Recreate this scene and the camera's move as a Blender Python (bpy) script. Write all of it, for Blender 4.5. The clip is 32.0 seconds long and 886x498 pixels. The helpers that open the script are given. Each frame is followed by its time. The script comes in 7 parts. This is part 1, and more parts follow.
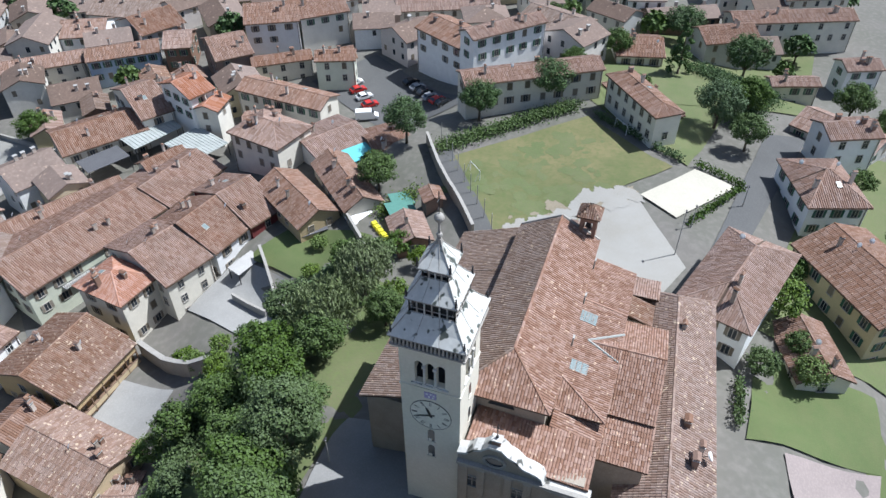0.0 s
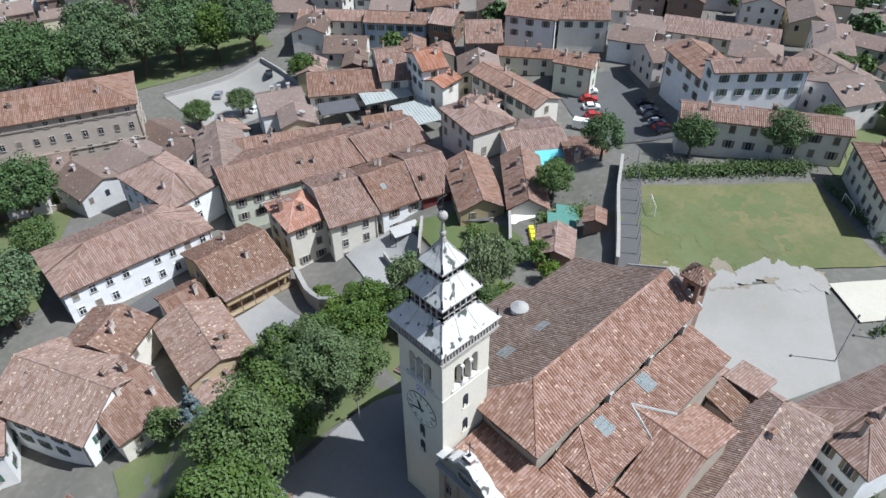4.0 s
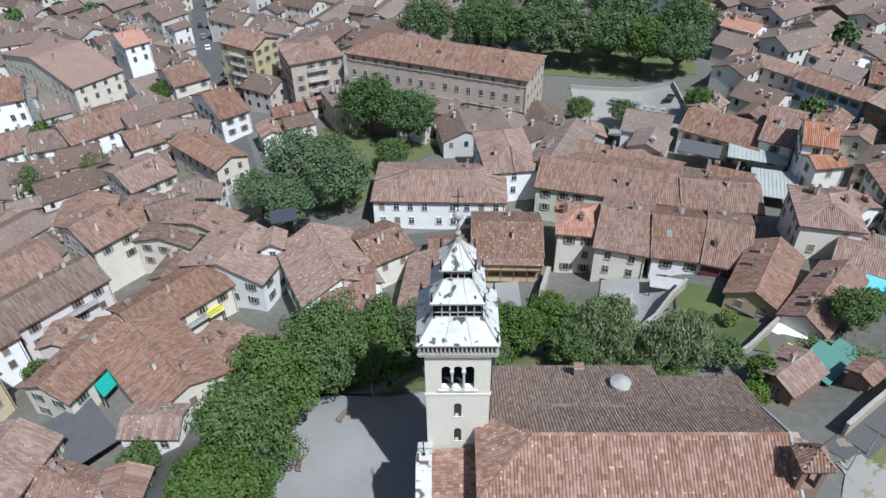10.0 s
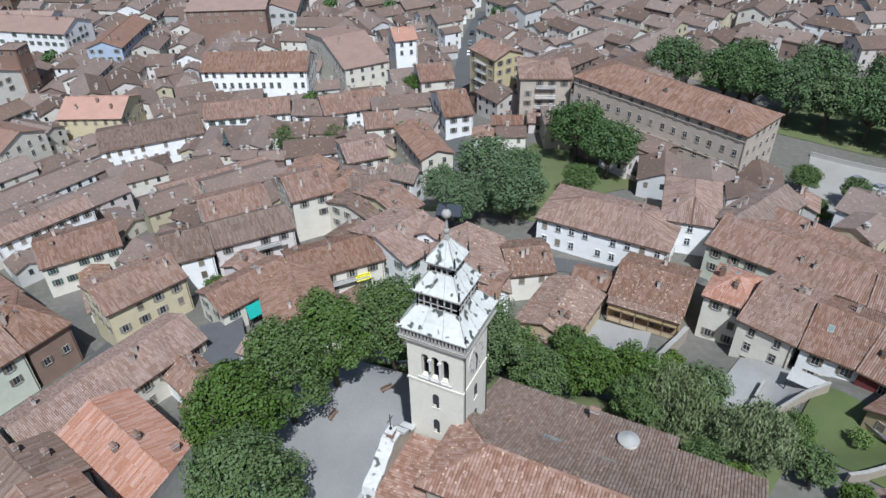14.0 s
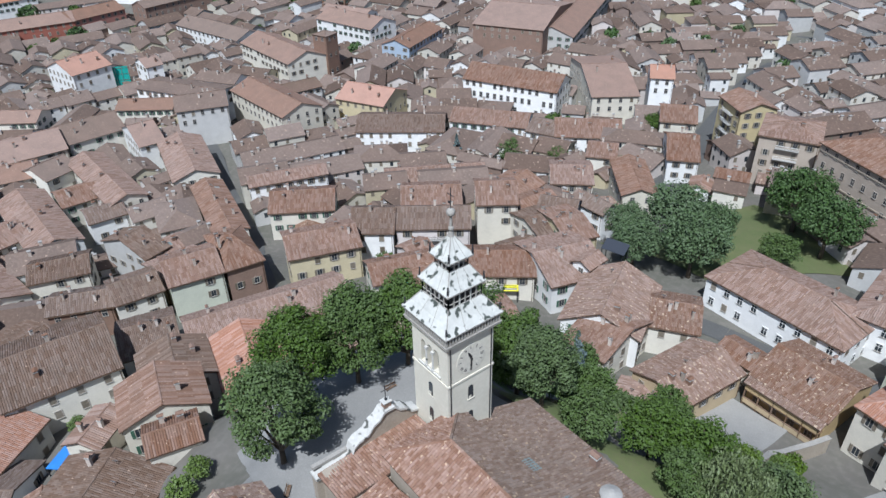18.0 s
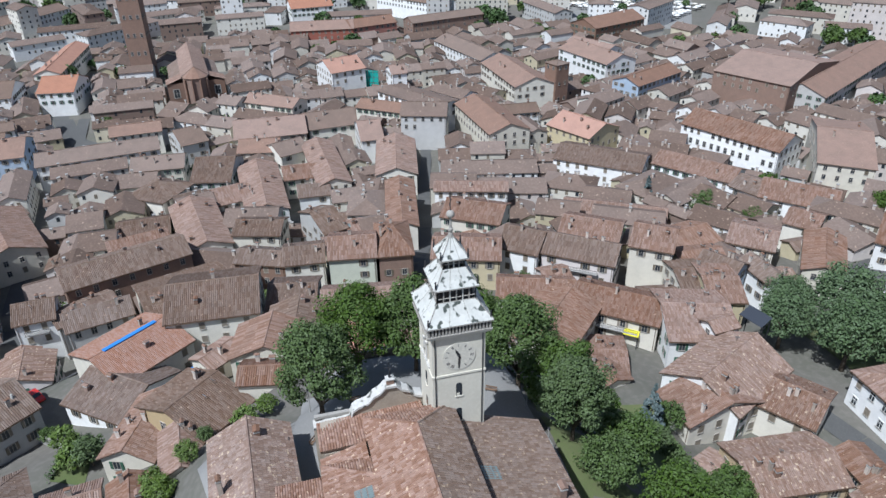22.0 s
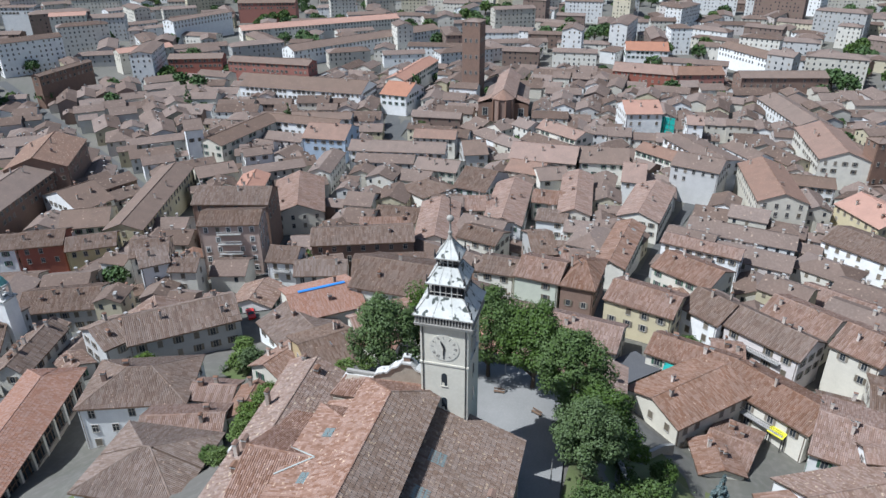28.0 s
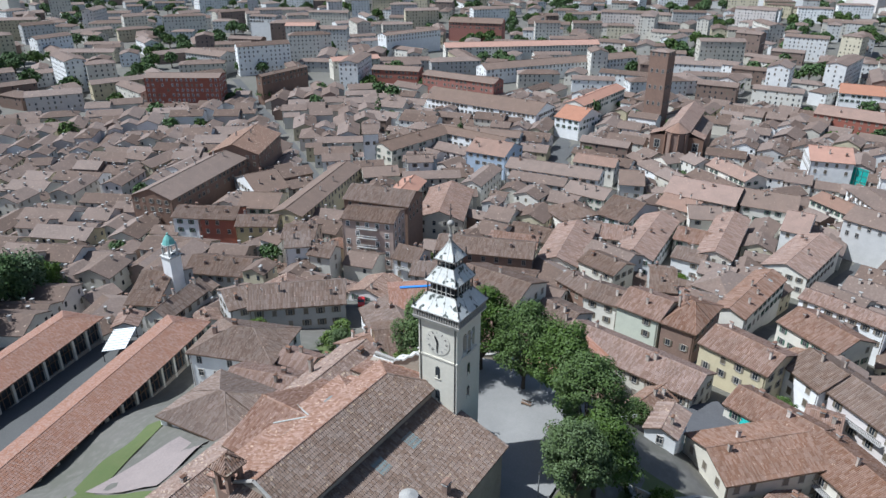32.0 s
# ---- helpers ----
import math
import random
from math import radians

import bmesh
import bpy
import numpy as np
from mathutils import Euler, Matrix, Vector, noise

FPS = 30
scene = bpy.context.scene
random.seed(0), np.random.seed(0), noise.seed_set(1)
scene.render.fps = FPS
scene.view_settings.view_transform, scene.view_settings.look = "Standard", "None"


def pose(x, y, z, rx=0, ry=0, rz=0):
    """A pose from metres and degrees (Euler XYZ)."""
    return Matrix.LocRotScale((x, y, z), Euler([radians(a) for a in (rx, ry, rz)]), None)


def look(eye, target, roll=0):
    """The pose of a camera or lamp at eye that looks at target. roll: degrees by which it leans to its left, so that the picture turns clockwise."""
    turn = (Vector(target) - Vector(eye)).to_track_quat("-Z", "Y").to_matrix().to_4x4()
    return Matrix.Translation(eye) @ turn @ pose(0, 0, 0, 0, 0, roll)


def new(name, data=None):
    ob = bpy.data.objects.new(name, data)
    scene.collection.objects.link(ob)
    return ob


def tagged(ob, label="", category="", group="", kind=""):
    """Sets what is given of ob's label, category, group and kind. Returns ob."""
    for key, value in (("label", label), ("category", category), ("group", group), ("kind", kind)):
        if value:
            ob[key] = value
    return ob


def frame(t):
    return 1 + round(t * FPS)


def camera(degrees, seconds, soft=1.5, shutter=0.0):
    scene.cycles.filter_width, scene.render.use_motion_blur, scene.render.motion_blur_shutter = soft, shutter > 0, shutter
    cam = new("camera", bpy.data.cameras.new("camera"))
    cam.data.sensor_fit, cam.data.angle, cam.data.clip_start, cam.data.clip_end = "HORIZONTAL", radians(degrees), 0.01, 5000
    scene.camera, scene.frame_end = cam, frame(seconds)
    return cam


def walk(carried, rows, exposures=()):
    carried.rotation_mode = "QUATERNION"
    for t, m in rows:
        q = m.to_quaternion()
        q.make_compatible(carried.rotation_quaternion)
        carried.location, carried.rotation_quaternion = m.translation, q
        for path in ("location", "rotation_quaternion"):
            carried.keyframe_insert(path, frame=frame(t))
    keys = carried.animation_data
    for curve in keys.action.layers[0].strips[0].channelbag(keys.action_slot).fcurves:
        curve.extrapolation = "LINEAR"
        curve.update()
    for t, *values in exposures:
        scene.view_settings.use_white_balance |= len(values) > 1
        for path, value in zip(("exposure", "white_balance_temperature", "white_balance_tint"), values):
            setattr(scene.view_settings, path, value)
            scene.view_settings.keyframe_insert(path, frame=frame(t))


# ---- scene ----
cam = camera(64.78, 32.0)
PATH = [
    (0, pose(-37.71, -13.77, 66.11, 49.51, 0.28, -70.55)),
    (1, pose(-36.41, -17.42, 65.95, 49.73, 0.25, -64.80)),
    (2, pose(-33.97, -21.43, 65.85, 49.79, 0.28, -58.25)),
    (3, pose(-31.11, -25.48, 65.58, 49.91, 0.25, -50.90)),
    (3.5, pose(-29.38, -27.52, 65.54, 49.96, 0.28, -47.07)),
    (5.5, pose(-20.65, -34.67, 65.38, 50.20, 0.58, -30.98)),
    (6, pose(-18.33, -35.88, 65.24, 50.38, 0.52, -26.77)),
    (7, pose(-14.10, -38.01, 64.79, 50.77, 0.58, -19.32)),
    (8, pose(-9.89, -39.65, 64.51, 51.18, 0.59, -13.44)),
    (9, pose(-5.23, -41.03, 64.61, 51.44, 0.57, -6.85)),
    (10, pose(-0.47, -42.04, 64.54, 52.02, 0.62, 0.43)),
    (11, pose(4.69, -42.80, 64.54, 52.56, 0.72, 6.73)),
    (12, pose(9.85, -43.30, 64.65, 53.12, 0.75, 12.75)),
    (13, pose(15.23, -42.82, 64.74, 53.62, 0.84, 19.59)),
    (14, pose(20.52, -41.41, 64.66, 54.29, 0.93, 26.08)),
    (14.5, pose(23.14, -40.54, 64.68, 54.55, 1.00, 29.35)),
    (16.5, pose(33.56, -36.24, 64.75, 55.87, 0.98, 42.65)),
    (17, pose(35.90, -34.90, 64.66, 56.20, 1.01, 45.88)),
    (18, pose(40.33, -31.46, 64.45, 56.92, 1.04, 52.17)),
    (19, pose(44.50, -27.89, 64.54, 57.62, 0.92, 58.03)),
    (20, pose(48.52, -23.98, 64.51, 58.38, 0.90, 63.87)),
    (21, pose(51.88, -19.52, 64.44, 59.06, 0.87, 69.64)),
    (22, pose(55.05, -14.99, 64.44, 59.73, 0.77, 75.05)),
    (23, pose(57.83, -10.19, 64.50, 60.32, 0.68, 80.36)),
    (24, pose(60.00, -5.11, 64.55, 61.03, 0.58, 85.60)),
    (25, pose(61.79, 0.05, 64.62, 61.64, 0.50, 90.57)),
    (25.5, pose(62.52, 2.45, 64.56, 61.90, 0.45, 92.97)),
    (27.5, pose(63.86, 13.69, 64.68, 62.85, 0.33, 102.85)),
    (28, pose(64.08, 16.60, 64.93, 63.05, 0.30, 105.04)),
    (29, pose(64.28, 22.09, 65.30, 63.39, 0.16, 109.62)),
    (30, pose(63.90, 27.67, 65.42, 63.95, 0.07, 114.10)),
    (31, pose(62.93, 33.18, 65.80, 64.32, 0.01, 118.47)),
    (32, pose(61.76, 38.70, 65.92, 64.80, -0.11, 122.80)),
]
walk(cam, PATH, exposures=((0.0, 0.52, 5830, 9), (3.5, 0.42, 5830, 9), (9.0, 0.20, 5760, 8), (18.0, 0.05, 5730, 8), (24.0, 0.09, 5740, 8), (32.0, 0.27, 5770, 7)))

# ---- light ----
world = bpy.data.worlds.new("sky")
scene.world = world
world.use_nodes = True
wn = world.node_tree.nodes
sky = wn.new("ShaderNodeTexSky")
sky.sky_type, sky.sun_disc = "NISHITA", False
SUN_EL, SUN_AZ = 57.0, math.atan2(-0.81, 0.587)
sky.sun_elevation, sky.sun_rotation = radians(SUN_EL), math.pi / 2 - SUN_AZ
sky.air_density, sky.dust_density = 1.0, 1.6
wn["Background"].inputs[1].default_value = 0.08
world.node_tree.links.new(sky.outputs[0], wn["Background"].inputs[0])
sun = new("sun", bpy.data.lights.new("sun", "SUN"))
sun.data.energy, sun.data.angle, sun.data.color = 5.0, radians(0.6), (1.0, 0.98, 0.95)
sd = Vector((math.cos(SUN_AZ) * math.cos(radians(SUN_EL)), math.sin(SUN_AZ) * math.cos(radians(SUN_EL)), math.sin(radians(SUN_EL))))
sun.matrix_world = look(sd * 300, (0, 0, 0))

# ---- materials ----
rng = random.Random(7)


def rgb(c):
    return (c[0], c[1], c[2], 1.0)


def material(name, base, dark=None, light=None, rough=0.85, scale=1.0, fine=9.0, bump=0.3, island=0.0, obj=0.0, speck=None, metal=0.0, stain=0.5, spec=0.3):
    """Two scales of colour (stains and grain), optional shade per loose piece and per object, bright flecks, bump."""
    m = bpy.data.materials.new(name)
    m.use_nodes = True
    nt, ns = m.node_tree, m.node_tree.nodes
    p = ns["Principled BSDF"]
    p.inputs["Roughness"].default_value, p.inputs["Metallic"].default_value = rough, metal
    p.inputs["Specular IOR Level"].default_value = spec
    dark = dark or tuple(v * 0.6 for v in base)
    light = light or tuple(min(1, v * 1.35) for v in base)
    tc = ns.new("ShaderNodeTexCoord")
    geo = ns.new("ShaderNodeNewGeometry")
    big = ns.new("ShaderNodeTexNoise")
    big.inputs["Scale"].default_value, big.inputs["Detail"].default_value = scale, 6
    big.inputs["Roughness"].default_value = 0.65
    nt.links.new(geo.outputs["Position"], big.inputs["Vector"])
    small = ns.new("ShaderNodeTexNoise")
    small.inputs["Scale"].default_value, small.inputs["Detail"].default_value = fine, 3
    nt.links.new(geo.outputs["Position"], small.inputs["Vector"])

    def mix(fac, a, b, kind="MIX"):
        n = ns.new("ShaderNodeMix")
        n.data_type, n.blend_type = "RGBA", kind
        for sock, val in ((n.inputs[0], fac), (n.inputs[6], a), (n.inputs[7], b)):
            if hasattr(val, "is_linked"):
                nt.links.new(val, sock)
            else:
                sock.default_value = val
        return n.outputs[2]

    def ramp(src, lo, hi):
        n = ns.new("ShaderNodeMapRange")
        n.inputs[1].default_value, n.inputs[2].default_value = lo, hi
        nt.links.new(src, n.inputs[0])
        return n.outputs[0]

    col = mix(ramp(big.outputs[0], 0.35, 0.68), rgb(base), rgb(dark))
    col = mix(stain, rgb(base), col)
    n = ns.new("ShaderNodeMath")
    n.operation, n.inputs[1].default_value = "MULTIPLY", 0.45
    nt.links.new(ramp(small.outputs[0], 0.45, 0.75), n.inputs[0])
    col = mix(n.outputs[0], col, rgb(light))
    for amount, src in ((island, geo.outputs["Random Per Island"]), (obj, None)):
        if amount:
            if src is None:
                src = ns.new("ShaderNodeObjectInfo").outputs["Random"]
            h = ns.new("ShaderNodeHueSaturation")
            mr = ns.new("ShaderNodeMapRange")
            mr.inputs[3].default_value, mr.inputs[4].default_value = 1 - amount, 1 + amount
            nt.links.new(src, mr.inputs[0])
            nt.links.new(mr.outputs[0], h.inputs["Value"])
            mr2 = ns.new("ShaderNodeMapRange")
            mr2.inputs[3].default_value, mr2.inputs[4].default_value = 1.12, 0.8
            nt.links.new(src, mr2.inputs[0])
            nt.links.new(mr2.outputs[0], h.inputs["Saturation"])
            nt.links.new(col, h.inputs["Color"])
            col = h.outputs[0]
    if speck:
        sp = ns.new("ShaderNodeTexNoise")
        sp.inputs["Scale"].default_value, sp.inputs["Detail"].default_value = speck[1], 1
        nt.links.new(geo.outputs["Position"], sp.inputs["Vector"])
        col = mix(ramp(sp.outputs[0], speck[2], speck[2] + 0.06), col, rgb(speck[0]))
    nt.links.new(col, p.inputs["Base Color"])
    if bump:
        b = ns.new("ShaderNodeBump")
        b.inputs["Strength"].default_value, b.inputs["Distance"].default_value = bump, 0.05
        nt.links.new(small.outputs[0], b.inputs["Height"])
        nt.links.new(b.outputs[0], p.inputs["Normal"])
    return m


M = {}
# roofs of clay tiles
M["red"] = material("clay_tiles_red", (0.245, 0.145, 0.104), (0.143, 0.096, 0.073), (0.311, 0.205, 0.152), scale=0.25, fine=3, island=0.2, obj=0.14, speck=((0.408, 0.290, 0.216), 2.2, 0.69))
M["brown"] = material("clay_tiles_brown", (0.186, 0.126, 0.096), (0.112, 0.084, 0.067), (0.250, 0.183, 0.141), scale=0.25, fine=3, island=0.2, obj=0.16, speck=((0.388, 0.280, 0.212), 2.0, 0.70))
M["mottled"] = material("clay_tiles_mottled", (0.235, 0.144, 0.105), (0.133, 0.092, 0.071), (0.347, 0.240, 0.175), scale=0.5, fine=3, island=0.2, obj=0.1, speck=((0.469, 0.370, 0.276), 1.8, 0.65))
M["orange"] = material("clay_tiles_orange", (0.37, 0.18, 0.115), (0.25, 0.125, 0.085), (0.46, 0.26, 0.18), scale=0.3, fine=3, island=0.14, obj=0.08)
M["neworange"] = material("clay_tiles_new", (0.30, 0.165, 0.118), (0.225, 0.13, 0.096), (0.36, 0.22, 0.16), scale=0.3, fine=3, island=0.1)
M["church"] = material("clay_tiles_church", (0.266, 0.153, 0.109), (0.204, 0.125, 0.092), (0.388, 0.250, 0.184), scale=0.22, fine=2.5, island=0.24, speck=((0.530, 0.390, 0.285), 2.4, 0.67))
# darker, greyer church tiles for the north slopes and the east lean-to
M["churchdark"] = material("clay_tiles_church_dark", (0.209, 0.146, 0.113), (0.138, 0.105, 0.085), (0.296, 0.215, 0.166), scale=0.22, fine=2.5, island=0.2, speck=((0.367, 0.280, 0.202), 2.2, 0.66))
M["deck"] = material("roof_boards", (0.11, 0.075, 0.055), scale=2, fine=14)
M["farroof"] = material("clay_tiles_far", (0.168, 0.118, 0.094), (0.097, 0.074, 0.061), (0.245, 0.183, 0.145), scale=0.12, fine=1.6, island=0.3, speck=((0.337, 0.250, 0.193), 1.1, 0.68))
# plastered walls
for key, c in dict(white=(0.80, 0.795, 0.775), cream=(0.68, 0.64, 0.55), grey=(0.50, 0.49, 0.47), green=(0.60, 0.62, 0.51), pink=(0.66, 0.60, 0.57), ochre=(0.47, 0.36, 0.21), yellow=(0.56, 0.48, 0.3), darkred=(0.16, 0.035, 0.035), blue=(0.42, 0.50, 0.60)).items():
    M[key] = material("plaster_" + key, c, tuple(v * 0.72 for v in c), tuple(min(0.85, v * 1.12) for v in c), scale=0.5, fine=5, bump=0.15, obj=0.1, stain=0.45)
for key, c in dict(white=(0.76, 0.755, 0.735), cream=(0.62, 0.585, 0.51), grey=(0.48, 0.475, 0.46), pink=(0.62, 0.565, 0.53), yellow=(0.52, 0.46, 0.32), brick=(0.23, 0.165, 0.135)).items():
    M["far" + key] = material("far_plaster_" + key, c, tuple(v * 0.72 for v in c), tuple(v * 1.12 for v in c), scale=0.3, fine=2, bump=0, island=0.14, stain=0.5)
M["brick"] = material("brickwork", (0.24, 0.15, 0.11), (0.15, 0.10, 0.08), (0.34, 0.23, 0.17), scale=0.5, fine=12, bump=0.4, obj=0.12)
M["redbrick"] = material("red_plaster", (0.33, 0.12, 0.085), (0.24, 0.09, 0.07), scale=0.5, fine=6, obj=0.1)
M["palace"] = material("weathered_brick", (0.45, 0.385, 0.32), (0.31, 0.26, 0.215), (0.55, 0.48, 0.40), scale=0.35, fine=6, bump=0.4)
M["tower"] = material("tower_plaster", (0.66, 0.625, 0.53), (0.55, 0.52, 0.43), (0.74, 0.71, 0.62), scale=0.35, fine=3, bump=0.12, stain=0.5)
M["aptbrick"] = material("pale_facing_brick", (0.46, 0.345, 0.29), (0.36, 0.27, 0.23), (0.54, 0.42, 0.36), scale=0.4, fine=7, bump=0.3)
M["stone"] = material("grey_stone", (0.34, 0.32, 0.29), (0.22, 0.21, 0.19), (0.48, 0.46, 0.42), scale=0.8, fine=6)
M["oldwall"] = material("bare_masonry", (0.36, 0.31, 0.25), (0.22, 0.19, 0.155), (0.5, 0.44, 0.36), scale=0.6, fine=7, bump=0.5)
M["zinc"] = material("white_sheet_metal", (0.57, 0.57, 0.535), (0.36, 0.365, 0.345), (0.66, 0.66, 0.62), rough=0.6, scale=0.7, fine=2.5, bump=0.12, speck=((0.07, 0.08, 0.07), 1.35, 0.592))
M["whitestone"] = material("white_stone_coping", (0.55, 0.54, 0.51), (0.34, 0.33, 0.30), (0.64, 0.63, 0.61), scale=1.2, fine=5, speck=((0.10, 0.10, 0.09), 0.9, 0.60))
M["iron"] = material("dark_iron", (0.05, 0.05, 0.055), rough=0.55, metal=0.4, scale=3)
M["dial"] = material("clock_face", (0.68, 0.66, 0.58), (0.58, 0.56, 0.49), scale=0.7, fine=4, bump=0.05)
M["dialworn"] = material("worn_clock_face", (0.62, 0.59, 0.51), (0.50, 0.48, 0.42), scale=1.2, fine=4, bump=0.05)
M["numeral"] = material("dial_numerals", (0.16, 0.15, 0.14), scale=3)
M["purple"] = material("blue_violet_paint", (0.33, 0.28, 0.50), (0.45, 0.40, 0.55), scale=3, fine=9)
M["wood"] = material("weathered_wood", (0.20, 0.13, 0.085), scale=2, fine=14, obj=0.15)
M["shutter"] = material("painted_shutters", (0.20, 0.17, 0.13), (0.14, 0.12, 0.09), scale=2, fine=12, obj=0.35)
M["greenshutter"] = material("green_shutters", (0.06, 0.13, 0.09), scale=2, fine=12, obj=0.2)
M["frame"] = material("window_frames", (0.42, 0.38, 0.33), scale=2, fine=10, obj=0.2)
M["pipe"] = material("copper_pipe", (0.14, 0.09, 0.06), rough=0.5, metal=0.5, scale=2)
M["cement"] = material("grey_cement", (0.36, 0.35, 0.33), (0.26, 0.25, 0.24), (0.45, 0.44, 0.42), scale=0.6, fine=6, obj=0.15)
M["render"] = material("chimney_plaster", (0.50, 0.43, 0.37), (0.34, 0.28, 0.23), scale=1.5, fine=8, obj=0.3)
# ground
# town ground: shade between the houses is put into its darker colour
M["earth"] = material("town_ground_shaded", (0.145, 0.135, 0.12), (0.085, 0.095, 0.065), (0.21, 0.195, 0.175), scale=0.06, fine=0.8, bump=0.3)
M["asphalt"] = material("asphalt", (0.10, 0.10, 0.098), (0.07, 0.07, 0.07), (0.135, 0.135, 0.13), scale=0.15, fine=4, bump=0.2)
M["plaza"] = material("worn_asphalt", (0.25, 0.245, 0.235), (0.18, 0.178, 0.172), (0.31, 0.305, 0.295), scale=0.22, fine=5, bump=0.15)
M["paving"] = material("concrete_paving", (0.29, 0.285, 0.27), (0.21, 0.205, 0.195), (0.37, 0.36, 0.345), scale=0.35, fine=5, bump=0.2)
M["gravel"] = material("pale_gravel", (0.30, 0.29, 0.265), (0.225, 0.205, 0.165), (0.37, 0.36, 0.34), scale=0.12, fine=7, bump=0.4)
M["sand"] = material("sand", (0.46, 0.43, 0.355), (0.38, 0.35, 0.28), scale=0.3, fine=6, bump=0.2)
M["grass"] = material("mown_grass", (0.082, 0.108, 0.038), (0.19, 0.165, 0.08), (0.075, 0.115, 0.032), scale=0.07, fine=1.2, bump=0.5, stain=0.85)
M["lawn"] = material("garden_lawn", (0.088, 0.118, 0.042), (0.13, 0.135, 0.06), (0.11, 0.155, 0.05), scale=0.3, fine=5, bump=0.5)
M["scrub"] = material("rough_grass", (0.10, 0.125, 0.05), (0.17, 0.155, 0.085), (0.12, 0.17, 0.05), scale=0.15, fine=2.5, bump=0.6)
M["dirt"] = material("trodden_earth", (0.235, 0.20, 0.145), (0.17, 0.15, 0.095), (0.31, 0.275, 0.215), scale=0.5, fine=4, bump=0.3)
M["pinkpad"] = material("pink_court_surface", (0.27, 0.225, 0.21), (0.20, 0.17, 0.16), scale=0.3, fine=4)
M["whiteline"] = material("road_paint", (0.55, 0.55, 0.53), (0.38, 0.38, 0.37), scale=2, fine=6)
# plants
M["leaf"] = material("linden_leaves", (0.078, 0.122, 0.034), (0.050, 0.084, 0.022), (0.108, 0.16, 0.05), rough=0.6, scale=0.35, fine=1.6, bump=0, island=0.22, obj=0.08, spec=0.08)
M["leafdark"] = material("dark_leaves", (0.075, 0.122, 0.046), (0.046, 0.080, 0.030), (0.12, 0.18, 0.07), rough=0.6, scale=0.35, fine=1.5, bump=0, island=0.22, obj=0.14, spec=0.08)
M["leafbright"] = material("bright_leaves", (0.10, 0.155, 0.026), (0.07, 0.115, 0.022), (0.16, 0.22, 0.05), rough=0.6, scale=0.4, fine=2, bump=0, island=0.3, obj=0.12, spec=0.08)
M["leafpale"] = material("willow_leaves", (0.125, 0.165, 0.06), (0.085, 0.12, 0.04), (0.18, 0.215, 0.095), rough=0.6, scale=0.5, fine=2, bump=0, island=0.3, obj=0.1, spec=0.08)
M["leafblue"] = material("blue_needles", (0.115, 0.155, 0.155), (0.075, 0.105, 0.105), (0.17, 0.21, 0.21), rough=0.6, scale=0.5, fine=2, bump=0, island=0.3, spec=0.08)
M["bark"] = material("bark", (0.095, 0.075, 0.055), scale=2, fine=10, bump=0.6)
# things
M["teal"] = material("teal_sheeting", (0.03, 0.34, 0.30), (0.02, 0.26, 0.23), scale=0.8, fine=4, rough=0.6)
M["net"] = material("green_netting", (0.09, 0.22, 0.18), (0.06, 0.15, 0.12), (0.15, 0.28, 0.24), scale=1.2, fine=8, rough=0.8)
M["tarp"] = material("blue_tarpaulin", (0.05, 0.22, 0.60), (0.04, 0.17, 0.46), scale=0.8, fine=4, rough=0.5)
M["yellowcloth"] = material("yellow_cloth", (0.72, 0.66, 0.04), scale=1, fine=5, rough=0.6)
M["corrugated"] = material("corrugated_sheets", (0.36, 0.38, 0.36), (0.24, 0.26, 0.24), (0.5, 0.52, 0.5), scale=0.5, fine=5, rough=0.6)
M["slate"] = material("bitumen_roof", (0.10, 0.10, 0.105), (0.07, 0.07, 0.075), scale=0.5, fine=5)
M["whitepaint"] = material("white_paint", (0.74, 0.74, 0.72), (0.62, 0.62, 0.60), rough=0.5, scale=1.5, fine=6)
M["tyre"] = material("rubber", (0.03, 0.03, 0.03), scale=4)


def plain(name, c, rough=0.3, metal=0.0):
    m = bpy.data.materials.new(name)
    m.use_nodes = True
    p = m.node_tree.nodes["Principled BSDF"]
    p.inputs["Base Color"].default_value, p.inputs["Roughness"].default_value, p.inputs["Metallic"].default_value = rgb(c), rough, metal
    return m


M["glass"] = plain("dark_window_glass", (0.035, 0.042, 0.05), 0.12)
M["skyglass"] = plain("roof_glass", (0.17, 0.215, 0.215), 0.35)
M["aquaglass"] = plain("turquoise_glazing", (0.16, 0.50, 0.52), 0.2)
M["solar"] = plain("solar_cells", (0.045, 0.05, 0.062), 0.3)
M["chrome"] = plain("steel", (0.6, 0.6, 0.6), 0.3, 0.9)
for key, c in dict(car_white=(0.75, 0.75, 0.74), car_black=(0.02, 0.02, 0.022), car_red=(0.45, 0.035, 0.03), car_grey=(0.22, 0.23, 0.25), car_blue=(0.04, 0.10, 0.22)).items():
    M[key] = plain(key.replace("car_", "car_paint_"), c, 0.25)
M["copper"] = material("green_copper", (0.17, 0.40, 0.36), (0.12, 0.30, 0.27), scale=1, fine=6, rough=0.6)


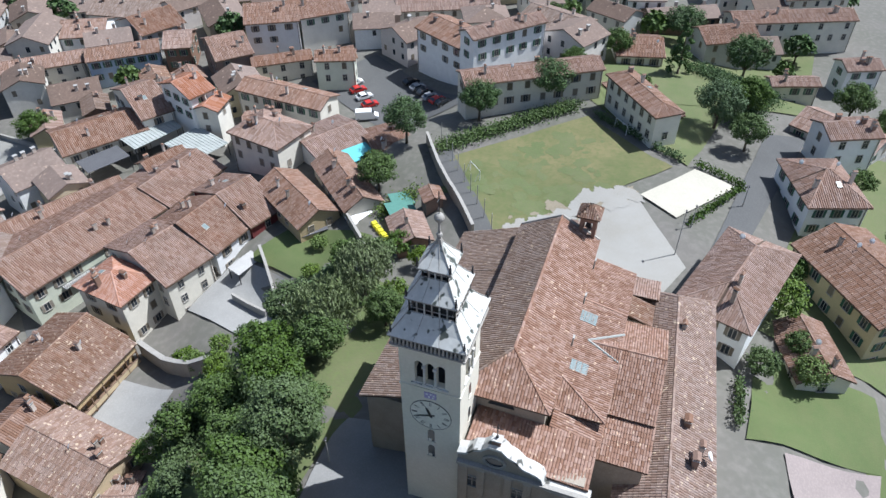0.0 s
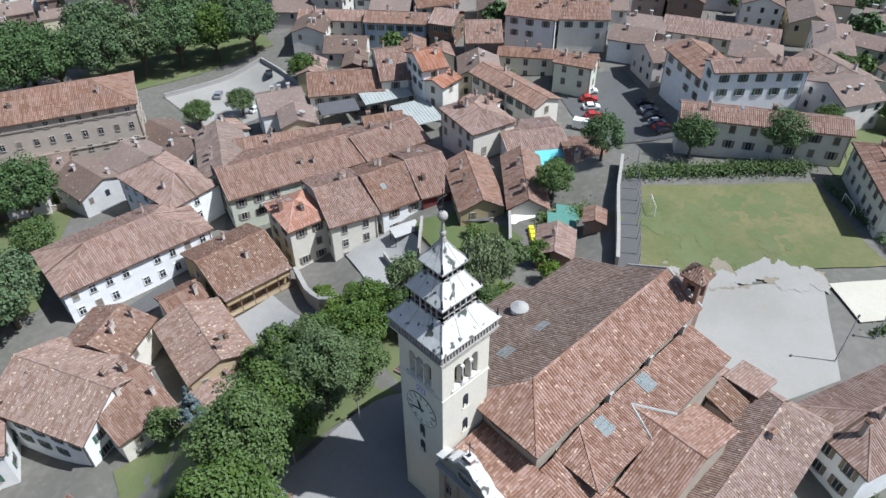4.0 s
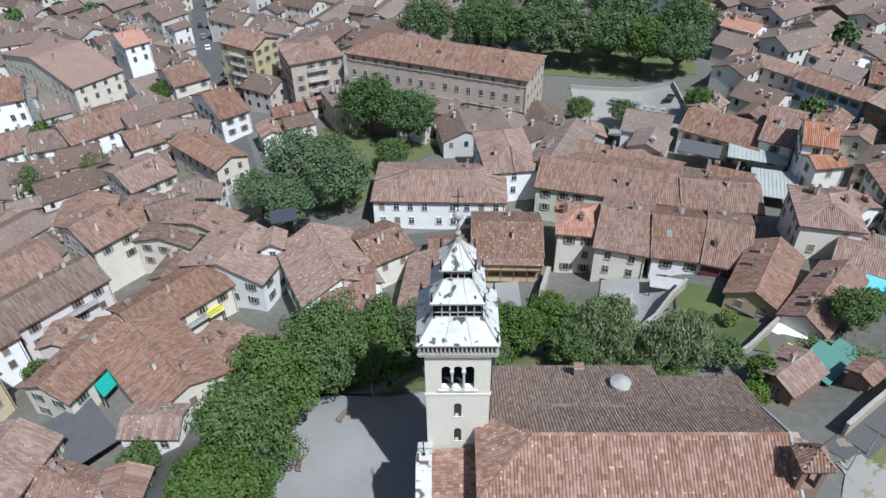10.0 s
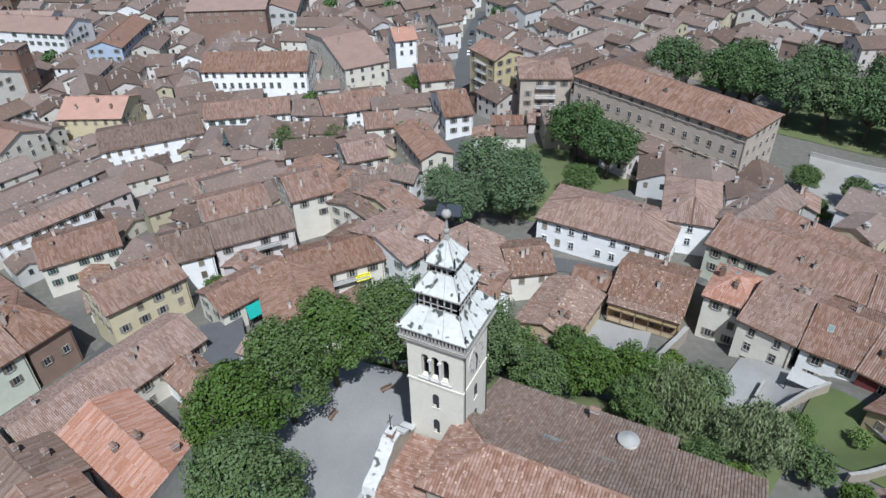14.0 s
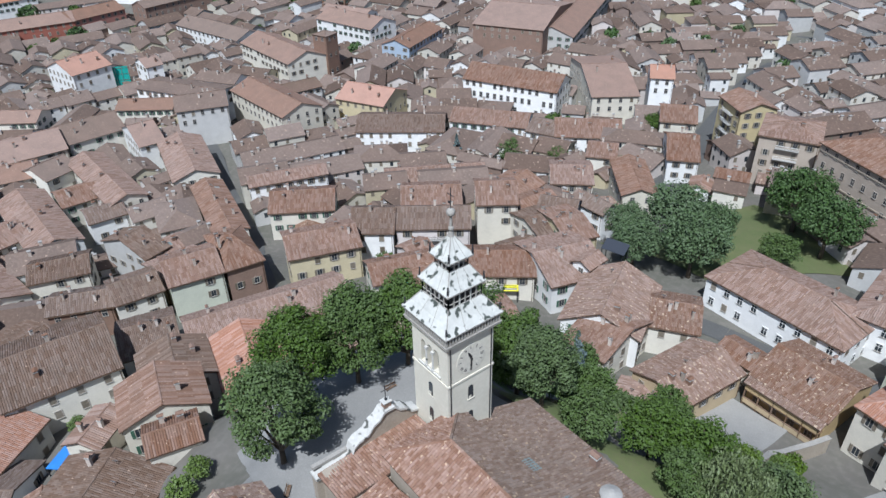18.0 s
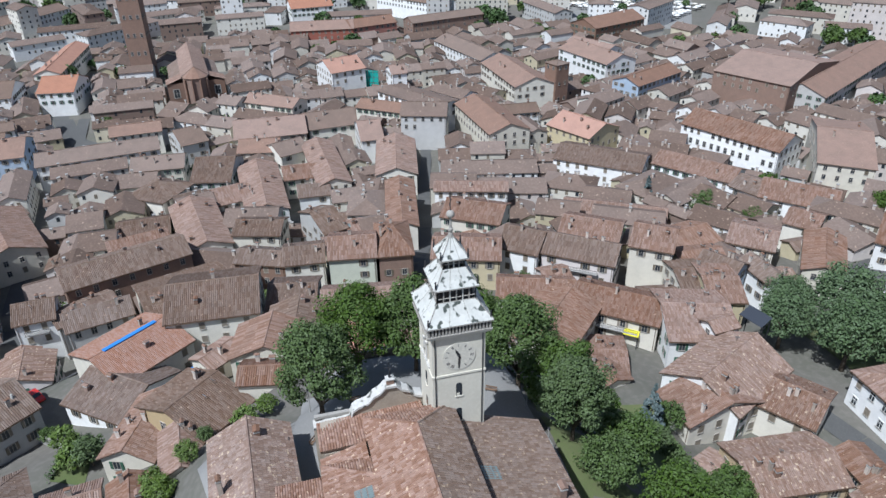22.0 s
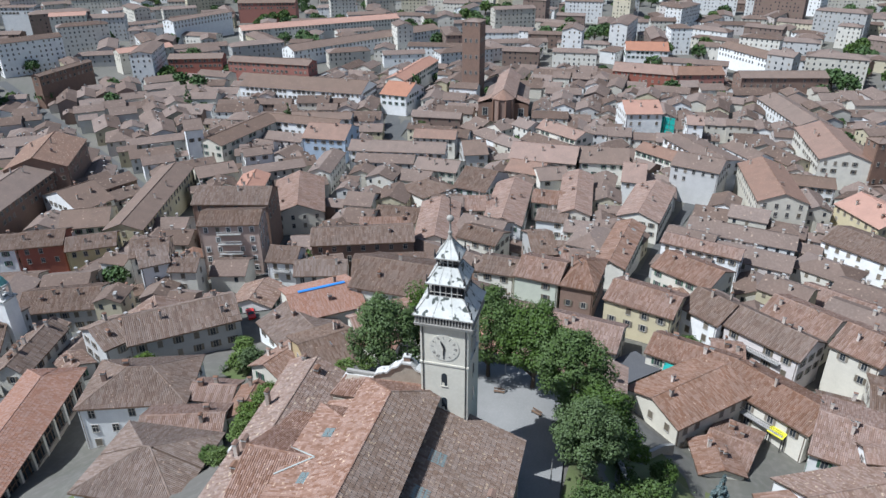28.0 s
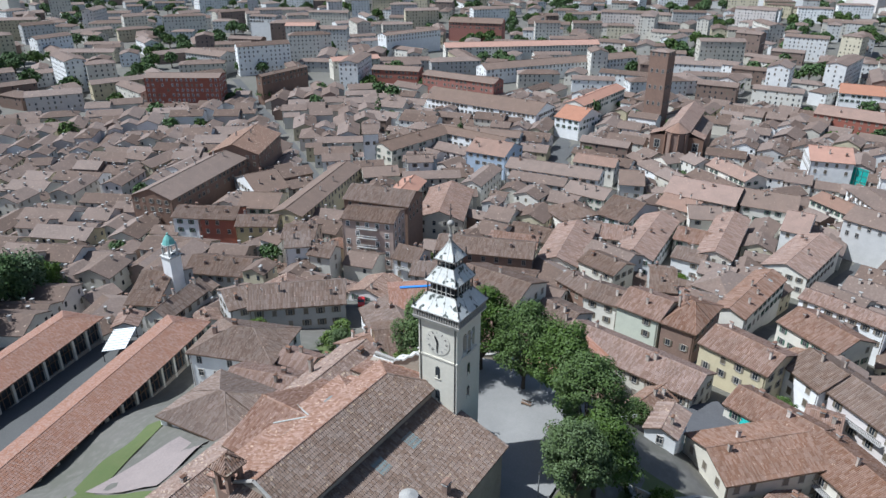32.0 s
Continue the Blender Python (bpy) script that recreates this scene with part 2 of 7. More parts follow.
# ---- mesh helpers ----
class Mesh:
    """Collects faces; each shape added is a loose piece of its own."""

    def __init__(self):
        self.v, self.f, self.m, self.mats = [], [], [], []

    def slot(self, key):
        if key not in self.mats:
            self.mats.append(key)
        return self.mats.index(key)

    def poly(self, pts, key):
        n = len(self.v)
        self.v.extend(tuple(p) for p in pts)
        self.f.append(tuple(range(n, n + len(pts))))
        self.m.append(self.slot(key))

    def solid(self, bottom, top, key, caps=True):
        """A closed prism between two rings with the same number of points (bottom ring counter-clockwise from above)."""
        n, k, s = len(self.v), len(bottom), self.slot(key)
        self.v.extend(tuple(p) for p in bottom)
        self.v.extend(tuple(p) for p in top)
        for i in range(k):
            j = (i + 1) % k
            self.f.append((n + i, n + j, n + k + j, n + k + i))
            self.m.append(s)
        if caps:
            self.f.append(tuple(n + i for i in reversed(range(k))))
            self.f.append(tuple(n + k + i for i in range(k)))
            self.m.extend((s, s))

    def box(self, x0, x1, y0, y1, z0, z1, key, taper=0.0):
        a, b = taper, taper
        self.solid([(x0, y0, z0), (x1, y0, z0), (x1, y1, z0), (x0, y1, z0)],
                   [(x0 + a, y0 + b, z1), (x1 - a, y0 + b, z1), (x1 - a, y1 - b, z1), (x0 + a, y1 - b, z1)], key)

    def tube(self, x, y, z0, z1, r0, r1, key, n=8, ox=0.0, oy=0.0):
        self.solid([(x + r0 * math.cos(2 * math.pi * i / n), y + r0 * math.sin(2 * math.pi * i / n), z0) for i in range(n)],
                   [(x + ox + r1 * math.cos(2 * math.pi * i / n), y + oy + r1 * math.sin(2 * math.pi * i / n), z1) for i in range(n)], key)

    def beam(self, a, b, r, key, n=5, r2=None):
        a, b = Vector(a), Vector(b)
        q = (b - a).to_track_quat("Z", "Y")
        ring = [Vector((math.cos(2 * math.pi * i / n), math.sin(2 * math.pi * i / n), 0)) for i in range(n)]
        self.solid([a + q @ (c * r) for c in ring], [b + q @ (c * (r2 or r)) for c in ring], key)

    def ball(self, x, y, z, r, key, n=10, k=6, sz=1.0):
        for i in range(k):
            a0, a1 = math.pi * (i / k - 0.5), math.pi * ((i + 1) / k - 0.5)
            for j in range(n):
                b0, b1 = 2 * math.pi * j / n, 2 * math.pi * (j + 1) / n
                self.poly([(x + r * math.cos(a) * math.cos(b), y + r * math.cos(a) * math.sin(b), z + sz * r * math.sin(a)) for a, b in ((a0, b0), (a0, b1), (a1, b1), (a1, b0))], key)

    def body(self, a, b, z0, he, hr, key, hip=False):
        """The walls of a house with its two gables, as one closed piece."""
        n, s = len(self.v), self.slot(key)
        self.v.extend([(-a, -b, z0), (a, -b, z0), (a, b, z0), (-a, b, z0), (-a, -b, he), (a, -b, he), (a, b, he), (-a, b, he), (-a, 0, hr), (a, 0, hr)])
        if hip:
            fs = [(3, 2, 1, 0), (0, 1, 5, 4), (1, 2, 6, 5), (2, 3, 7, 6), (3, 0, 4, 7), (4, 5, 6, 7)]
            del self.v[-2:]
        else:
            fs = [(3, 2, 1, 0), (0, 1, 5, 4), (1, 2, 6, 9, 5), (2, 3, 7, 6), (3, 0, 4, 8, 7), (4, 5, 9, 8), (6, 7, 8, 9)]
        for f in fs:
            self.f.append(tuple(n + i for i in f))
            self.m.append(s)

    def relief(self, xs, zs, depth, keys):
        """A moulded panel facing -y: a grid of cells, each with its own depth and material, joined by steps."""
        index = {}

        def vert(x, z, d):
            k = (round(x, 4), round(z, 4), round(d, 4))
            if k not in index:
                index[k] = len(self.v)
                self.v.append((x, -d, z))
            return index[k]

        nx, nz = len(xs) - 1, len(zs) - 1

        def quad(p, key):
            q = [vert(*c) for c in p]
            if len(set(q)) == 4:
                self.f.append(tuple(q))
                self.m.append(self.slot(key))

        for i in range(nx):
            for j in range(nz):
                d, key = depth[j][i], keys[j][i]
                if d is None:
                    continue
                x0, x1, z0, z1 = xs[i], xs[i + 1], zs[j], zs[j + 1]
                quad(((x0, z0, d), (x1, z0, d), (x1, z1, d), (x0, z1, d)), key)
                e = depth[j][i + 1] if i + 1 < nx else None
                if (e or 0) != d or e is None:
                    quad(((x1, z0, d), (x1, z0, e or 0), (x1, z1, e or 0), (x1, z1, d)), key)
                if i == 0 or depth[j][i - 1] is None:
                    quad(((x0, z0, 0), (x0, z0, d), (x0, z1, d), (x0, z1, 0)), key)
                e = depth[j + 1][i] if j + 1 < nz else None
                if (e or 0) != d or e is None:
                    quad(((x0, z1, d), (x1, z1, d), (x1, z1, e or 0), (x0, z1, e or 0)), key)
                if j == 0 or depth[j - 1][i] is None:
                    quad(((x0, z0, 0), (x1, z0, 0), (x1, z0, d), (x0, z0, d)), key)

    def add(self, other, at):
        """Joins another collection in, moved to the pose."""
        n = len(self.v)
        A = np.array(at)
        V = np.array(other.v) @ A[:3, :3].T + A[:3, 3]
        self.v.extend(map(tuple, V.tolist()))
        self.f.extend([tuple(i + n for i in f) for f in other.f])
        slots = [self.slot(k) for k in other.mats]
        self.m.extend([slots[i] for i in other.m])

    def data(self, name, smooth=False):
        me = bpy.data.meshes.new(name)
        me.from_pydata(self.v, [], self.f)
        for k in self.mats:
            me.materials.append(M[k])
        me.polygons.foreach_set("material_index", self.m)
        if smooth:
            me.polygons.foreach_set("use_smooth", [True] * len(self.f))
        me.update()
        return me


def part(name, mesh, parent=None, label="", at=None, smooth=False):
    ob = new(name, mesh.data(name, smooth) if isinstance(mesh, Mesh) else mesh)
    if parent is not None:
        ob.parent = parent
    if at is not None:
        ob.matrix_local = at
    if label:
        tagged(ob, label)
    return ob


def thing(name, label, category, at=None, group="", kind=""):
    ob = new(name)
    ob.empty_display_size = 0.5
    if at is not None:
        ob.matrix_world = at
    return tagged(ob, label, category, group, kind)


# ---- the lie of the land: a hill with the church on top, the town at its foot ----
HILL = [(0, 0, 0), (-14, -8, 0), (-14, 8, 0), (-22, -6, -0.6), (-20, 8, -0.6), (12, -12, 0), (24, 0, -1), (26, -12, -2), (-10, -22, -0.5),
        (-2, 14, -1), (10, 20, -5), (-12, 25, -9), (5, 32, -13), (-27, 22, -15), (30, 24, -7), (29, 45, -18.6), (40, 42, -13.6), (50, 28, -10.5),
        (-5, 50, -22), (-25, 38, -20.5), (54, 13, -6.2), (66, 17, -6.9), (72, 24, -7.4), (93, 1, -6.9), (66, -13, -5.4), (78, -20, -5.6), (84, -12, -6.6), (90, -24, -7.6), (52, -20, -5.4)]
SKIRT = [(40, -27, -5.5), (30, -38, -9), (24, -32, -6), (10, -32, -5), (60, -48, -11), (95, 52, -17), (80, 90, -18), (70, 130, -20), (44, 135, -24), (3, 124, -25),
         (-42, 35, -22.5), (-55, 15, -24), (-50, -10, -22), (-35, -30, -14), (-26, -20, -7), (-57, -48, -22), (-50, -63, -23), (-30, -52, -19), (-10, -44, -14.5),
         (4, -42, -11), (-12, -72, -22), (5, -85, -21.5), (25, -80, -21), (45, -72, -20), (15, -108, -22), (42, -100, -21), (-10, -92, -21.8)]
FOOT_SOUTH = [(20, -62, -17.5), (36, -58, -15), (20, -50, -11.5), (32, -45, -10), (-85, -72, -35), (-97, 10, -29), (-80, 62, -27), (-20, 95, -22), (-60, 100, -30)]
PLAIN = [(-150, 0, -39), (-150, 100, -40), (-120, -120, -39), (-60, -140, -36), (0, 200, -27), (150, 50, -16), (150, -50, -17), (60, -120, -24),
         (-300, 150, -42), (-300, -150, -41), (-150, 300, -43), (-600, 300, -44), (-600, -300, -43), (-100, -400, -42), (300, 0, -24), (200, 250, -28), (-800, 0, -45), (300, -300, -28), (0, 600, -40)]
NORTH = [(17, 58, -21.5), (5, 57, -22), (-14, 56, -22), (-30, 55, -23), (-3, 70, -22), (18, 70, -21.5), (-45, 60, -24.5)]
LEVELS = [(116, -34), (140, -37.5), (170, -39.5), (205, -40.5), (250, -41.3), (310, -42), (400, -42.5), (520, -43), (680, -43.5), (900, -44)]
RINGS = [(q * math.cos(radians(a)), q * math.sin(radians(a)), z) for q, z in LEVELS for a in range(134, 266, 11)]
CTRL = np.array(HILL + SKIRT + FOOT_SOUTH + PLAIN + NORTH + RINGS, float)


def land(x, y):
    d2 = (CTRL[:, 0] - x) ** 2 + (CTRL[:, 1] - y) ** 2 + 6.0
    w = d2 ** -1.75
    return float((w * CTRL[:, 2]).sum() / w.sum())


def ground_sheet():
    side = sorted({round(math.copysign(abs(u) ** 2.2 * 4500, u), 2) for u in [i / 75 for i in range(-75, 76)]})
    near = [v for v in range(-160, 161, 4)]
    xs = sorted({v for v in side if abs(v) > 162} | set(near))
    n = len(xs)
    me = bpy.data.meshes.new("ground")
    me.from_pydata([(x, y, land(x, y) - 0.05) for y in xs for x in xs], [], [(j * n + i, j * n + i + 1, (j + 1) * n + i + 1, (j + 1) * n + i) for j in range(n - 1) for i in range(n - 1)])
    me.materials.append(M["earth"])
    me.polygons.foreach_set("use_smooth", [True] * len(me.polygons))
    tagged(new("ground", me), "bare grey-brown town ground falling from the hilltop, coloured darker as shaded yards", "ground", kind="structure")


def patch(name, corners, key, label, category, lift=0.12, step=2.0, kind="structure", flat=None):
    """A sheet that follows the land between four corners."""
    a, b, c, d = (Vector((*p, 0)) for p in corners)
    nu = max(2, int(max((b - a).length, (c - d).length) / step))
    nv = max(2, int(max((d - a).length, (c - b).length) / step))
    vs = []
    for j in range(nv + 1):
        for i in range(nu + 1):
            u, v = i / nu, j / nv
            p = a * (1 - u) * (1 - v) + b * u * (1 - v) + c * u * v + d * (1 - u) * v
            vs.append((p.x, p.y, (land(p.x, p.y) if flat is None else flat) + lift))
    me = bpy.data.meshes.new(name)
    me.from_pydata(vs, [], [(j * (nu + 1) + i, j * (nu + 1) + i + 1, (j + 1) * (nu + 1) + i + 1, (j + 1) * (nu + 1) + i) for j in range(nv) for i in range(nu)])
    me.materials.append(M[key])
    me.polygons.foreach_set("use_smooth", [True] * len(me.polygons))
    return tagged(new(name, me), label, category, kind=kind)


# ---- roofs ----
def tile_rows(mesh, poly, key, pitch=0.30, run=1.1, lift=0.05, r=None):
    """Rows of half-round tiles over a sloping polygon whose first edge is the eave; each run of a row is a loose piece."""
    r = r or rng
    P = [Vector(p) for p in poly]
    U = (P[1] - P[0]).normalized()
    N = None
    for k in range(2, len(P)):
        N = U.cross(P[k] - P[0])
        if N.length > 1e-4:
            break
    N.normalize()
    if N.z < 0:
        N = -N
    V = N.cross(U)
    q = [((p - P[0]).dot(U), (p - P[0]).dot(V)) for p in P]
    u0, u1 = min(a for a, _ in q), max(a for a, _ in q)
    n = max(1, round((u1 - u0) / pitch))
    w = (u1 - u0) / n
    s, h = mesh.slot(key), w * 0.29
    for i in range(n):
        uc, cuts = u0 + (i + 0.5) * w, []
        for (a0, b0), (a1, b1) in zip(q, q[1:] + q[:1]):
            if (a0 - uc) * (a1 - uc) < 0:
                cuts.append(b0 + (b1 - b0) * (uc - a0) / (a1 - a0))
        if len(cuts) < 2:
            continue
        lo, hi = min(cuts), max(cuts)
        m = max(1, round((hi - lo) / run))
        for j in range(m):
            e = r.uniform(-0.012, 0.012)
            va, vb = lo + (hi - lo) * j / m, lo + (hi - lo) * (j + 1) / m
            k = len(mesh.v)
            for v, up in ((va, 0.035), (vb, 0.0)):
                for du, dn in ((-0.5, 0.0), (-0.24, 1.0), (0.24, 1.0), (0.5, 0.0)):
                    p = P[0] + U * (uc + du * w + e) + V * v + N * (lift + up + dn * h)
                    mesh.v.append((p.x, p.y, p.z))
            mesh.f.extend(((k, k + 1, k + 5, k + 4), (k + 1, k + 2, k + 6, k + 5), (k + 2, k + 3, k + 7, k + 6), (k, k + 3, k + 2, k + 1)))
            mesh.m.extend((s, s, s, s))


def slab(mesh, poly, key, thick=0.16):
    """A board of that thickness under a sloping polygon."""
    top = [Vector(p) for p in poly]
    if (top[1] - top[0]).cross(top[2] - top[0]).z < 0:
        top.reverse()
    mesh.solid([p - Vector((0, 0, thick)) for p in top], top, key)


def ridge_cap(mesh, a, b, key, r=0.16):
    a, b = Vector(a), Vector(b)
    n = max(1, int((b - a).length / 0.9))
    for i in range(n):
        mesh.beam(a + (b - a) * i / n + Vector((0, 0, 0.06)), a + (b - a) * (i + 1) / n + Vector((0, 0, 0.06)), r, key, 6)


def roof_of(polys, ridges, key, parent, rows=True, name="roof", pitch=0.30, label="", run=0.55):
    deck = Mesh()
    for p in polys:
        slab(deck, p, key if not rows else "deck")
    if not rows:
        for a, b in ridges:
            ridge_cap(deck, a, b, key, 0.14)
        return part(name, deck, parent, label)
    ob = part(name, deck, parent, label)
    tiles = Mesh()
    for p in polys:
        tile_rows(tiles, p, key, pitch, run)
    for a, b in ridges:
        ridge_cap(tiles, a, b, key)
    tagged(part("tiles", tiles, ob), kind="stuff")
    return ob


# ---- small building parts, made once ----
def window_mesh(style):
    """A window with its frame, mullion, sill and shutters, facing -y."""
    m = Mesh()
    w, h = 0.5, 0.75
    fr = "whitepaint" if style == "white" else ("stone" if style == "arched" else "frame")
    if style in ("shutter", "green"):
        key = "shutter" if style == "shutter" else "greenshutter"
        xs = [-1.06, -0.98, -0.70, -0.60, -w, -0.035, 0.035, w, 0.60, 0.70, 0.98, 1.06]
        zs = [-h - 0.11, -h, -0.42, -0.36, 0.36, 0.42, h, h + 0.09]
        pane = [0.10, 0.07, 0.10, 0.08, 0.03, 0.07, 0.03, 0.08, 0.10, 0.07, 0.10]
        bar = [0.10, 0.10, 0.10, 0.08, 0.03, 0.07, 0.03, 0.08, 0.10, 0.10, 0.10]
        pk = [key, key, key, fr, "glass", fr, "glass", fr, key, key, key]
        sill = [None, None, 0.16, 0.16, 0.16, 0.16, 0.16, 0.16, 0.16, None, None]
        head = [None, None, None, 0.08, 0.08, 0.08, 0.08, 0.08, None, None, None]
        m.relief(xs, zs, [sill, bar, pane, bar, pane, bar, head], [["stone"] * 11, pk, pk, pk, pk, pk, [fr] * 11])
    elif style == "closed":
        xs = [-0.6, -w, -0.44, -0.05, 0.05, 0.44, w, 0.6]
        zs = [-h - 0.11, -h, -h + 0.08, -0.08, 0.08, h - 0.08, h, h + 0.09]
        rim = [0.08, 0.07, 0.07, 0.07, 0.07, 0.07, 0.08]
        mid = [0.08, 0.07, 0.04, 0.07, 0.04, 0.07, 0.08]
        pk = [fr, "shutter", "shutter", "shutter", "shutter", "shutter", fr]
        m.relief(xs, zs, [[0.16] * 7, rim, mid, rim, mid, rim, [0.08] * 7], [["stone"] * 7, pk, pk, pk, pk, pk, [fr] * 7])
    else:
        wide = 0.18 if style in ("white", "arched") else 0.09
        H = h * (1.45 if style == "arched" else 1.0)
        xs = [-w - wide, -w, -0.035, 0.035, w, w + wide]
        zs = [-h - 0.11, -h, 0.2, 0.26, H, H + wide]
        pane, bar = [0.09, 0.03, 0.07, 0.03, 0.09], [0.09, 0.07, 0.07, 0.07, 0.09]
        pk, bk = [fr, "glass", fr, "glass", fr], [fr] * 5
        m.relief(xs, zs, [[0.17] * 5, pane, bar, pane, [0.10] * 5], [["stone"] * 5, pk, bk, pk, bk])
    return m.data("window")


WINDOWS = {s: window_mesh(s) for s in ("shutter", "green", "plain", "white", "closed", "arched")}


def chimney_mesh(kind):
    m = Mesh()
    a = (0.32, 0.42, 0.28)[kind]
    h = (1.3, 1.0, 1.6)[kind]
    m.box(-a, a, -a * 0.75, a * 0.75, -1.2, h, "render" if kind != 1 else "brick")
    m.box(-a - 0.07, a + 0.07, -a * 0.75 - 0.07, a * 0.75 + 0.07, h, h + 0.10, "cement")
    for sx in (-1, 1):
        m.box(sx * (a - 0.06) - 0.06, sx * (a - 0.06) + 0.06, -a * 0.7, a * 0.7, h + 0.10, h + 0.34, "render")
    m.solid([(-a - 0.12, -a, h + 0.34), (a + 0.12, -a, h + 0.34), (a + 0.12, a, h + 0.34), (-a - 0.12, a, h + 0.34)],
            [(-a - 0.12, 0, h + 0.55), (a + 0.12, 0, h + 0.55), (a + 0.12, 0.02, h + 0.55), (-a - 0.12, 0.02, h + 0.55)], "red")
    return m.data("chimney")


CHIMNEYS = [chimney_mesh(i) for i in range(3)]


def dish_mesh():
    m = Mesh()
    m.beam((0, 0, -0.5), (0, 0, 0.9), 0.03, "iron", 5)
    ring = [(0.42 * math.cos(a * math.pi / 6), 0.42 * math.sin(a * math.pi / 6)) for a in range(12)]
    m.solid([(u, -0.16 - 0.5 * v, 1.0 + v * 0.86) for u, v in ring], [(u * 0.25, -0.02 - 0.12 * v, 0.94 + v * 0.2) for u, v in ring], "whitepaint")
    m.beam((0, -0.05, 0.95), (0, -0.55, 0.8), 0.02, "iron", 4)
    return m.data("dish")


def roof_light_mesh(pitch):
    """A small window lying in a slope that falls towards -y."""
    m = Mesh()
    for u0, u1, v0, v1, up, key in ((-0.45, 0.45, -0.6, 0.6, 0.26, "frame"), (-0.37, 0.37, -0.52, 0.52, 0.28, "skyglass")):
        ring = [(u0, v0), (u1, v0), (u1, v1), (u0, v1)]
        m.solid([(u, v, v * pitch) for u, v in ring], [(u, v, v * pitch + up) for u, v in ring], key)
    return m.data("roof_light")


DISH, ROOF_LIGHT = dish_mesh(), roof_light_mesh(0.36)
WORDS = dict(cream="cream plastered", white="white plastered", grey="grey plastered", green="pale green plastered", pink="pale pink plastered", ochre="ochre plastered", yellow="yellow plastered",
             darkred="dark red plastered", brick="bare brick", redbrick="red plastered", blue="pale blue plastered", palace="old brick", aptbrick="pale brick")
TILES = dict(red="faded red clay tile", brown="brown weathered clay tile", mottled="patchy lichened clay tile", orange="bright orange tile", neworange="newly laid orange tile", church="red clay tile", farroof="clay tile")
class Footprints(list):
    """Footprints of what is built, kept in cells of forty metres."""

    cells = {}

    def append(self, f):
        list.append(self, f)
        k = (f[2] + f[3]) / 2 + 14
        for i in range(int((f[0] - k) // 40), int((f[0] + k) // 40) + 1):
            for j in range(int((f[1] - k) // 40), int((f[1] + k) // 40) + 1):
                self.cells.setdefault((i, j), []).append(f)


FOOT = Footprints()


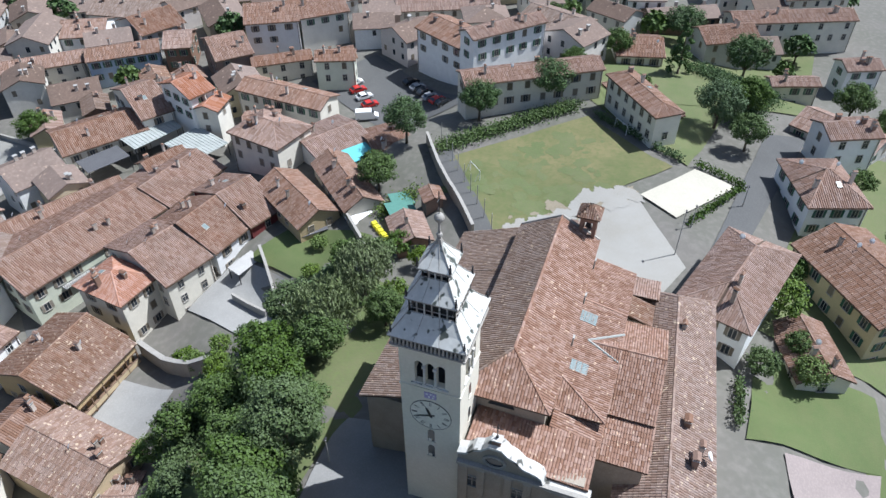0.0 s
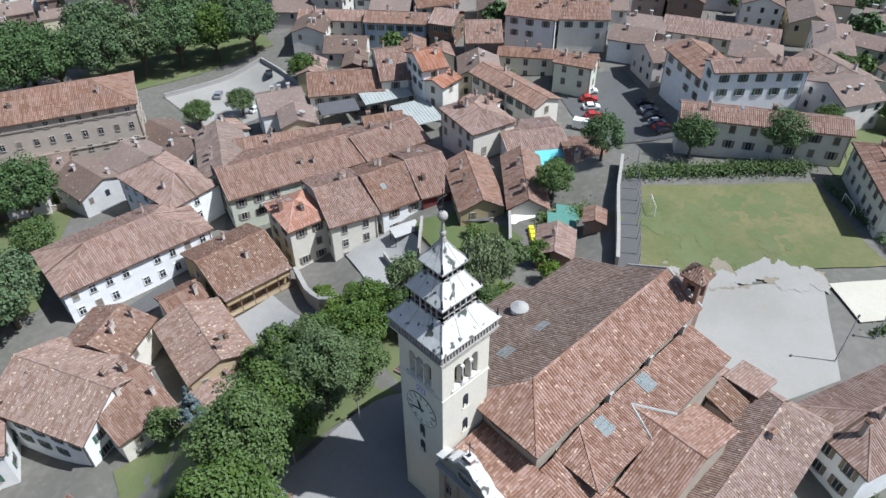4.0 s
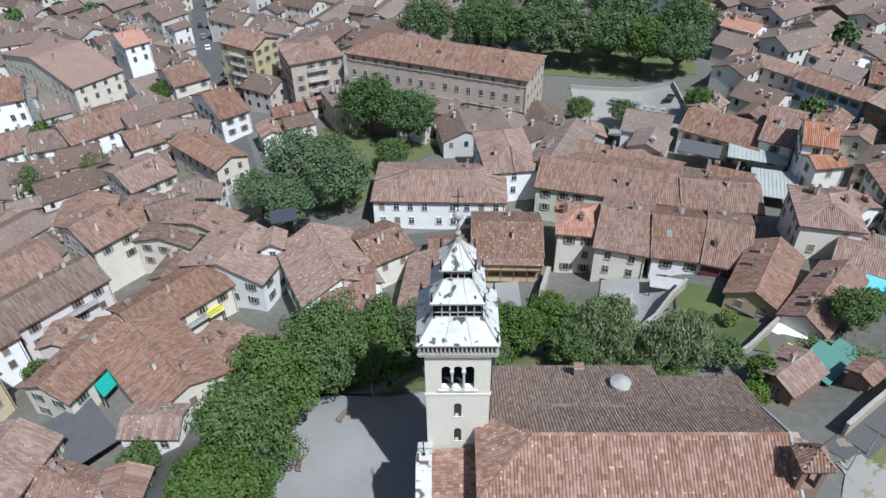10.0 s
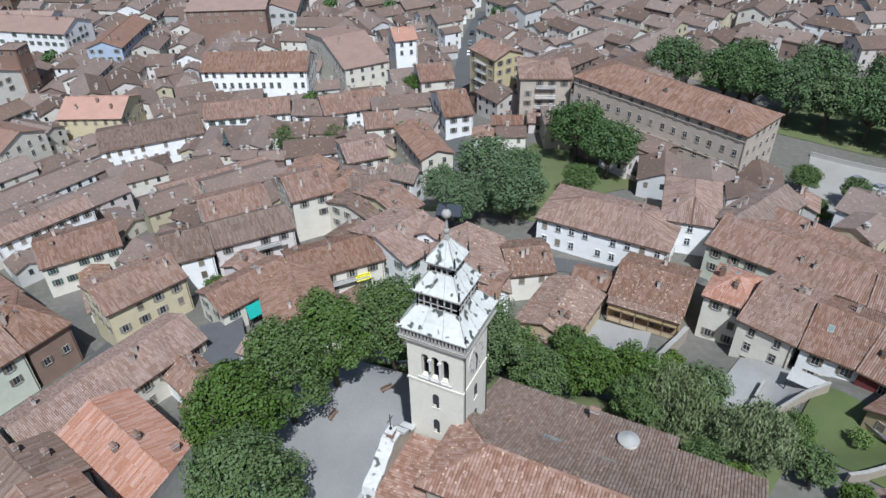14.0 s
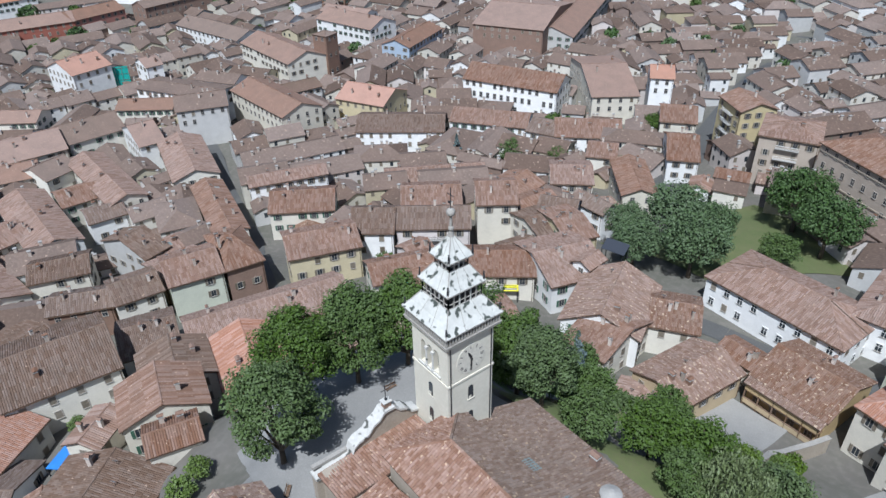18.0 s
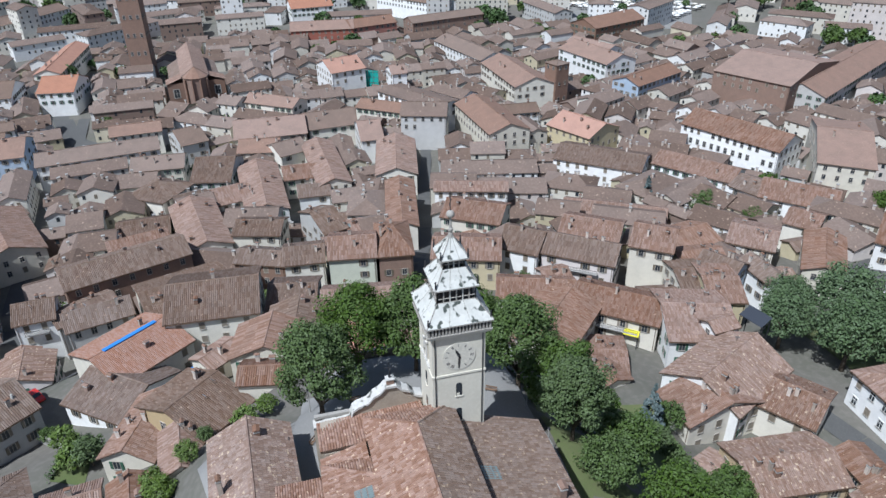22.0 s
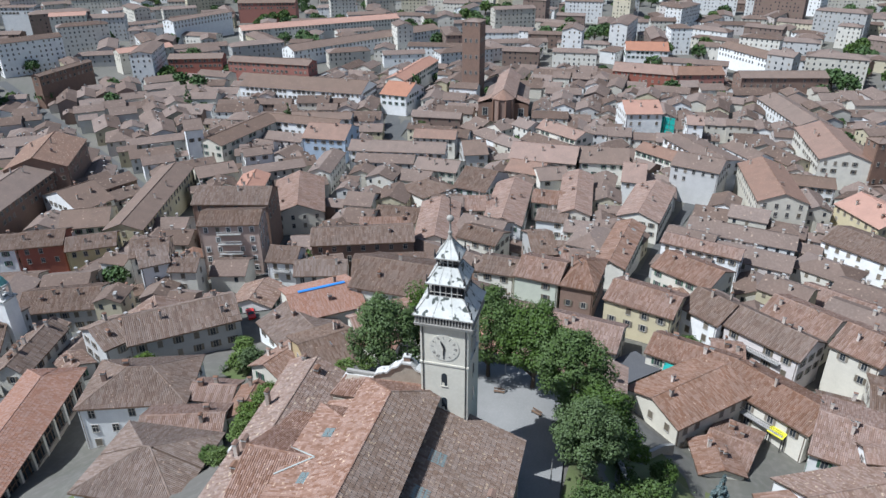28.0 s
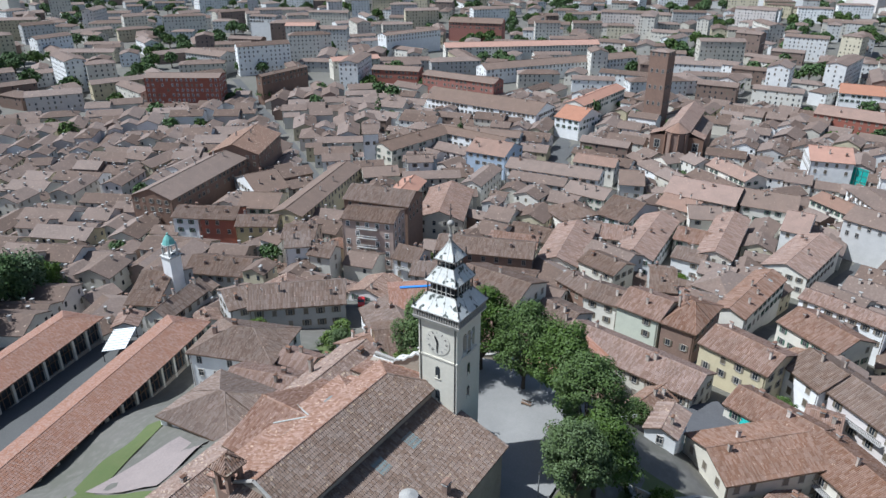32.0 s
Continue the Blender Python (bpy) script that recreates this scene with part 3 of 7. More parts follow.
def house(x, y, L, W, rot, ze, zr, wall="cream", roof="red", hip=False, base=None, win=None, storey=3.1, chimneys=None, balcony=0, name="house", rows=True, over=0.45, label="", fine=True):
    """A house round (x, y): ridge along its length, eaves at ze, ridge at zr."""
    r = random.Random(int(x * 131 + y * 57 + 1000003) & 0xFFFFFF)
    c, s = math.cos(radians(rot)), math.sin(radians(rot))
    corners = [(x + c * u - s * v, y + s * u + c * v) for u, v in ((-L / 2, -W / 2), (L / 2, -W / 2), (L / 2, W / 2), (-L / 2, W / 2))]
    low = min(land(*p) for p in corners) if base is None else base
    FOOT.append((x, y, L, W, rot))
    storeys = max(1, round((ze - low) / storey))
    label = label or f"{WORDS[wall]} {('low', 'two-storey', 'three-storey', 'four-storey', 'tall', 'tall', 'tall')[min(6, storeys - 1)]} house under a {TILES[roof]} roof"
    ob = thing(name, label, "house", pose(x, y, low, 0, 0, rot))
    he, hr = ze - low, zr - low
    a, b = L / 2, W / 2
    m = Mesh()
    m.body(a, b, -1.5, he, hr - 0.18, wall, hip)
    part("wall", m, ob)
    k = over * (hr - he) / b
    A, B, ez = a + over, b + over, he - k
    if hip:
        i = min(A * 0.95, B)
        g, h = (-A + i, 0, hr), (A - i, 0, hr)
        e = [(-A, -B, ez), (A, -B, ez), (A, B, ez), (-A, B, ez)]
        polys, ridges = [[e[0], e[1], h, g], [e[2], e[3], g, h], [e[1], e[2], h], [e[3], e[0], g]], [(g, h), (e[0], g), (e[3], g), (e[1], h), (e[2], h)]
    else:
        polys = [[(-A, -B, ez), (A, -B, ez), (A, 0, hr), (-A, 0, hr)], [(A, B, ez), (-A, B, ez), (-A, 0, hr), (A, 0, hr)]]
        ridges = [((-A, 0, hr), (A, 0, hr))]
    away = math.hypot(x, y)
    ro = roof_of(polys, ridges, roof, ob, rows, pitch=0.30 if away < 75 else 0.36, run=0.9 if away < 75 else 1.4)
    nch = chimneys if chimneys is not None else r.choice((2, 2, 3, 3, 4))
    for _ in range(nch):
        cx, cy = r.uniform(-a * 0.8, a * 0.8), r.choice((-1, 1)) * r.uniform(0.1, 0.65) * b
        zc = hr - (hr - he) * abs(cy) / b
        part("chimney", r.choice(CHIMNEYS), ro, at=pose(cx, cy, zc, 0, 0, r.choice((0, 90))))
    if away < 130 and chimneys is None:
        for _ in range(r.choice((0, 1, 1, 2))):
            cx, cy = r.uniform(-a * 0.85, a * 0.85), r.uniform(-0.5, 0.5) * b
            part("dish", DISH, ro, at=pose(cx, cy, hr - (hr - he) * abs(cy) / b, 0, 0, r.uniform(20, 60) - rot))
        if r.random() < 0.35 and 0.3 < (hr - he) / b < 0.45:
            side = r.choice((-1, 1))
            cx, cy = r.uniform(-a * 0.6, a * 0.6), side * b * 0.45
            part("roof_light", ROOF_LIGHT, ro, at=pose(cx, cy, hr - (hr - he) * 0.45, 0, 0, 0 if side < 0 else 180))
    style = win or r.choice(("shutter", "shutter", "plain", "closed", "green"))
    for side, (nx, ny, span, off) in enumerate(((0, -1, L, b), (1, 0, W, a), (0, 1, L, b), (-1, 0, W, a))):
        wx, wy = c * nx - s * ny, s * nx + c * ny
        away = wx * (x * 0.9) + wy * (y * 0.9)
        if away > 6 or not fine:
            continue
        n = max(1, int((span - 1.0) / r.uniform(2.7, 3.5)))
        for fl in range(min(storeys, 2) if math.hypot(x, y) > 75 and base is None else storeys):
            z = he - 1.55 - fl * storey
            if z < 0.8:
                break
            for i in range(n):
                if r.random() < 0.12:
                    continue
                u = (i + 0.5) / n * (span - 0.8) - (span - 0.8) / 2 + r.uniform(-0.12, 0.12)
                pos = (u * -ny + nx * (off + 0.01), u * nx + ny * (off + 0.01), z)
                part("window", WINDOWS[style if r.random() < 0.85 else "closed"], ob, at=pose(*pos, 0, 0, (0, 90, 180, 270)[side]))
        if side == 0 or (side == 2 and storeys > 1):
            gm = Mesh()
            gm.beam((-A, ny * (B + 0.06), ez - 0.06), (A, ny * (B + 0.06), ez - 0.06), 0.09, "pipe", 6)
            gm.beam((a - 0.3, ny * (b + 0.10), 0.0), (a - 0.3, ny * (b + 0.10), ez - 0.1), 0.06, "pipe", 5)
            part("gutter", gm, ob)
        if balcony and side in (0, 2):
            for fl in range(balcony):
                bm_ = Mesh()
                zb = he - 2.75 - fl * storey
                y0, y1 = (off + 0.02), (off + 1.15)
                bx = span * (0.3 if balcony == 1 else 0.2)
                bm_.box(-bx, bx, *sorted((ny * y0, ny * y1)), zb - 0.14, zb, "cement")
                for t in range(int(bx * 2 / 0.35) + 1):
                    px = -bx + t * 0.35
                    bm_.box(px - 0.02, px + 0.02, *sorted((ny * (y1 - 0.06), ny * (y1 - 0.02))), zb, zb + 0.95, "iron" if balcony == 1 else "whitepaint")
                bm_.box(-bx, bx, *sorted((ny * (y1 - 0.08), ny * y1)), zb + 0.92, zb + 0.99, "iron" if balcony == 1 else "whitepaint")
                part("balcony", bm_, ob)
    return ob

# ---- bell tower ----
def arch_wall(mesh, y0, y1, x0, x1, z0, z1, centres, half, sill, spring, key):
    """A wall across x (its faces at y0 and y1) with round-headed openings through it."""
    edges = [x0]
    for cx in centres:
        edges += [cx - half, cx + half]
    edges.append(x1)
    for i in range(0, len(edges), 2):
        mesh.box(edges[i], edges[i + 1], y0, y1, sill, spring + half + 0.05, key)
    mesh.box(x0, x1, y0, y1, z0, sill, key)
    mesh.box(x0, x1, y0, y1, spring + half + 0.05, z1, key)
    for cx in centres:
        for sx in (-1, 1):
            pts = [(cx + sx * half, spring)] + [(cx + sx * half * math.cos(a * math.pi / 10), spring + half * math.sin(a * math.pi / 10)) for a in range(1, 6)] + [(cx, spring + half + 0.05), (cx + sx * half, spring + half + 0.05)]
            if sx > 0:
                pts.reverse()
            mesh.solid([(px, y1, pz) for px, pz in pts], [(px, y0, pz) for px, pz in pts], key)


def slit_window(parent, at):
    m = Mesh()
    ring = [(-0.32, -0.85), (0.32, -0.85), (0.32, 0.55)] + [(0.32 * math.cos(a * math.pi / 6), 0.55 + 0.32 * math.sin(a * math.pi / 6)) for a in range(1, 6)] + [(-0.32, 0.55)]
    m.solid([(px, -0.01, pz) for px, pz in ring], [(px, -0.03, pz) for px, pz in ring], "glass")
    m.box(-0.42, 0.42, -0.10, 0.0, -0.97, -0.85, "tower")
    m.box(-0.26, 0.05, -0.05, -0.02, -0.85, -0.45, "tower")
    part("slit_window", m, parent, at=at)


def clock(parent, at, radius, worn):
    m = Mesh()
    n = 40
    ring = [(radius * math.cos(2 * math.pi * i / n), radius * math.sin(2 * math.pi * i / n)) for i in range(n)]
    key = "dialworn" if worn else "dial"
    m.solid([(u, -0.01, v) for u, v in ring], [(u, -0.06, v) for u, v in ring], key)
    if not worn:
        for i in range(n):
            (a, b), (c, d) = ring[i], ring[(i + 1) % n]
            m.solid([(a, -0.02, b), (c, -0.02, d), (c * 0.975, -0.02, d * 0.975), (a * 0.975, -0.02, b * 0.975)], [(a, -0.08, b), (c, -0.08, d), (c * 0.975, -0.08, d * 0.975), (a * 0.975, -0.08, b * 0.975)], "numeral")
    ob = part("clock_dial", m, parent, at=at, label="worn pale clock dial with faded numerals" if worn else "pale clock dial with dark roman numerals")
    strokes = ((0, 0), (1,), (0, 0), (0, 0, 0), (1, 0), (1,), (1, 0), (1, 0, 0), (1, 0, 0, 0), (0, 1), (1,), (1, 0))
    for h in range(12):
        num = Mesh()
        ang = math.pi / 2 - 2 * math.pi * h / 12
        cx, cz = radius * 0.78 * math.cos(ang), radius * 0.78 * math.sin(ang)
        k = len(strokes[h])
        for i, wide in enumerate(strokes[h]):
            if worn and (h * 7 + i) % 4 == 0:
                continue
            o = (i - (k - 1) / 2) * 0.12
            t = Vector((-math.sin(ang), math.cos(ang)))
            rad = Vector((math.cos(ang), math.sin(ang)))
            wdt, ln = (0.045 if wide else 0.028), radius * (0.10 if worn else 0.13)
            q = [Vector((cx, cz)) + t * (o + sx * wdt) + rad * (sy * ln) for sx, sy in ((-1, -1), (1, -1), (1, 1), (-1, 1))]
            num.solid([(p.x, -0.065, p.y) for p in q], [(p.x, -0.075, p.y) for p in q], "numeral")
        part("numeral", num, ob)
    for ln, wd, ang in ((radius * 0.62, 0.10, 112), (radius * 0.82, 0.07, 268 if worn else 200)):
        hd = Mesh()
        d = Vector((math.cos(radians(ang)), math.sin(radians(ang))))
        t = Vector((-d.y, d.x))
        q = [-d * ln * 0.25 - t * wd, d * ln * 0.6 - t * wd * 1.3, d * ln, d * ln * 0.6 + t * wd * 1.3, -d * ln * 0.25 + t * wd]
        hd.solid([(p.x, -0.10, p.y) for p in q], [(p.x, -0.13, p.y) for p in q], "iron")
        hd.tube(0, 0, 0, 0.01, 0.01, 0.01, "iron", 5)
        part("clock_pointer", hd, ob)


def bell_tower():
    W = 2.73
    ob = thing("bell_tower", "cream bell tower with three white metal roofs and clocks", "bell tower", pose(0, 0, 0))
    FOOT.append((0, 0, 8, 8, 0))
    m = Mesh()
    m.box(-W, W, -W, W, -1, 18.4, "tower")
    part("shaft", m, ob)
    for z, o, h in ((18.05, 0.09, 0.22), (23.0, 0.12, 0.12)):
        m = Mesh()
        for x0, x1, y0, y1 in ((-W - o, W + o, -W - o, -W), (-W - o, W + o, W, W + o), (-W - o, -W, -W, W), (W, W + o, -W, W)):
            m.box(x0, x1, y0, y1, z, z + h, "tower")
        part("string_course", m, ob)
    t = 0.55
    for ang, arches in ((0, True), (180, True), (270, True), (90, False)):
        m = Mesh()
        if arches:
            arch_wall(m, -W, -W + t, -W + (t if ang in (90, 270) else 0), W - (t if ang in (90, 270) else 0), 18.4, 23.2, (-0.98, 0, 0.98), 0.39, 18.9, 21.2, "tower")
        else:
            m.box(-W + t, W - t, -W, -W + t, 18.4, 23.2, "tower")
        wall = part("belfry_wall", m, ob, at=pose(0, 0, 0, 0, 0, ang))
        if arches:
            for cx in (-0.49, 0.49):
                c = Mesh()
                c.tube(cx, -W - 0.02, 18.9, 20.9, 0.12, 0.10, "whitestone", 8)
                c.box(cx - 0.17, cx + 0.17, -W - 0.17, -W + 0.13, 20.9, 21.15, "whitestone")
                c.box(cx - 0.16, cx + 0.16, -W - 0.16, -W + 0.12, 18.75, 18.92, "whitestone")
                part("column", c, wall)
            c = Mesh()
            c.box(-1.7, 1.7, -W - 0.16, -W, 18.62, 18.76, "whitestone")
            part("window_sill", c, wall)
    m = Mesh()
    m.box(-1.9, 1.9, -1.9, 1.9, 18.4, 18.5, "iron")
    m.box(-1.2, 1.2, -0.1, 0.1, 21.6, 21.8, "wood")
    m.tube(0, 0, 20.2, 21.5, 0.62, 0.28, "iron", 14)
    part("bell", m, ob)
    for z in (16.1, 12.7):
        slit_window(ob, pose(0, -W, z))
        slit_window(ob, pose(W, 0, z, 0, 0, 90))
        slit_window(ob, pose(0, W, z, 0, 0, 180))
    for z in (11.6, 9.2):
        slit_window(ob, pose(-W, 0, z, 0, 0, 270))
    clock(ob, pose(-W, 0, 14.7, 0, 0, 270), 1.95, False)
    clock(ob, pose(W, 0, 20.4, 0, 0, 90), 1.7, True)
    m = Mesh()
    m.box(-0.55, 0.55, -0.03, 0, -0.4, 0.4, "purple")
    for u, v in ((-0.3, 0.15), (0.05, 0.2), (0.32, 0.1), (-0.1, -0.15), (0.25, -0.2)):
        m.box(u - 0.09, u + 0.09, -0.05, -0.03, v - 0.09, v + 0.09, "whitepaint")
    part("painted_crest", m, ob, at=pose(-W, 0, 17.4, 0, 0, 270), label="small violet painted crest")
    # parapet of little balusters under the first roof
    m = Mesh()
    m.box(-3.2, 3.2, -3.2, 3.2, 23.2, 23.42, "tower", 0.0)
    m.box(-3.28, 3.28, -3.28, 3.28, 23.42, 23.55, "stone")
    part("cornice", m, ob)
    m = Mesh()
    m.box(-2.95, 2.95, -2.95, 2.95, 23.55, 24.4, "iron")
    part("parapet_core", m, ob)
    m = Mesh()
    m.box(-0.09, 0.09, -0.09, 0.09, 23.55, 24.4, "stone", 0.02)
    baluster = m.data("baluster")
    for i in range(19):
        u = -3.06 + i * 0.34
        for ax, ay in ((u, -3.1), (u, 3.1), (-3.1, u), (3.1, u)):
            part("baluster", baluster, ob, at=pose(ax, ay, 0))
    tiers = ((3.35, 24.62, 1.98, 26.45, 1.9, 28.05), (2.2, 28.05, 1.12, 29.65, 1.02, 30.75), (1.42, 30.75, 0.16, 32.6, 0.14, 33.9))
    for i, (e, z0, tp, z1, inner, z2) in enumerate(tiers):
        m = Mesh()
        m.box(-e, e, -e, e, z0 - 0.16, z0, "stone")
        mid, zm = tp + (e - tp) * 0.52, z0 + (z1 - z0) * 0.42
        for a, za, b, zb in ((e + 0.02, z0, mid, zm), (mid, zm, tp, z1)):
            m.solid([(-a, -a, za), (a, -a, za), (a, a, za), (-a, a, za)], [(-b, -b, zb), (b, -b, zb), (b, b, zb), (-b, b, zb)], "zinc", caps=False)
        ro = part("roof", m, ob, label="curved white sheet metal roof with dark flaked patches")
        for sx, sy in ((-1, -1), (1, -1), (1, 1), (-1, 1)):
            m = Mesh()
            m.beam((sx * e, sy * e, z0 + 0.03), (sx * mid, sy * mid, zm + 0.03), 0.05, "stone", 5)
            m.beam((sx * mid, sy * mid, zm + 0.03), (sx * tp, sy * tp, z1 + 0.03), 0.05, "stone", 5)
            part("hip_seam", m, ro)
        for f in (-0.33, 0.33):
            for ux, uy in ((0, -1), (1, 0), (0, 1), (-1, 0)):
                p = [Vector((ux * q - uy * q * f, uy * q + ux * q * f, z)) for q, z in ((e, z0 + 0.02), (mid, zm + 0.02), (tp, z1 + 0.02))]
                m = Mesh()
                m.beam(p[0], p[1], 0.025, "stone", 4)
                m.beam(p[1], p[2], 0.025, "stone", 4)
                part("roof_seam", m, ro)
        for sx, sy in ((-1, -1), (1, -1), (1, 1), (-1, 1)):
            m = Mesh()
            q = e * 0.93
            m.tube(sx * q, sy * q, z0 + 0.02, z0 + 0.35, 0.13, 0.09, "iron", 6)
            m.tube(sx * q, sy * q, z0 + 0.35, z0 + 0.85, 0.11, 0.05, "iron", 6)
            m.ball(sx * q, sy * q, z0 + 0.9, 0.09, "iron", 6, 4)
            part("corner_finial", m, ob)
        if i < 2:
            m = Mesh()
            m.box(-inner + 0.25, inner - 0.25, -inner + 0.25, inner - 0.25, z1 - 0.4, z2, "iron")
            part("lantern_core", m, ob)
            m = Mesh()
            n = 6 if i == 0 else 4
            for j in range(n + 1):
                u = -inner + 2 * inner * j / n
                for ax, ay in ((u, -inner), (u, inner), (-inner, u), (inner, u)):
                    m = Mesh()
                    m.box(ax - 0.055, ax + 0.055, ay - 0.055, ay + 0.055, z1 - 0.05, z2 - 0.12, "stone" if j % 2 else "zinc")
                    part("lantern_post", m, ob)
            for z in (z1, z1 + 0.45):
                m = Mesh()
                for x0, x1, y0, y1 in ((-1, 1, -1, -1), (-1, 1, 1, 1), (-1, -1, -1, 1), (1, 1, -1, 1)):
                    m.beam((x0 * inner, y0 * inner, z), (x1 * inner, y1 * inner, z), 0.05, "stone", 4)
                part("lantern_rail", m, ob)
    m = Mesh()
    m.tube(0, 0, 32.5, 32.9, 0.30, 0.22, "stone", 8)
    m.tube(0, 0, 32.9, 34.5, 0.16, 0.09, "stone", 8)
    m.ball(0, 0, 33.25, 0.26, "stone", 10, 6)
    part("spire", m, ob)
    m = Mesh()
    m.ball(0, 0, 34.85, 0.40, "stone", 14, 8)
    part("ball", m, ob, smooth=True)
    m = Mesh()
    m.beam((0, 0, 35.2), (0, 0, 37.2), 0.045, "iron", 5)
    m.beam((-0.42, 0, 36.5), (0.42, 0, 36.5), 0.04, "iron", 5)
    m.box(-0.35, 0.05, -0.015, 0.015, 35.6, 35.85, "iron")
    part("cross", m, ob)
    for u in (-2.45, 2.45):
        m = Mesh()
        m.beam((W + 0.07, u, 2), (W + 0.07, u, 23.1), 0.055, "iron", 5)
        part("downpipe", m, ob)


# ---- church ----
def chunk(parent, name, x0, x1, y0, y1, z0, z1, key):
    m = Mesh()
    m.box(x0, x1, y0, y1, z0, z1, key)
    return part(name, m, parent)


def skylight(x, y, z, w, t, n=6):
    """A sheet of ribbed glass tiles on a roof that falls by t to the south (north if negative)."""
    m = Mesh()
    for i in range(n):
        u = x - w + 2 * w * i / n
        for j in range(3):
            v = y - 0.9 + 0.6 * j
            za, zb = z + (v - y) * t, z + (v + 0.56 - y) * t
            g = 2 * w / n * 0.9
            m.solid([(u, v, za - 0.1), (u + g, v, za - 0.1), (u + g, v + 0.56, zb - 0.1), (u, v + 0.56, zb - 0.1)], [(u, v, za), (u + g, v, za), (u + g, v + 0.56, zb), (u, v + 0.56, zb)], "skyglass")
    return m


def church():
    ob = thing("church", "parish church with red clay tile roofs, plastered walls and baroque front", "church", pose(0, 0, 0))
    FOOT.append((13, -8, 38, 40, 0))
    # nave
    chunk(ob, "nave_wall", 2.3, 27.6, -9.4, -0.9, -1, 13.5, "oldwall")
    z, zr = 13.45, 15.9
    e = [(1.55, -9.9, z), (27.9, -9.9, z), (27.9, -0.45, z), (1.55, -0.45, z)]
    g, h = (6.2, -5.2, zr), (27.9, -5.2, zr)
    roof_of([[e[0], e[1], h, g], [e[3], e[0], g]], [(g, h), (e[0], g)], "church", ob, name="nave_roof_south")
    roof_of([[e[2], e[3], g, h]], [(e[3], g)], "churchdark", ob, name="nave_roof_north")
    m = Mesh()
    m.solid([(27.5, -9.4, 13.4), (27.75, -9.4, 13.4), (27.75, -0.9, 13.4), (27.5, -0.9, 13.4)], [(27.5, -5.23, 15.85), (27.75, -5.23, 15.85), (27.75, -5.17, 15.85), (27.5, -5.17, 15.85)], "oldwall")
    m.beam((27.8, -9.8, 13.6), (27.8, -5.2, 16.05), 0.2, "stone", 6)
    m.beam((27.8, -0.6, 13.6), (27.8, -5.2, 16.05), 0.2, "stone", 6)
    part("east_gable", m, ob)
    m = Mesh()
    m.box(9.5, 27.4, -9.72, -9.42, 12.75, 13.25, "whitestone")
    m.box(1.9, 2.3, -9.6, -1.0, 12.9, 13.3, "stone")
    part("clerestory_cornice", m, ob, "pale plaster cornice")
    for x in (12.0, 18.5, 24.5):
        m = Mesh()
        m.box(x - 0.2, x + 0.2, -10.05, -9.4, 11.6, 13.2, "stone")
        m.box(x - 0.27, x + 0.27, -10.15, -9.4, 13.2, 13.32, "cement")
        part("buttress", m, ob)
    m = Mesh()
    ring = [(1.3 * math.cos(a * math.pi / 10), 0.8 * math.sin(a * math.pi / 10)) for a in range(11)]
    m.solid([(2.28, -5.2 + u, 11.9 + v) for u, v in ring], [(2.22, -5.2 + u, 11.9 + v) for u, v in ring], "glass")
    part("lunette_window", m, ob)
    # south aisle
    chunk(ob, "south_aisle_wall", 5.0, 26.0, -14.4, -9.4, -2, 10.75, "oldwall")
    a = [(4.3, -14.8, 10.8), (26.4, -14.8, 10.8), (26.4, -9.75, 11.95), (7.8, -9.75, 11.95)]
    roof_of([a, [(4.3, -9.75, 10.8), a[0], a[3]]], [(a[0], a[3])], "church", ob, name="south_aisle_roof", pitch=0.26)
    for x, y, w in ((16.6, -10.9, 1.6), (9.6, -11.2, 1.4)):
        t, zz = 0.228, 11.95 - (abs(y) - 9.75) * 0.228 + 0.16
        pane = part("glass_tile_patch", skylight(x, y, zz, w / 2, t), ob, "greenish glass roof tiles")
    m = Mesh()
    m.solid([(19.0, -14.86, 10.85), (19.25, -14.86, 10.85), (19.25, -9.8, 12.0), (19.0, -9.8, 12.0)], [(19.0, -14.86, 11.0), (19.25, -14.86, 11.0), (19.25, -9.8, 12.15), (19.0, -9.8, 12.15)], "church")
    part("roof_joint", m, ob)
    # transept chapel: its ridge runs south from the aisle roof
    chunk(ob, "chapel_wall", 7.5, 20.2, -19.0, -14.0, -3, 8.5, "oldwall")
    b0, zr = -19.5, 11.5
    roof_of([[(20.6, b0, 8.55), (20.6, -14.75, 8.55), (15.0, -14.75, 10.87), (13.5, -11.6, zr), (13.5, b0, zr)]], [((13.5, b0, zr), (13.5, -11.6, zr))], "church", ob, name="chapel_roof", pitch=0.26)
    roof_of([[(7.1, -14.75, 8.8), (7.1, b0, 8.8), (13.5, b0, zr), (13.5, -11.6, zr), (12.1, -14.75, 10.87)]], [], "church", ob, name="chapel_roof", pitch=0.26)
    m = Mesh()
    m.beam((12.1, -14.9, 10.95), (13.5, -11.4, 11.68), 0.13, "corrugated", 5)
    part("valley_flashing", m, ob)
    m = Mesh()
    m.beam((16.2, -14.9, 10.95), (13.5, -11.4, 11.68), 0.13, "corrugated", 5)
    part("valley_flashing", m, ob)
    m = Mesh()
    m.solid([(7.5, -19.0, 8.4), (20.2, -19.0, 8.4), (20.2, -18.7, 8.4), (7.5, -18.7, 8.4)], [(13.45, -19.0, 11.3), (13.55, -19.0, 11.3), (13.55, -18.7, 11.3), (13.45, -18.7, 11.3)], "oldwall")
    part("chapel_gable", m, ob)
    # lower sacristy west of the chapel
    chunk(ob, "sacristy_wall", 3.2, 7.5, -19.2, -14.4, -3, 7.6, "oldwall")
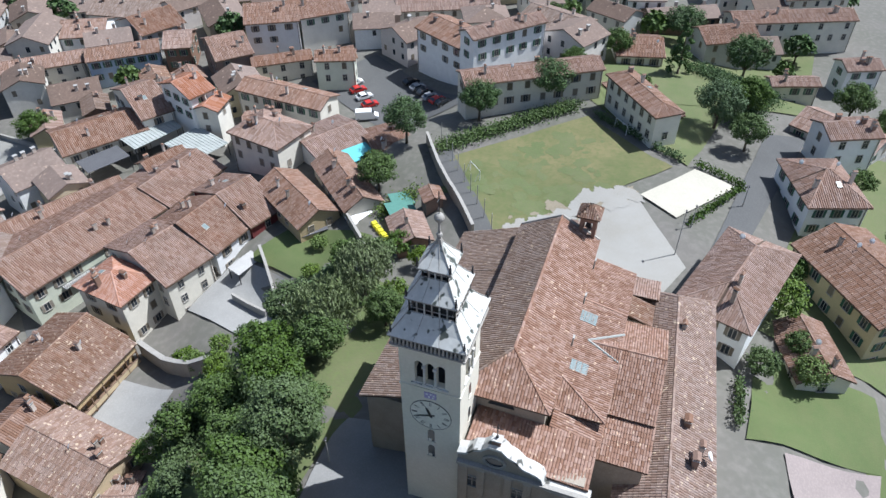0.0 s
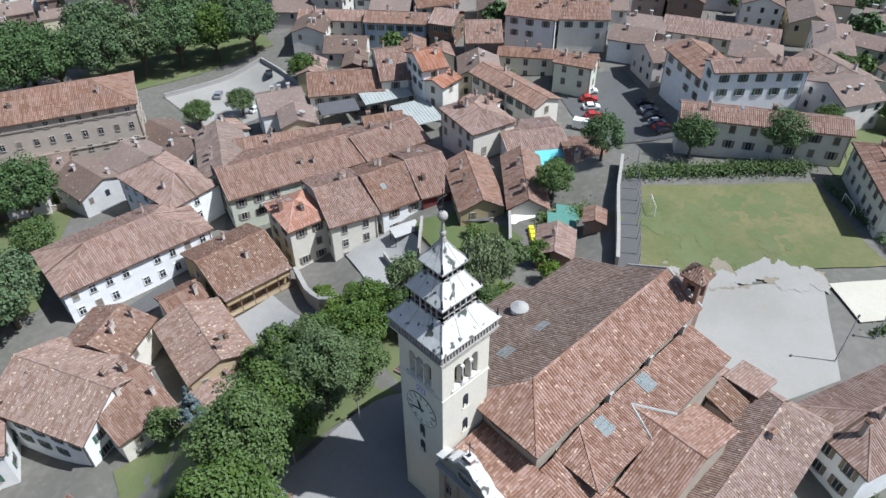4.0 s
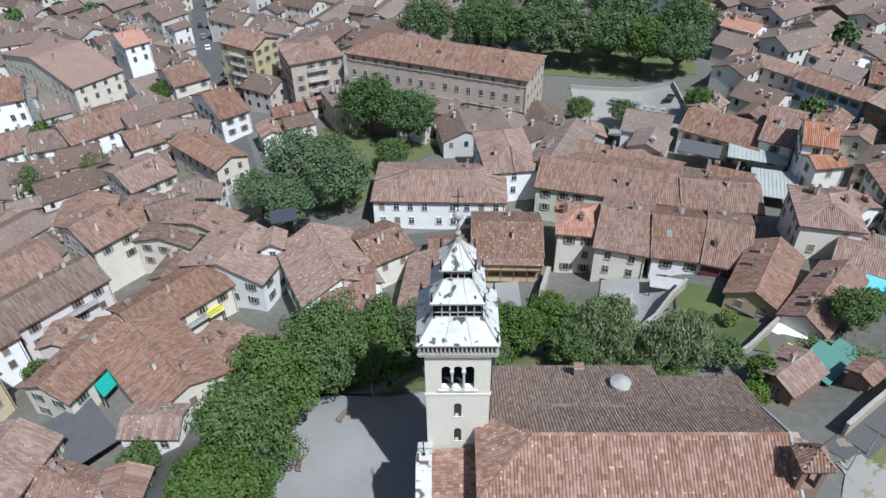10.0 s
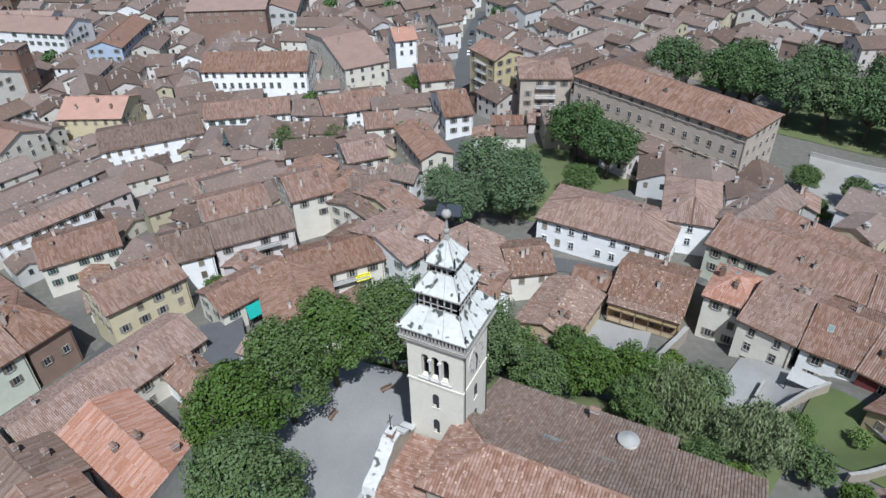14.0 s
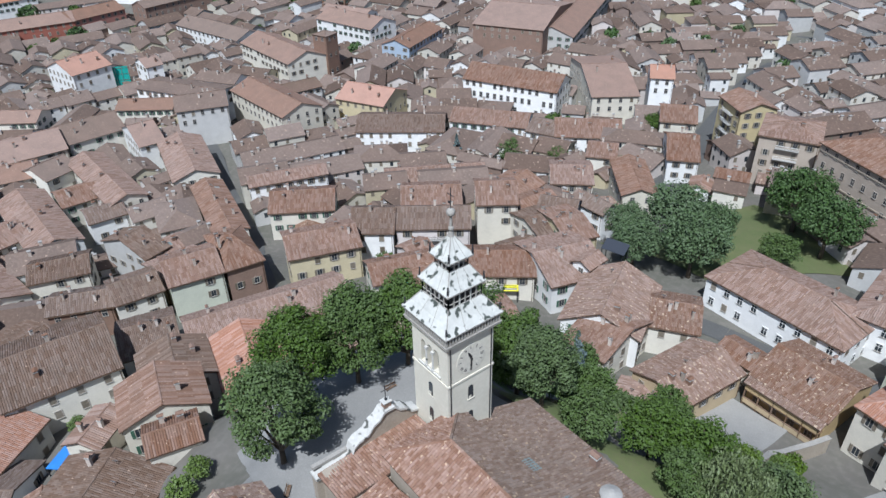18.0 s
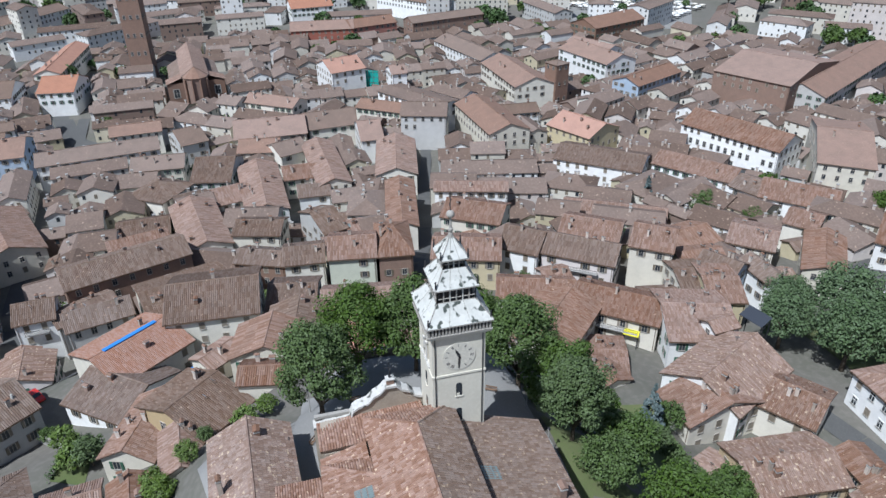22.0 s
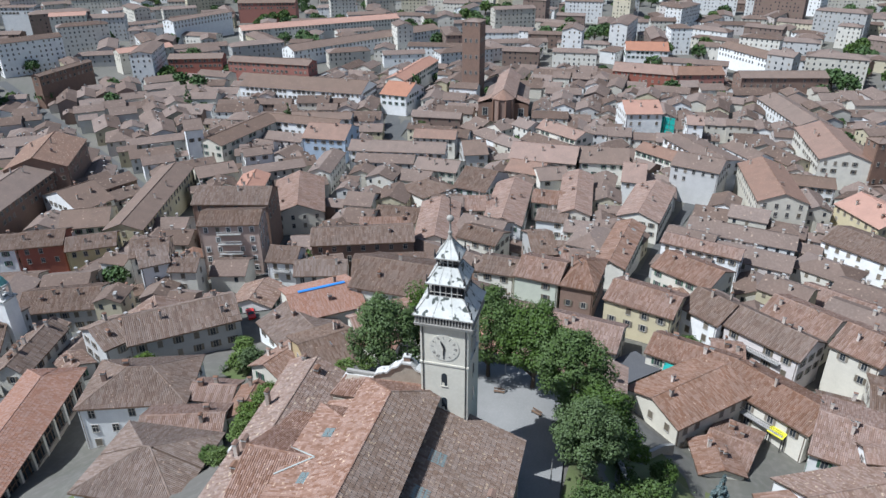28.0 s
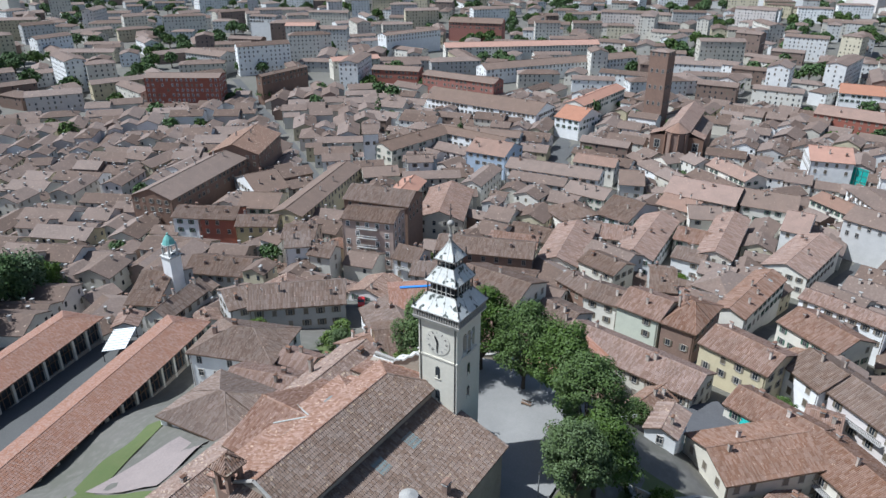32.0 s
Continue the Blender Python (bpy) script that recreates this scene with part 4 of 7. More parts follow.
    roof_of([[(2.6, -14.4, 7.4), (2.6, -19.6, 7.4), (7.5, -19.6, 8.6), (7.5, -14.4, 8.6)]], [], "church", ob, name="sacristy_roof", pitch=0.26)
    # low roofs round the little court at the east end
    chunk(ob, "court_wall", 24.2, 27.4, -17.6, -14.6, -4, 5.4, "oldwall")
    roof_of([[(24.0, -17.8, 5.3), (27.6, -17.8, 5.3), (27.6, -14.4, 6.4), (24.0, -14.4, 6.4)]], [], "mottled", ob, name="court_roof")
    chunk(ob, "lean_to_wall", 26.3, 30.2, -14.2, -9.6, -4, 4.6, "oldwall")
    roof_of([[(30.9, -14.4, 4.4), (30.9, -9.4, 4.4), (26.2, -9.4, 6.0), (26.2, -14.4, 6.0)]], [], "red", ob, name="lean_to_roof")
    chunk(ob, "lean_to_wall", 29.0, 33.2, -18.0, -14.2, -4, 4.0, "oldwall")
    roof_of([[(33.9, -18.2, 3.8), (33.9, -14.0, 3.8), (28.6, -14.0, 5.4), (28.6, -18.2, 5.4)]], [], "red", ob, name="lean_to_roof")
    # north aisle
    chunk(ob, "north_aisle_wall", 2.0, 20.4, -0.9, 8.9, -3, 8.3, "oldwall")
    chunk(ob, "north_aisle_wall", 20.4, 28.6, -0.9, 6.6, -3, 9.1, "oldwall")
    roof_of([[(20.9, 9.5, 8.2), (1.5, 9.5, 8.2), (1.5, -0.9, 12.0), (20.9, -0.9, 12.0)]], [], "churchdark", ob, name="north_aisle_roof")
    roof_of([[(29.2, 7.2, 9.1), (20.9, 7.2, 9.1), (20.9, -0.9, 12.1), (29.2, -0.9, 12.1)]], [], "churchdark", ob, name="north_aisle_roof")
    for x, y in ((10.0, 1.2), (15.4, 0.9)):
        part("glass_tile_patch", skylight(x, y, 12.0 - 0.365 * (y + 0.9) + 0.16, 0.9, -0.365), ob, "bluish glass roof tiles")
    m = Mesh()
    m.tube(16.5, 5.3, 9.2, 10.5, 0.95, 0.95, "whitepaint", 18)
    part("skylight_drum", m, ob)
    m = Mesh()
    m.solid([(16.5 + 1.06 * math.cos(k * math.pi / 9), 5.3 + 1.06 * math.sin(k * math.pi / 9), 10.5) for k in range(18)], [(16.5 + 0.2 * math.cos(k * math.pi / 9), 5.3 + 0.2 * math.sin(k * math.pi / 9), 10.95) for k in range(18)], "cement")
    part("skylight_dome", m, ob, "pale conical ventilator cap")
    part("chimney", CHIMNEYS[1], ob, at=pose(12.6, 7.6, 9.2))
    # vestibule and west front
    chunk(ob, "vestibule_wall", -2.5, 2.3, -14.2, -2.7, -1, 10.3, "oldwall")
    roof_of([[(-2.6, -3.0, 10.6), (-2.6, -14.6, 10.0), (2.25, -14.6, 10.6), (2.25, -3.0, 11.2)]], [], "church", ob, name="vestibule_roof")
    roof_of([[(2.2, -14.7, 9.6), (5.1, -14.7, 9.6), (5.1, -9.9, 11.0), (2.2, -9.9, 11.0)]], [], "church", ob, name="vestibule_roof")
    prof = [(-2.75, 11.3), (-3.6, 11.6), (-4.3, 12.4), (-5.0, 12.7), (-5.6, 13.4), (-6.8, 13.4), (-7.4, 12.7), (-8.1, 12.4), (-8.8, 11.6), (-9.9, 11.3), (-10.5, 10.9), (-10.9, 9.7), (-14.9, 9.5)]
    m = Mesh()
    low = [(y, -1) for y, _ in prof]
    m.solid([(-3.3, y, z) for y, z in prof] + [(-3.3, -14.9, -1), (-3.3, -2.75, -1)], [(-2.5, y, z) for y, z in prof] + [(-2.5, -14.9, -1), (-2.5, -2.75, -1)], "oldwall")
    part("west_front", m, ob, "weathered baroque church front")
    for (y0, z0), (y1, z1) in zip(prof, prof[1:]):
        m = Mesh()
        m.solid([(-3.6, y0, z0), (-3.6, y1, z1), (-2.25, y1, z1), (-2.25, y0, z0)][::-1], [(-3.6, y0, z0 + 0.28), (-3.6, y1, z1 + 0.28), (-2.25, y1, z1 + 0.28), (-2.25, y0, z0 + 0.28)][::-1], "whitestone")
        part("coping_stone", m, ob, "white stone coping")
    m = Mesh()
    m.box(-3.2, -2.6, -6.6, -5.8, 13.6, 14.3, "brick")
    m.box(-3.3, -2.5, -6.7, -5.7, 14.3, 14.42, "whitestone")
    part("pedestal", m, ob)
    m = Mesh()
    m.beam((-2.9, -6.2, 14.4), (-2.9, -6.2, 16.4), 0.05, "iron", 5)
    m.beam((-2.9, -6.7, 15.8), (-2.9, -5.7, 15.8), 0.045, "iron", 5)
    m.ball(-2.9, -6.2, 14.6, 0.16, "iron", 8, 5)
    part("cross", m, ob)
    for y in (-3.4, -5.0, -7.6, -9.4, -12.0, -14.2):
        m = Mesh()
        m.box(-3.55, -3.3, y - 0.35, y + 0.35, 0, 10.0, "oldwall")
        m.box(-3.65, -3.3, y - 0.45, y + 0.45, 9.6, 10.0, "stone")
        part("pilaster", m, ob)
    m = Mesh()
    m.box(-3.75, -3.3, -14.7, -2.75, 10.0, 10.35, "stone")
    part("entablature", m, ob)
    m = Mesh()
    for i in range(16):
        a, b = 2 * math.pi * i / 16, 2 * math.pi * (i + 1) / 16
        m.solid([(-3.32, -6.2 + 0.85 * math.cos(a), 11.4 + 0.65 * math.sin(a)), (-3.32, -6.2 + 0.85 * math.cos(b), 11.4 + 0.65 * math.sin(b)), (-3.32, -6.2 + 1.1 * math.cos(b), 11.4 + 0.88 * math.sin(b)), (-3.32, -6.2 + 1.1 * math.cos(a), 11.4 + 0.88 * math.sin(a))],
                [(-3.48, -6.2 + 0.85 * math.cos(a), 11.4 + 0.65 * math.sin(a)), (-3.48, -6.2 + 0.85 * math.cos(b), 11.4 + 0.65 * math.sin(b)), (-3.48, -6.2 + 1.1 * math.cos(b), 11.4 + 0.88 * math.sin(b)), (-3.48, -6.2 + 1.1 * math.cos(a), 11.4 + 0.88 * math.sin(a))], "stone")
    m.solid([(-3.31, -6.2 + 0.85 * math.cos(a * math.pi / 8), 11.4 + 0.65 * math.sin(a * math.pi / 8)) for a in range(16)], [(-3.34, -6.2 + 0.85 * math.cos(a * math.pi / 8), 11.4 + 0.65 * math.sin(a * math.pi / 8)) for a in range(16)], "glass")
    part("oval_window", m, ob)
    m = Mesh()
    m.box(-3.5, -3.28, -7.2, -5.2, 0, 3.6, "wood")
    m.box(-3.6, -3.28, -7.5, -4.9, 3.6, 3.9, "stone")
    part("door", m, ob)
    for y in (-4.2, -8.5):
        part("window", WINDOWS["plain"], ob, at=pose(-3.3, y, 7.2, 0, 0, 270))
    # bell turret at the east end
    m = Mesh()
    X, Y = 28.2, -8.3
    m.box(X - 1.0, X + 1.0, Y - 0.95, Y + 0.95, -2, 14.2, "brick")
    for sx in (-1, 1):
        for sy in (-1, 1):
            m.box(X + sx * 0.78 - 0.22, X + sx * 0.78 + 0.22, Y + sy * 0.73 - 0.22, Y + sy * 0.73 + 0.22, 14.2, 16.2, "brick")
    m.box(X - 1.0, X + 1.0, Y - 0.95, Y + 0.95, 16.2, 16.8, "brick")
    m.box(X - 1.15, X + 1.15, Y - 1.1, Y + 1.1, 16.8, 16.95, "stone")
    tu = part("bell_turret", m, ob, "small brick bell turret")
    q = 1.3
    roof_of([[(X + a[0] * q, Y + a[1] * q, 16.95), (X + b[0] * q, Y + b[1] * q, 16.95), (X, Y, 18.2)] for a, b in (((-1, -1), (1, -1)), ((1, -1), (1, 1)), ((1, 1), (-1, 1)), ((-1, 1), (-1, -1)))], [], "mottled", tu, name="turret_roof", pitch=0.25)
    m = Mesh()
    m.tube(X, Y, 14.9, 15.8, 0.4, 0.2, "iron", 10)
    part("bell", m, tu)
    chunk(ob, "east_lean_wall", 27.6, 30.0, -7.3, -3.2, -2, 13.6, "oldwall")
    roof_of([[(30.3, -7.4, 13.7), (30.3, -4.2, 13.7), (27.7, -4.2, 14.6), (27.7, -7.4, 14.6)]], [], "churchdark", ob, name="east_lean_roof")


def parish_house():
    ob = thing("parish_house", "long parish wing with a red clay tile roof beside the church", "house", pose(0, 0, 0))
    FOOT.append((10, -22, 46, 14, 4))
    c, s = 10.5, -22.4
    m = Mesh()
    at = pose(c, s, 0, 0, 0, 3)
    m.box(-21, 21.5, -3.4, 4.6, -9, 3.3, "cream")
    for sx, x in ((-1, -21),):
        m.solid([(x - 0.15, -3.4, 3.3), (x + 0.15, -3.4, 3.3), (x + 0.15, 4.6, 3.3), (x - 0.15, 4.6, 3.3)], [(x - 0.15, 0.97, 5.55), (x + 0.15, 0.97, 5.55), (x + 0.15, 1.03, 5.55), (x - 0.15, 1.03, 5.55)], "cream")
    part("wall", m, ob, at=at)
    e = Mesh()
    ro = roof_of([[(-21.4, -3.9, 3.1), (22.5, -3.9, 3.1), (19.3, 1.0, 5.7), (-21.4, 1.0, 5.7)], [(22.5, 5.9, 3.1), (-21.4, 5.9, 3.1), (-21.4, 1.0, 5.7), (19.3, 1.0, 5.7)], [(22.5, -3.9, 3.1), (22.5, 5.9, 3.1), (19.3, 1.0, 5.7)]], [((-21.4, 1.0, 5.7), (19.3, 1.0, 5.7)), ((22.5, -3.9, 3.1), (19.3, 1.0, 5.7)), ((22.5, 5.9, 3.1), (19.3, 1.0, 5.7))], "mottled", ob)
    ro.matrix_local = at
    for x, y, k in ((14.6, 0.2, 0), (1.0, -0.6, 1), (-3.4, -1.5, 1), (-2.0, -2.0, 0), (-18.5, 2.0, 1), (-12, -2.5, 0)):
        part("chimney", CHIMNEYS[k], ob, at=at @ pose(x, y, 4.7))
    for i in range(13):
        part("window", WINDOWS["white"], ob, at=at @ pose(-19 + i * 3.2, -3.41, 0.9))
        if i % 2:
            part("window", WINDOWS["white"], ob, at=at @ pose(-19 + i * 3.2, -3.41, -2.6))
    m = Mesh()
    m.ball(0, 0, 0, 0.55, "whitepaint", 14, 3, 0.3)
    m.beam((0, 0, -0.9), (0, 0, 0), 0.04, "iron", 5)
    part("dish", m, ob, at=at @ pose(-2.2, -3.0, 4.9, 60, 0, 0))


# ---- trees ----
def tree_meshes(seed, height, spread, leaves, key, trunk=0.34, size=0.42, shape="round"):
    r = random.Random(seed)
    t = Mesh()
    hub = height * (0.1 if shape == "cone" else 0.15 if shape == "oval" else 0.26)
    t.tube(0, 0, -1.2, hub, 0.2 * trunk + trunk, trunk * 0.8, "bark", 9, r.uniform(-0.2, 0.2), r.uniform(-0.2, 0.2))
    clumps = []
    if shape == "cone":
        t.tube(0, 0, hub, height * 0.95, trunk * 0.8, 0.05, "bark", 7)
        for i in range(60):
            f = r.random() ** 0.8
            a = r.uniform(0, 2 * math.pi)
            rad = spread * (1 - f) * r.uniform(0.55, 1.05)
            clumps.append((rad * math.cos(a), rad * math.sin(a), hub + f * (height - hub) - 0.25 * rad, spread * 0.26 * (1.15 - f)))
    else:
        n = 46
        for i in range(n):
            f = (i + 0.5) / n
            el = math.asin(max(-0.6, 1 - 1.62 * f))
            a = i * 2.39996 + r.uniform(-0.3, 0.3)
            k = r.uniform(0.62, 1.0)
            cz = hub + (height - hub) * 0.50 + math.sin(el) * (height - hub) * 0.44 * k
            cr = spread * math.cos(el) * k * 0.86
            if shape == "oval" and el > 0:
                cr *= 1 - 0.34 * math.sin(el)
            if shape == "willow":
                cz -= 0.14 * cr
            clumps.append((cr * math.cos(a), cr * math.sin(a), cz, spread * r.uniform(0.22, 0.34)))
        for c in clumps[:: 4]:
            mid = (c[0] * 0.45, c[1] * 0.45, hub + (c[2] - hub) * 0.45)
            t.beam((0, 0, hub * 0.92), mid, trunk * 0.45, "bark", 6, trunk * 0.3)
            t.beam(mid, (c[0] * 0.9, c[1] * 0.9, c[2]), trunk * 0.28, "bark", 5, 0.04)
    lv = Mesh()
    s = lv.slot(key)
    per = max(6, leaves // len(clumps))
    for cx, cy, cz, cr in clumps:
        for _ in range(per):
            d = Vector((r.gauss(0, 1), r.gauss(0, 1), r.gauss(0, 1))).normalized()
            q = cr * (r.random() ** 0.33)
            p = Vector((cx, cy, cz)) + Vector((d.x * q, d.y * q, d.z * q * 0.8))
            nrm = (d + Vector((r.uniform(-0.6, 0.6), r.uniform(-0.6, 0.6), r.uniform(0.0, 0.9)))).normalized()
            u = nrm.orthogonal().normalized()
            u.rotate(Matrix.Rotation(r.uniform(0, 6.28), 3, nrm))
            w = nrm.cross(u)
            if shape == "willow":
                u, w = Vector((0, 0, -1)) * 0.9 + u * 0.7, w * 0.6
            z = size * r.uniform(0.6, 1.25)
            k = len(lv.v)
            for a, b in ((-0.5, 0), (0, -0.34), (0.5, 0), (0, 0.34)):
                v = p + u * (a * z) + w * (b * z) + nrm * (0.06 * z if a == 0 else 0)
                lv.v.append((v.x, v.y, v.z))
            lv.f.append((k, k + 1, k + 2, k + 3))
            lv.m.append(s)
    return t.data("trunk", True), lv.data("crown"), t, lv


KINDS = {}
for nm, args in dict(linden=(11, 16.2, 5.9, 17000, "leaf", 0.36, 0.38, "oval"), linden_b=(12, 14.8, 5.5, 16000, "leaf", 0.34, 0.38, "oval"), broad=(13, 13, 6.5, 8000, "leafdark", 0.4, 0.5), broad_b=(14, 11, 5.5, 6500, "leaf", 0.34, 0.5),
                     small=(15, 5.5, 2.6, 2600, "leaf", 0.16, 0.36), bush=(16, 2.6, 1.7, 1500, "leafbright", 0.08, 0.28), bright=(17, 5.0, 2.6, 2600, "leafbright", 0.14, 0.34),
                     willow=(18, 9.5, 4.6, 6500, "leafpale", 0.3, 0.5, "willow"), cone=(19, 8.5, 2.3, 3600, "leafblue", 0.2, 0.42, "cone"), darkcone=(20, 15, 3.6, 3600, "leafdark", 0.3, 0.6, "cone"), far=(21, 9, 4.4, 420, "leafdark", 0.3, 1.5), far_b=(22, 8, 4.0, 420, "leaf", 0.3, 1.5)).items():
    KINDS[nm] = tree_meshes(*args)
TREE_LABEL = dict(linden="full leafy green linden tree beside the church square", linden_b="leafy green linden tree beside the church square", broad="tall dark green broadleaf tree", broad_b="green broadleaf garden tree", small="small round green garden tree",
                  bush="low bright green shrub", bright="light green leafy shrub tree", willow="pale feathery weeping tree on the slope", cone="blue-grey conifer in a garden", darkcone="tall dark conifer among roofs", far="distant green tree among roofs", far_b="distant green tree among roofs")


def tree(kind, x, y, k=1.0, z=None, turn=None):
    r = random.Random(int(x * 91 + y * 37 + 99991))
    ob = thing("tree" if kind not in ("bush",) else "shrub", TREE_LABEL[kind], "tree" if kind != "bush" else "shrub")
    ob.matrix_world = pose(x, y, land(x, y) if z is None else z, 0, 0, r.uniform(0, 360) if turn is None else turn) @ Matrix.Diagonal((k * r.uniform(0.93, 1.07), k * r.uniform(0.93, 1.07), k, 1))
    t, c = KINDS[kind][:2]
    part("trunk", t, ob)
    part("crown", c, ob)
    return ob

# ---- ground, squares, courts and roads ----
ground_sheet()
bell_tower()
church()
parish_house()
patch("plaza", [(-25, -16), (6, -20), (6, 14), (-25, 13)], "plaza", "worn grey asphalt of the church square", "square", 0.26)
patch("plaza_lane", [(-14, -30), (2, -26), (6, -20), (-18, -16)], "plaza", "grey asphalt lane beside the parish wing", "lane", 0.06)
patch("gravel_yard", [(32, -15), (49, -22), (66, -12), (45, 6)], "gravel", "pale gravel yard beside the playing field", "yard", 0.16)
patch("playing_field", [(47, 7), (77, -17.5), (92.5, 0.8), (69, 23.3)], "grass", "dry mown grass playing field", "field", 0.12)
patch("sand_court", [(65.7, -13), (61.3, -19.5), (74.4, -28.6), (77.1, -21.3)], "sand", "pale sand volleyball court", "court", 0.30)
patch("lawn_south", [(5, -54), (30, -44.5), (31, -48.5), (8, -57)], "lawn", "green lawn below the parish wing", "lawn", 0.1)
patch("court_south", [(9, -46.5), (24.5, -48.5), (20.5, -36), (9.5, -37.5)], "pinkpad", "pinkish concrete terrace below the church", "court", 0.2)
patch("lawn_parish", [(20.6, -31.5), (37, -33), (37, -49), (24.6, -48.5)], "lawn", "rough green lawn below the parish wing", "lawn", 0.16)
patch("garden_west", [(-32.2, -54.9), (-42.6, -52.8), (-39.0, -49.2), (-29.8, -49.6)], "lawn", "small green gardens behind the houses", "garden", 0.1)
patch("school_court", [(-26, -86), (48, -60), (56, -100), (-14, -120)], "asphalt", "dark asphalt yards round the arcaded wings", "yard", 0.1, step=4.0)
patch("lane_south", [(48, -24), (53, -29), (100, -42), (98, -34)], "asphalt", "narrow asphalt lane", "road", 0.12)
patch("alley_path", [(44, 10), (47, 7), (74, 25), (71, 28)], "asphalt", "narrow worn path along the field", "path", 0.14)
patch("car_park", [(84, 38), (100, 28), (122, 62), (104, 72)], "asphalt", "asphalt car park between houses", "car park", 0.12)
patch("white_court", [(23, 40), (34, 37), (38, 52), (27, 56)], "paving", "pale paved back yard", "yard", 0.25)
patch("garden_lawn", [(34, 33), (46, 29), (48, 45), (38, 50)], "lawn", "green back garden lawn", "lawn", 0.2)
patch("ochre_yard", [(-2, 47), (12, 48), (12, 58), (2, 58)], "paving", "pale paved yard of the galleried house", "yard", 0.2)
patch("hotel_yard", [(34, 118), (60, 116), (62, 142), (34, 146)], "gravel", "pale gravel parking yard", "yard", 0.16)
patch("park_meadow", [(-50, 84), (-20, 84), (0, 118), (-35, 126)], "scrub", "rough green park grass", "lawn", 0.1)
patch("hill_meadow", [(0, 160), (70, 148), (80, 190), (0, 205)], "scrub", "green wooded hillside", "slope", 0.1)
patch("north_slope", [(-30, 16), (30, 12), (36, 34), (-24, 42)], "scrub", "overgrown green slope below the church", "slope", 0.12)
patch("east_gardens", [(100, -2), (112, -44), (175, -50), (165, 30)], "scrub", "green villa gardens with rough grass", "garden", 0.2, step=4.0)
patch("south_gardens", [(40, -32), (98, -46), (104, -84), (40, -74)], "scrub", "green back gardens with rough grass", "garden", 0.2, step=4.0)
patch("villa_garden", [(78, -20), (120, -30), (135, -8), (100, 2)], "scrub", "green villa garden", "garden", 0.1)


def blots(name, spots, key, label, category, lift, seed):
    """Irregular patches lying on the land."""
    r = random.Random(seed)
    m = Mesh()
    for x, y, rx, ry, turn in spots:
        ring, c, s = [], math.cos(radians(turn)), math.sin(radians(turn))
        for i in range(26):
            a, k = 2 * math.pi * i / 26, r.uniform(0.72, 1.12)
            u, v = rx * k * math.cos(a), ry * k * math.sin(a)
            px, py = x + u * c - v * s, y + u * s + v * c
            ring.append((px, py, land(px, py) + lift))
        mid = (x, y, land(x, y) + lift)
        for i in range(26):
            m.poly([mid, ring[i], ring[(i + 1) % 26]], key)
    return tagged(part(name, m), label, category, kind="structure")


def worn_edge(line, count, spread, seed):
    """Small spots strewn along a line, thinning out to both sides."""
    r = random.Random(seed)
    spots = []
    for _ in range(count):
        k = r.randrange(len(line) - 1)
        f, (ax, ay), (bx, by) = r.random(), line[k], line[k + 1]
        size = r.choice((0.35, 0.5, 0.7, 1.0, 1.5))
        spots.append((ax + (bx - ax) * f + r.gauss(0, spread), ay + (by - ay) * f + r.gauss(0, spread), size * r.uniform(1, 2), size, r.uniform(0, 180)))
    return spots


EDGE = [(47, 7), (53, 2), (60, -4), (66, -11)]
blots("bare_gravel", worn_edge(EDGE, 120, 1.0, 5), "gravel", "pale gravel trodden into the edge of the field", "gravel", 0.21, 5)
blots("bare_earth", worn_edge(EDGE, 60, 1.5, 6) + worn_edge([(38, -2), (35, -9)], 24, 0.8, 7), "dirt", "trodden brown earth round the gravel yard", "earth", 0.18, 6)
blots("dry_grass", worn_edge([(55, 4), (63, 0), (70, -3)], 70, 2.4, 9) + worn_edge([(62, 14), (72, 8), (80, 2)], 60, 3.0, 10), "scrub", "dry worn patches of the playing field", "grass", 0.15, 9)
STREETS = []


def strip(name, pts, width, key, label, category="road"):
    """A road along a line of points, following the land."""
    m = Mesh()
    STREETS.extend((*a, *b, width) for a, b in zip(pts, pts[1:]))
    for a, b in zip(pts, pts[1:]):
        a, b = Vector((*a, 0)), Vector((*b, 0))
        n = max(1, int((b - a).length / 4))
        d = (b - a).normalized()
        o = Vector((-d.y, d.x, 0)) * width / 2
        for i in range(n):
            p, q = a + (b - a) * (i / n), a + (b - a) * ((i + 1) / n)
            m.poly([(v.x, v.y, land(v.x, v.y) + 0.1) for v in (p - o, q - o, q + o, p + o)][::-1], key)
    return tagged(part(name, m), label, category, kind="structure")


strip("lane_palace", [(-28, 66), (-8, 71.5), (14, 75.5), (22, 86), (26, 104)], 4.5, "asphalt", "narrow lane before the long white building")
strip("street_west", [(-84, 14), (-103, 19), (-115, 24), (-156, 33), (-185, 41), (-260, 58)], 4, "asphalt", "narrow dark street between houses")
strip("street_ring", [(-95, 70), (-83, 40), (-80, 0), (-74, -40), (-66, -60), (-60, -100), (-40, -140)], 4, "asphalt", "curved street round the hill")
strip("street_tower", [(-112, -84), (-167, -91), (-236, -91), (-358, -102)], 5, "asphalt", "dark town street towards the brick tower")
strip("street_apartments", [(-95, -75), (-130, -130), (-200, -230), (-300, -380)], 6, "asphalt", "straight town street")
strip("street_north", [(-52, 104), (-70, 150), (-95, 220), (-130, 330)], 9, "asphalt", "asphalt street with parked cars")
strip("square_street", [(-300, -110), (-250, -95), (-200, -50)], 8, "asphalt", "street by the brick tower")

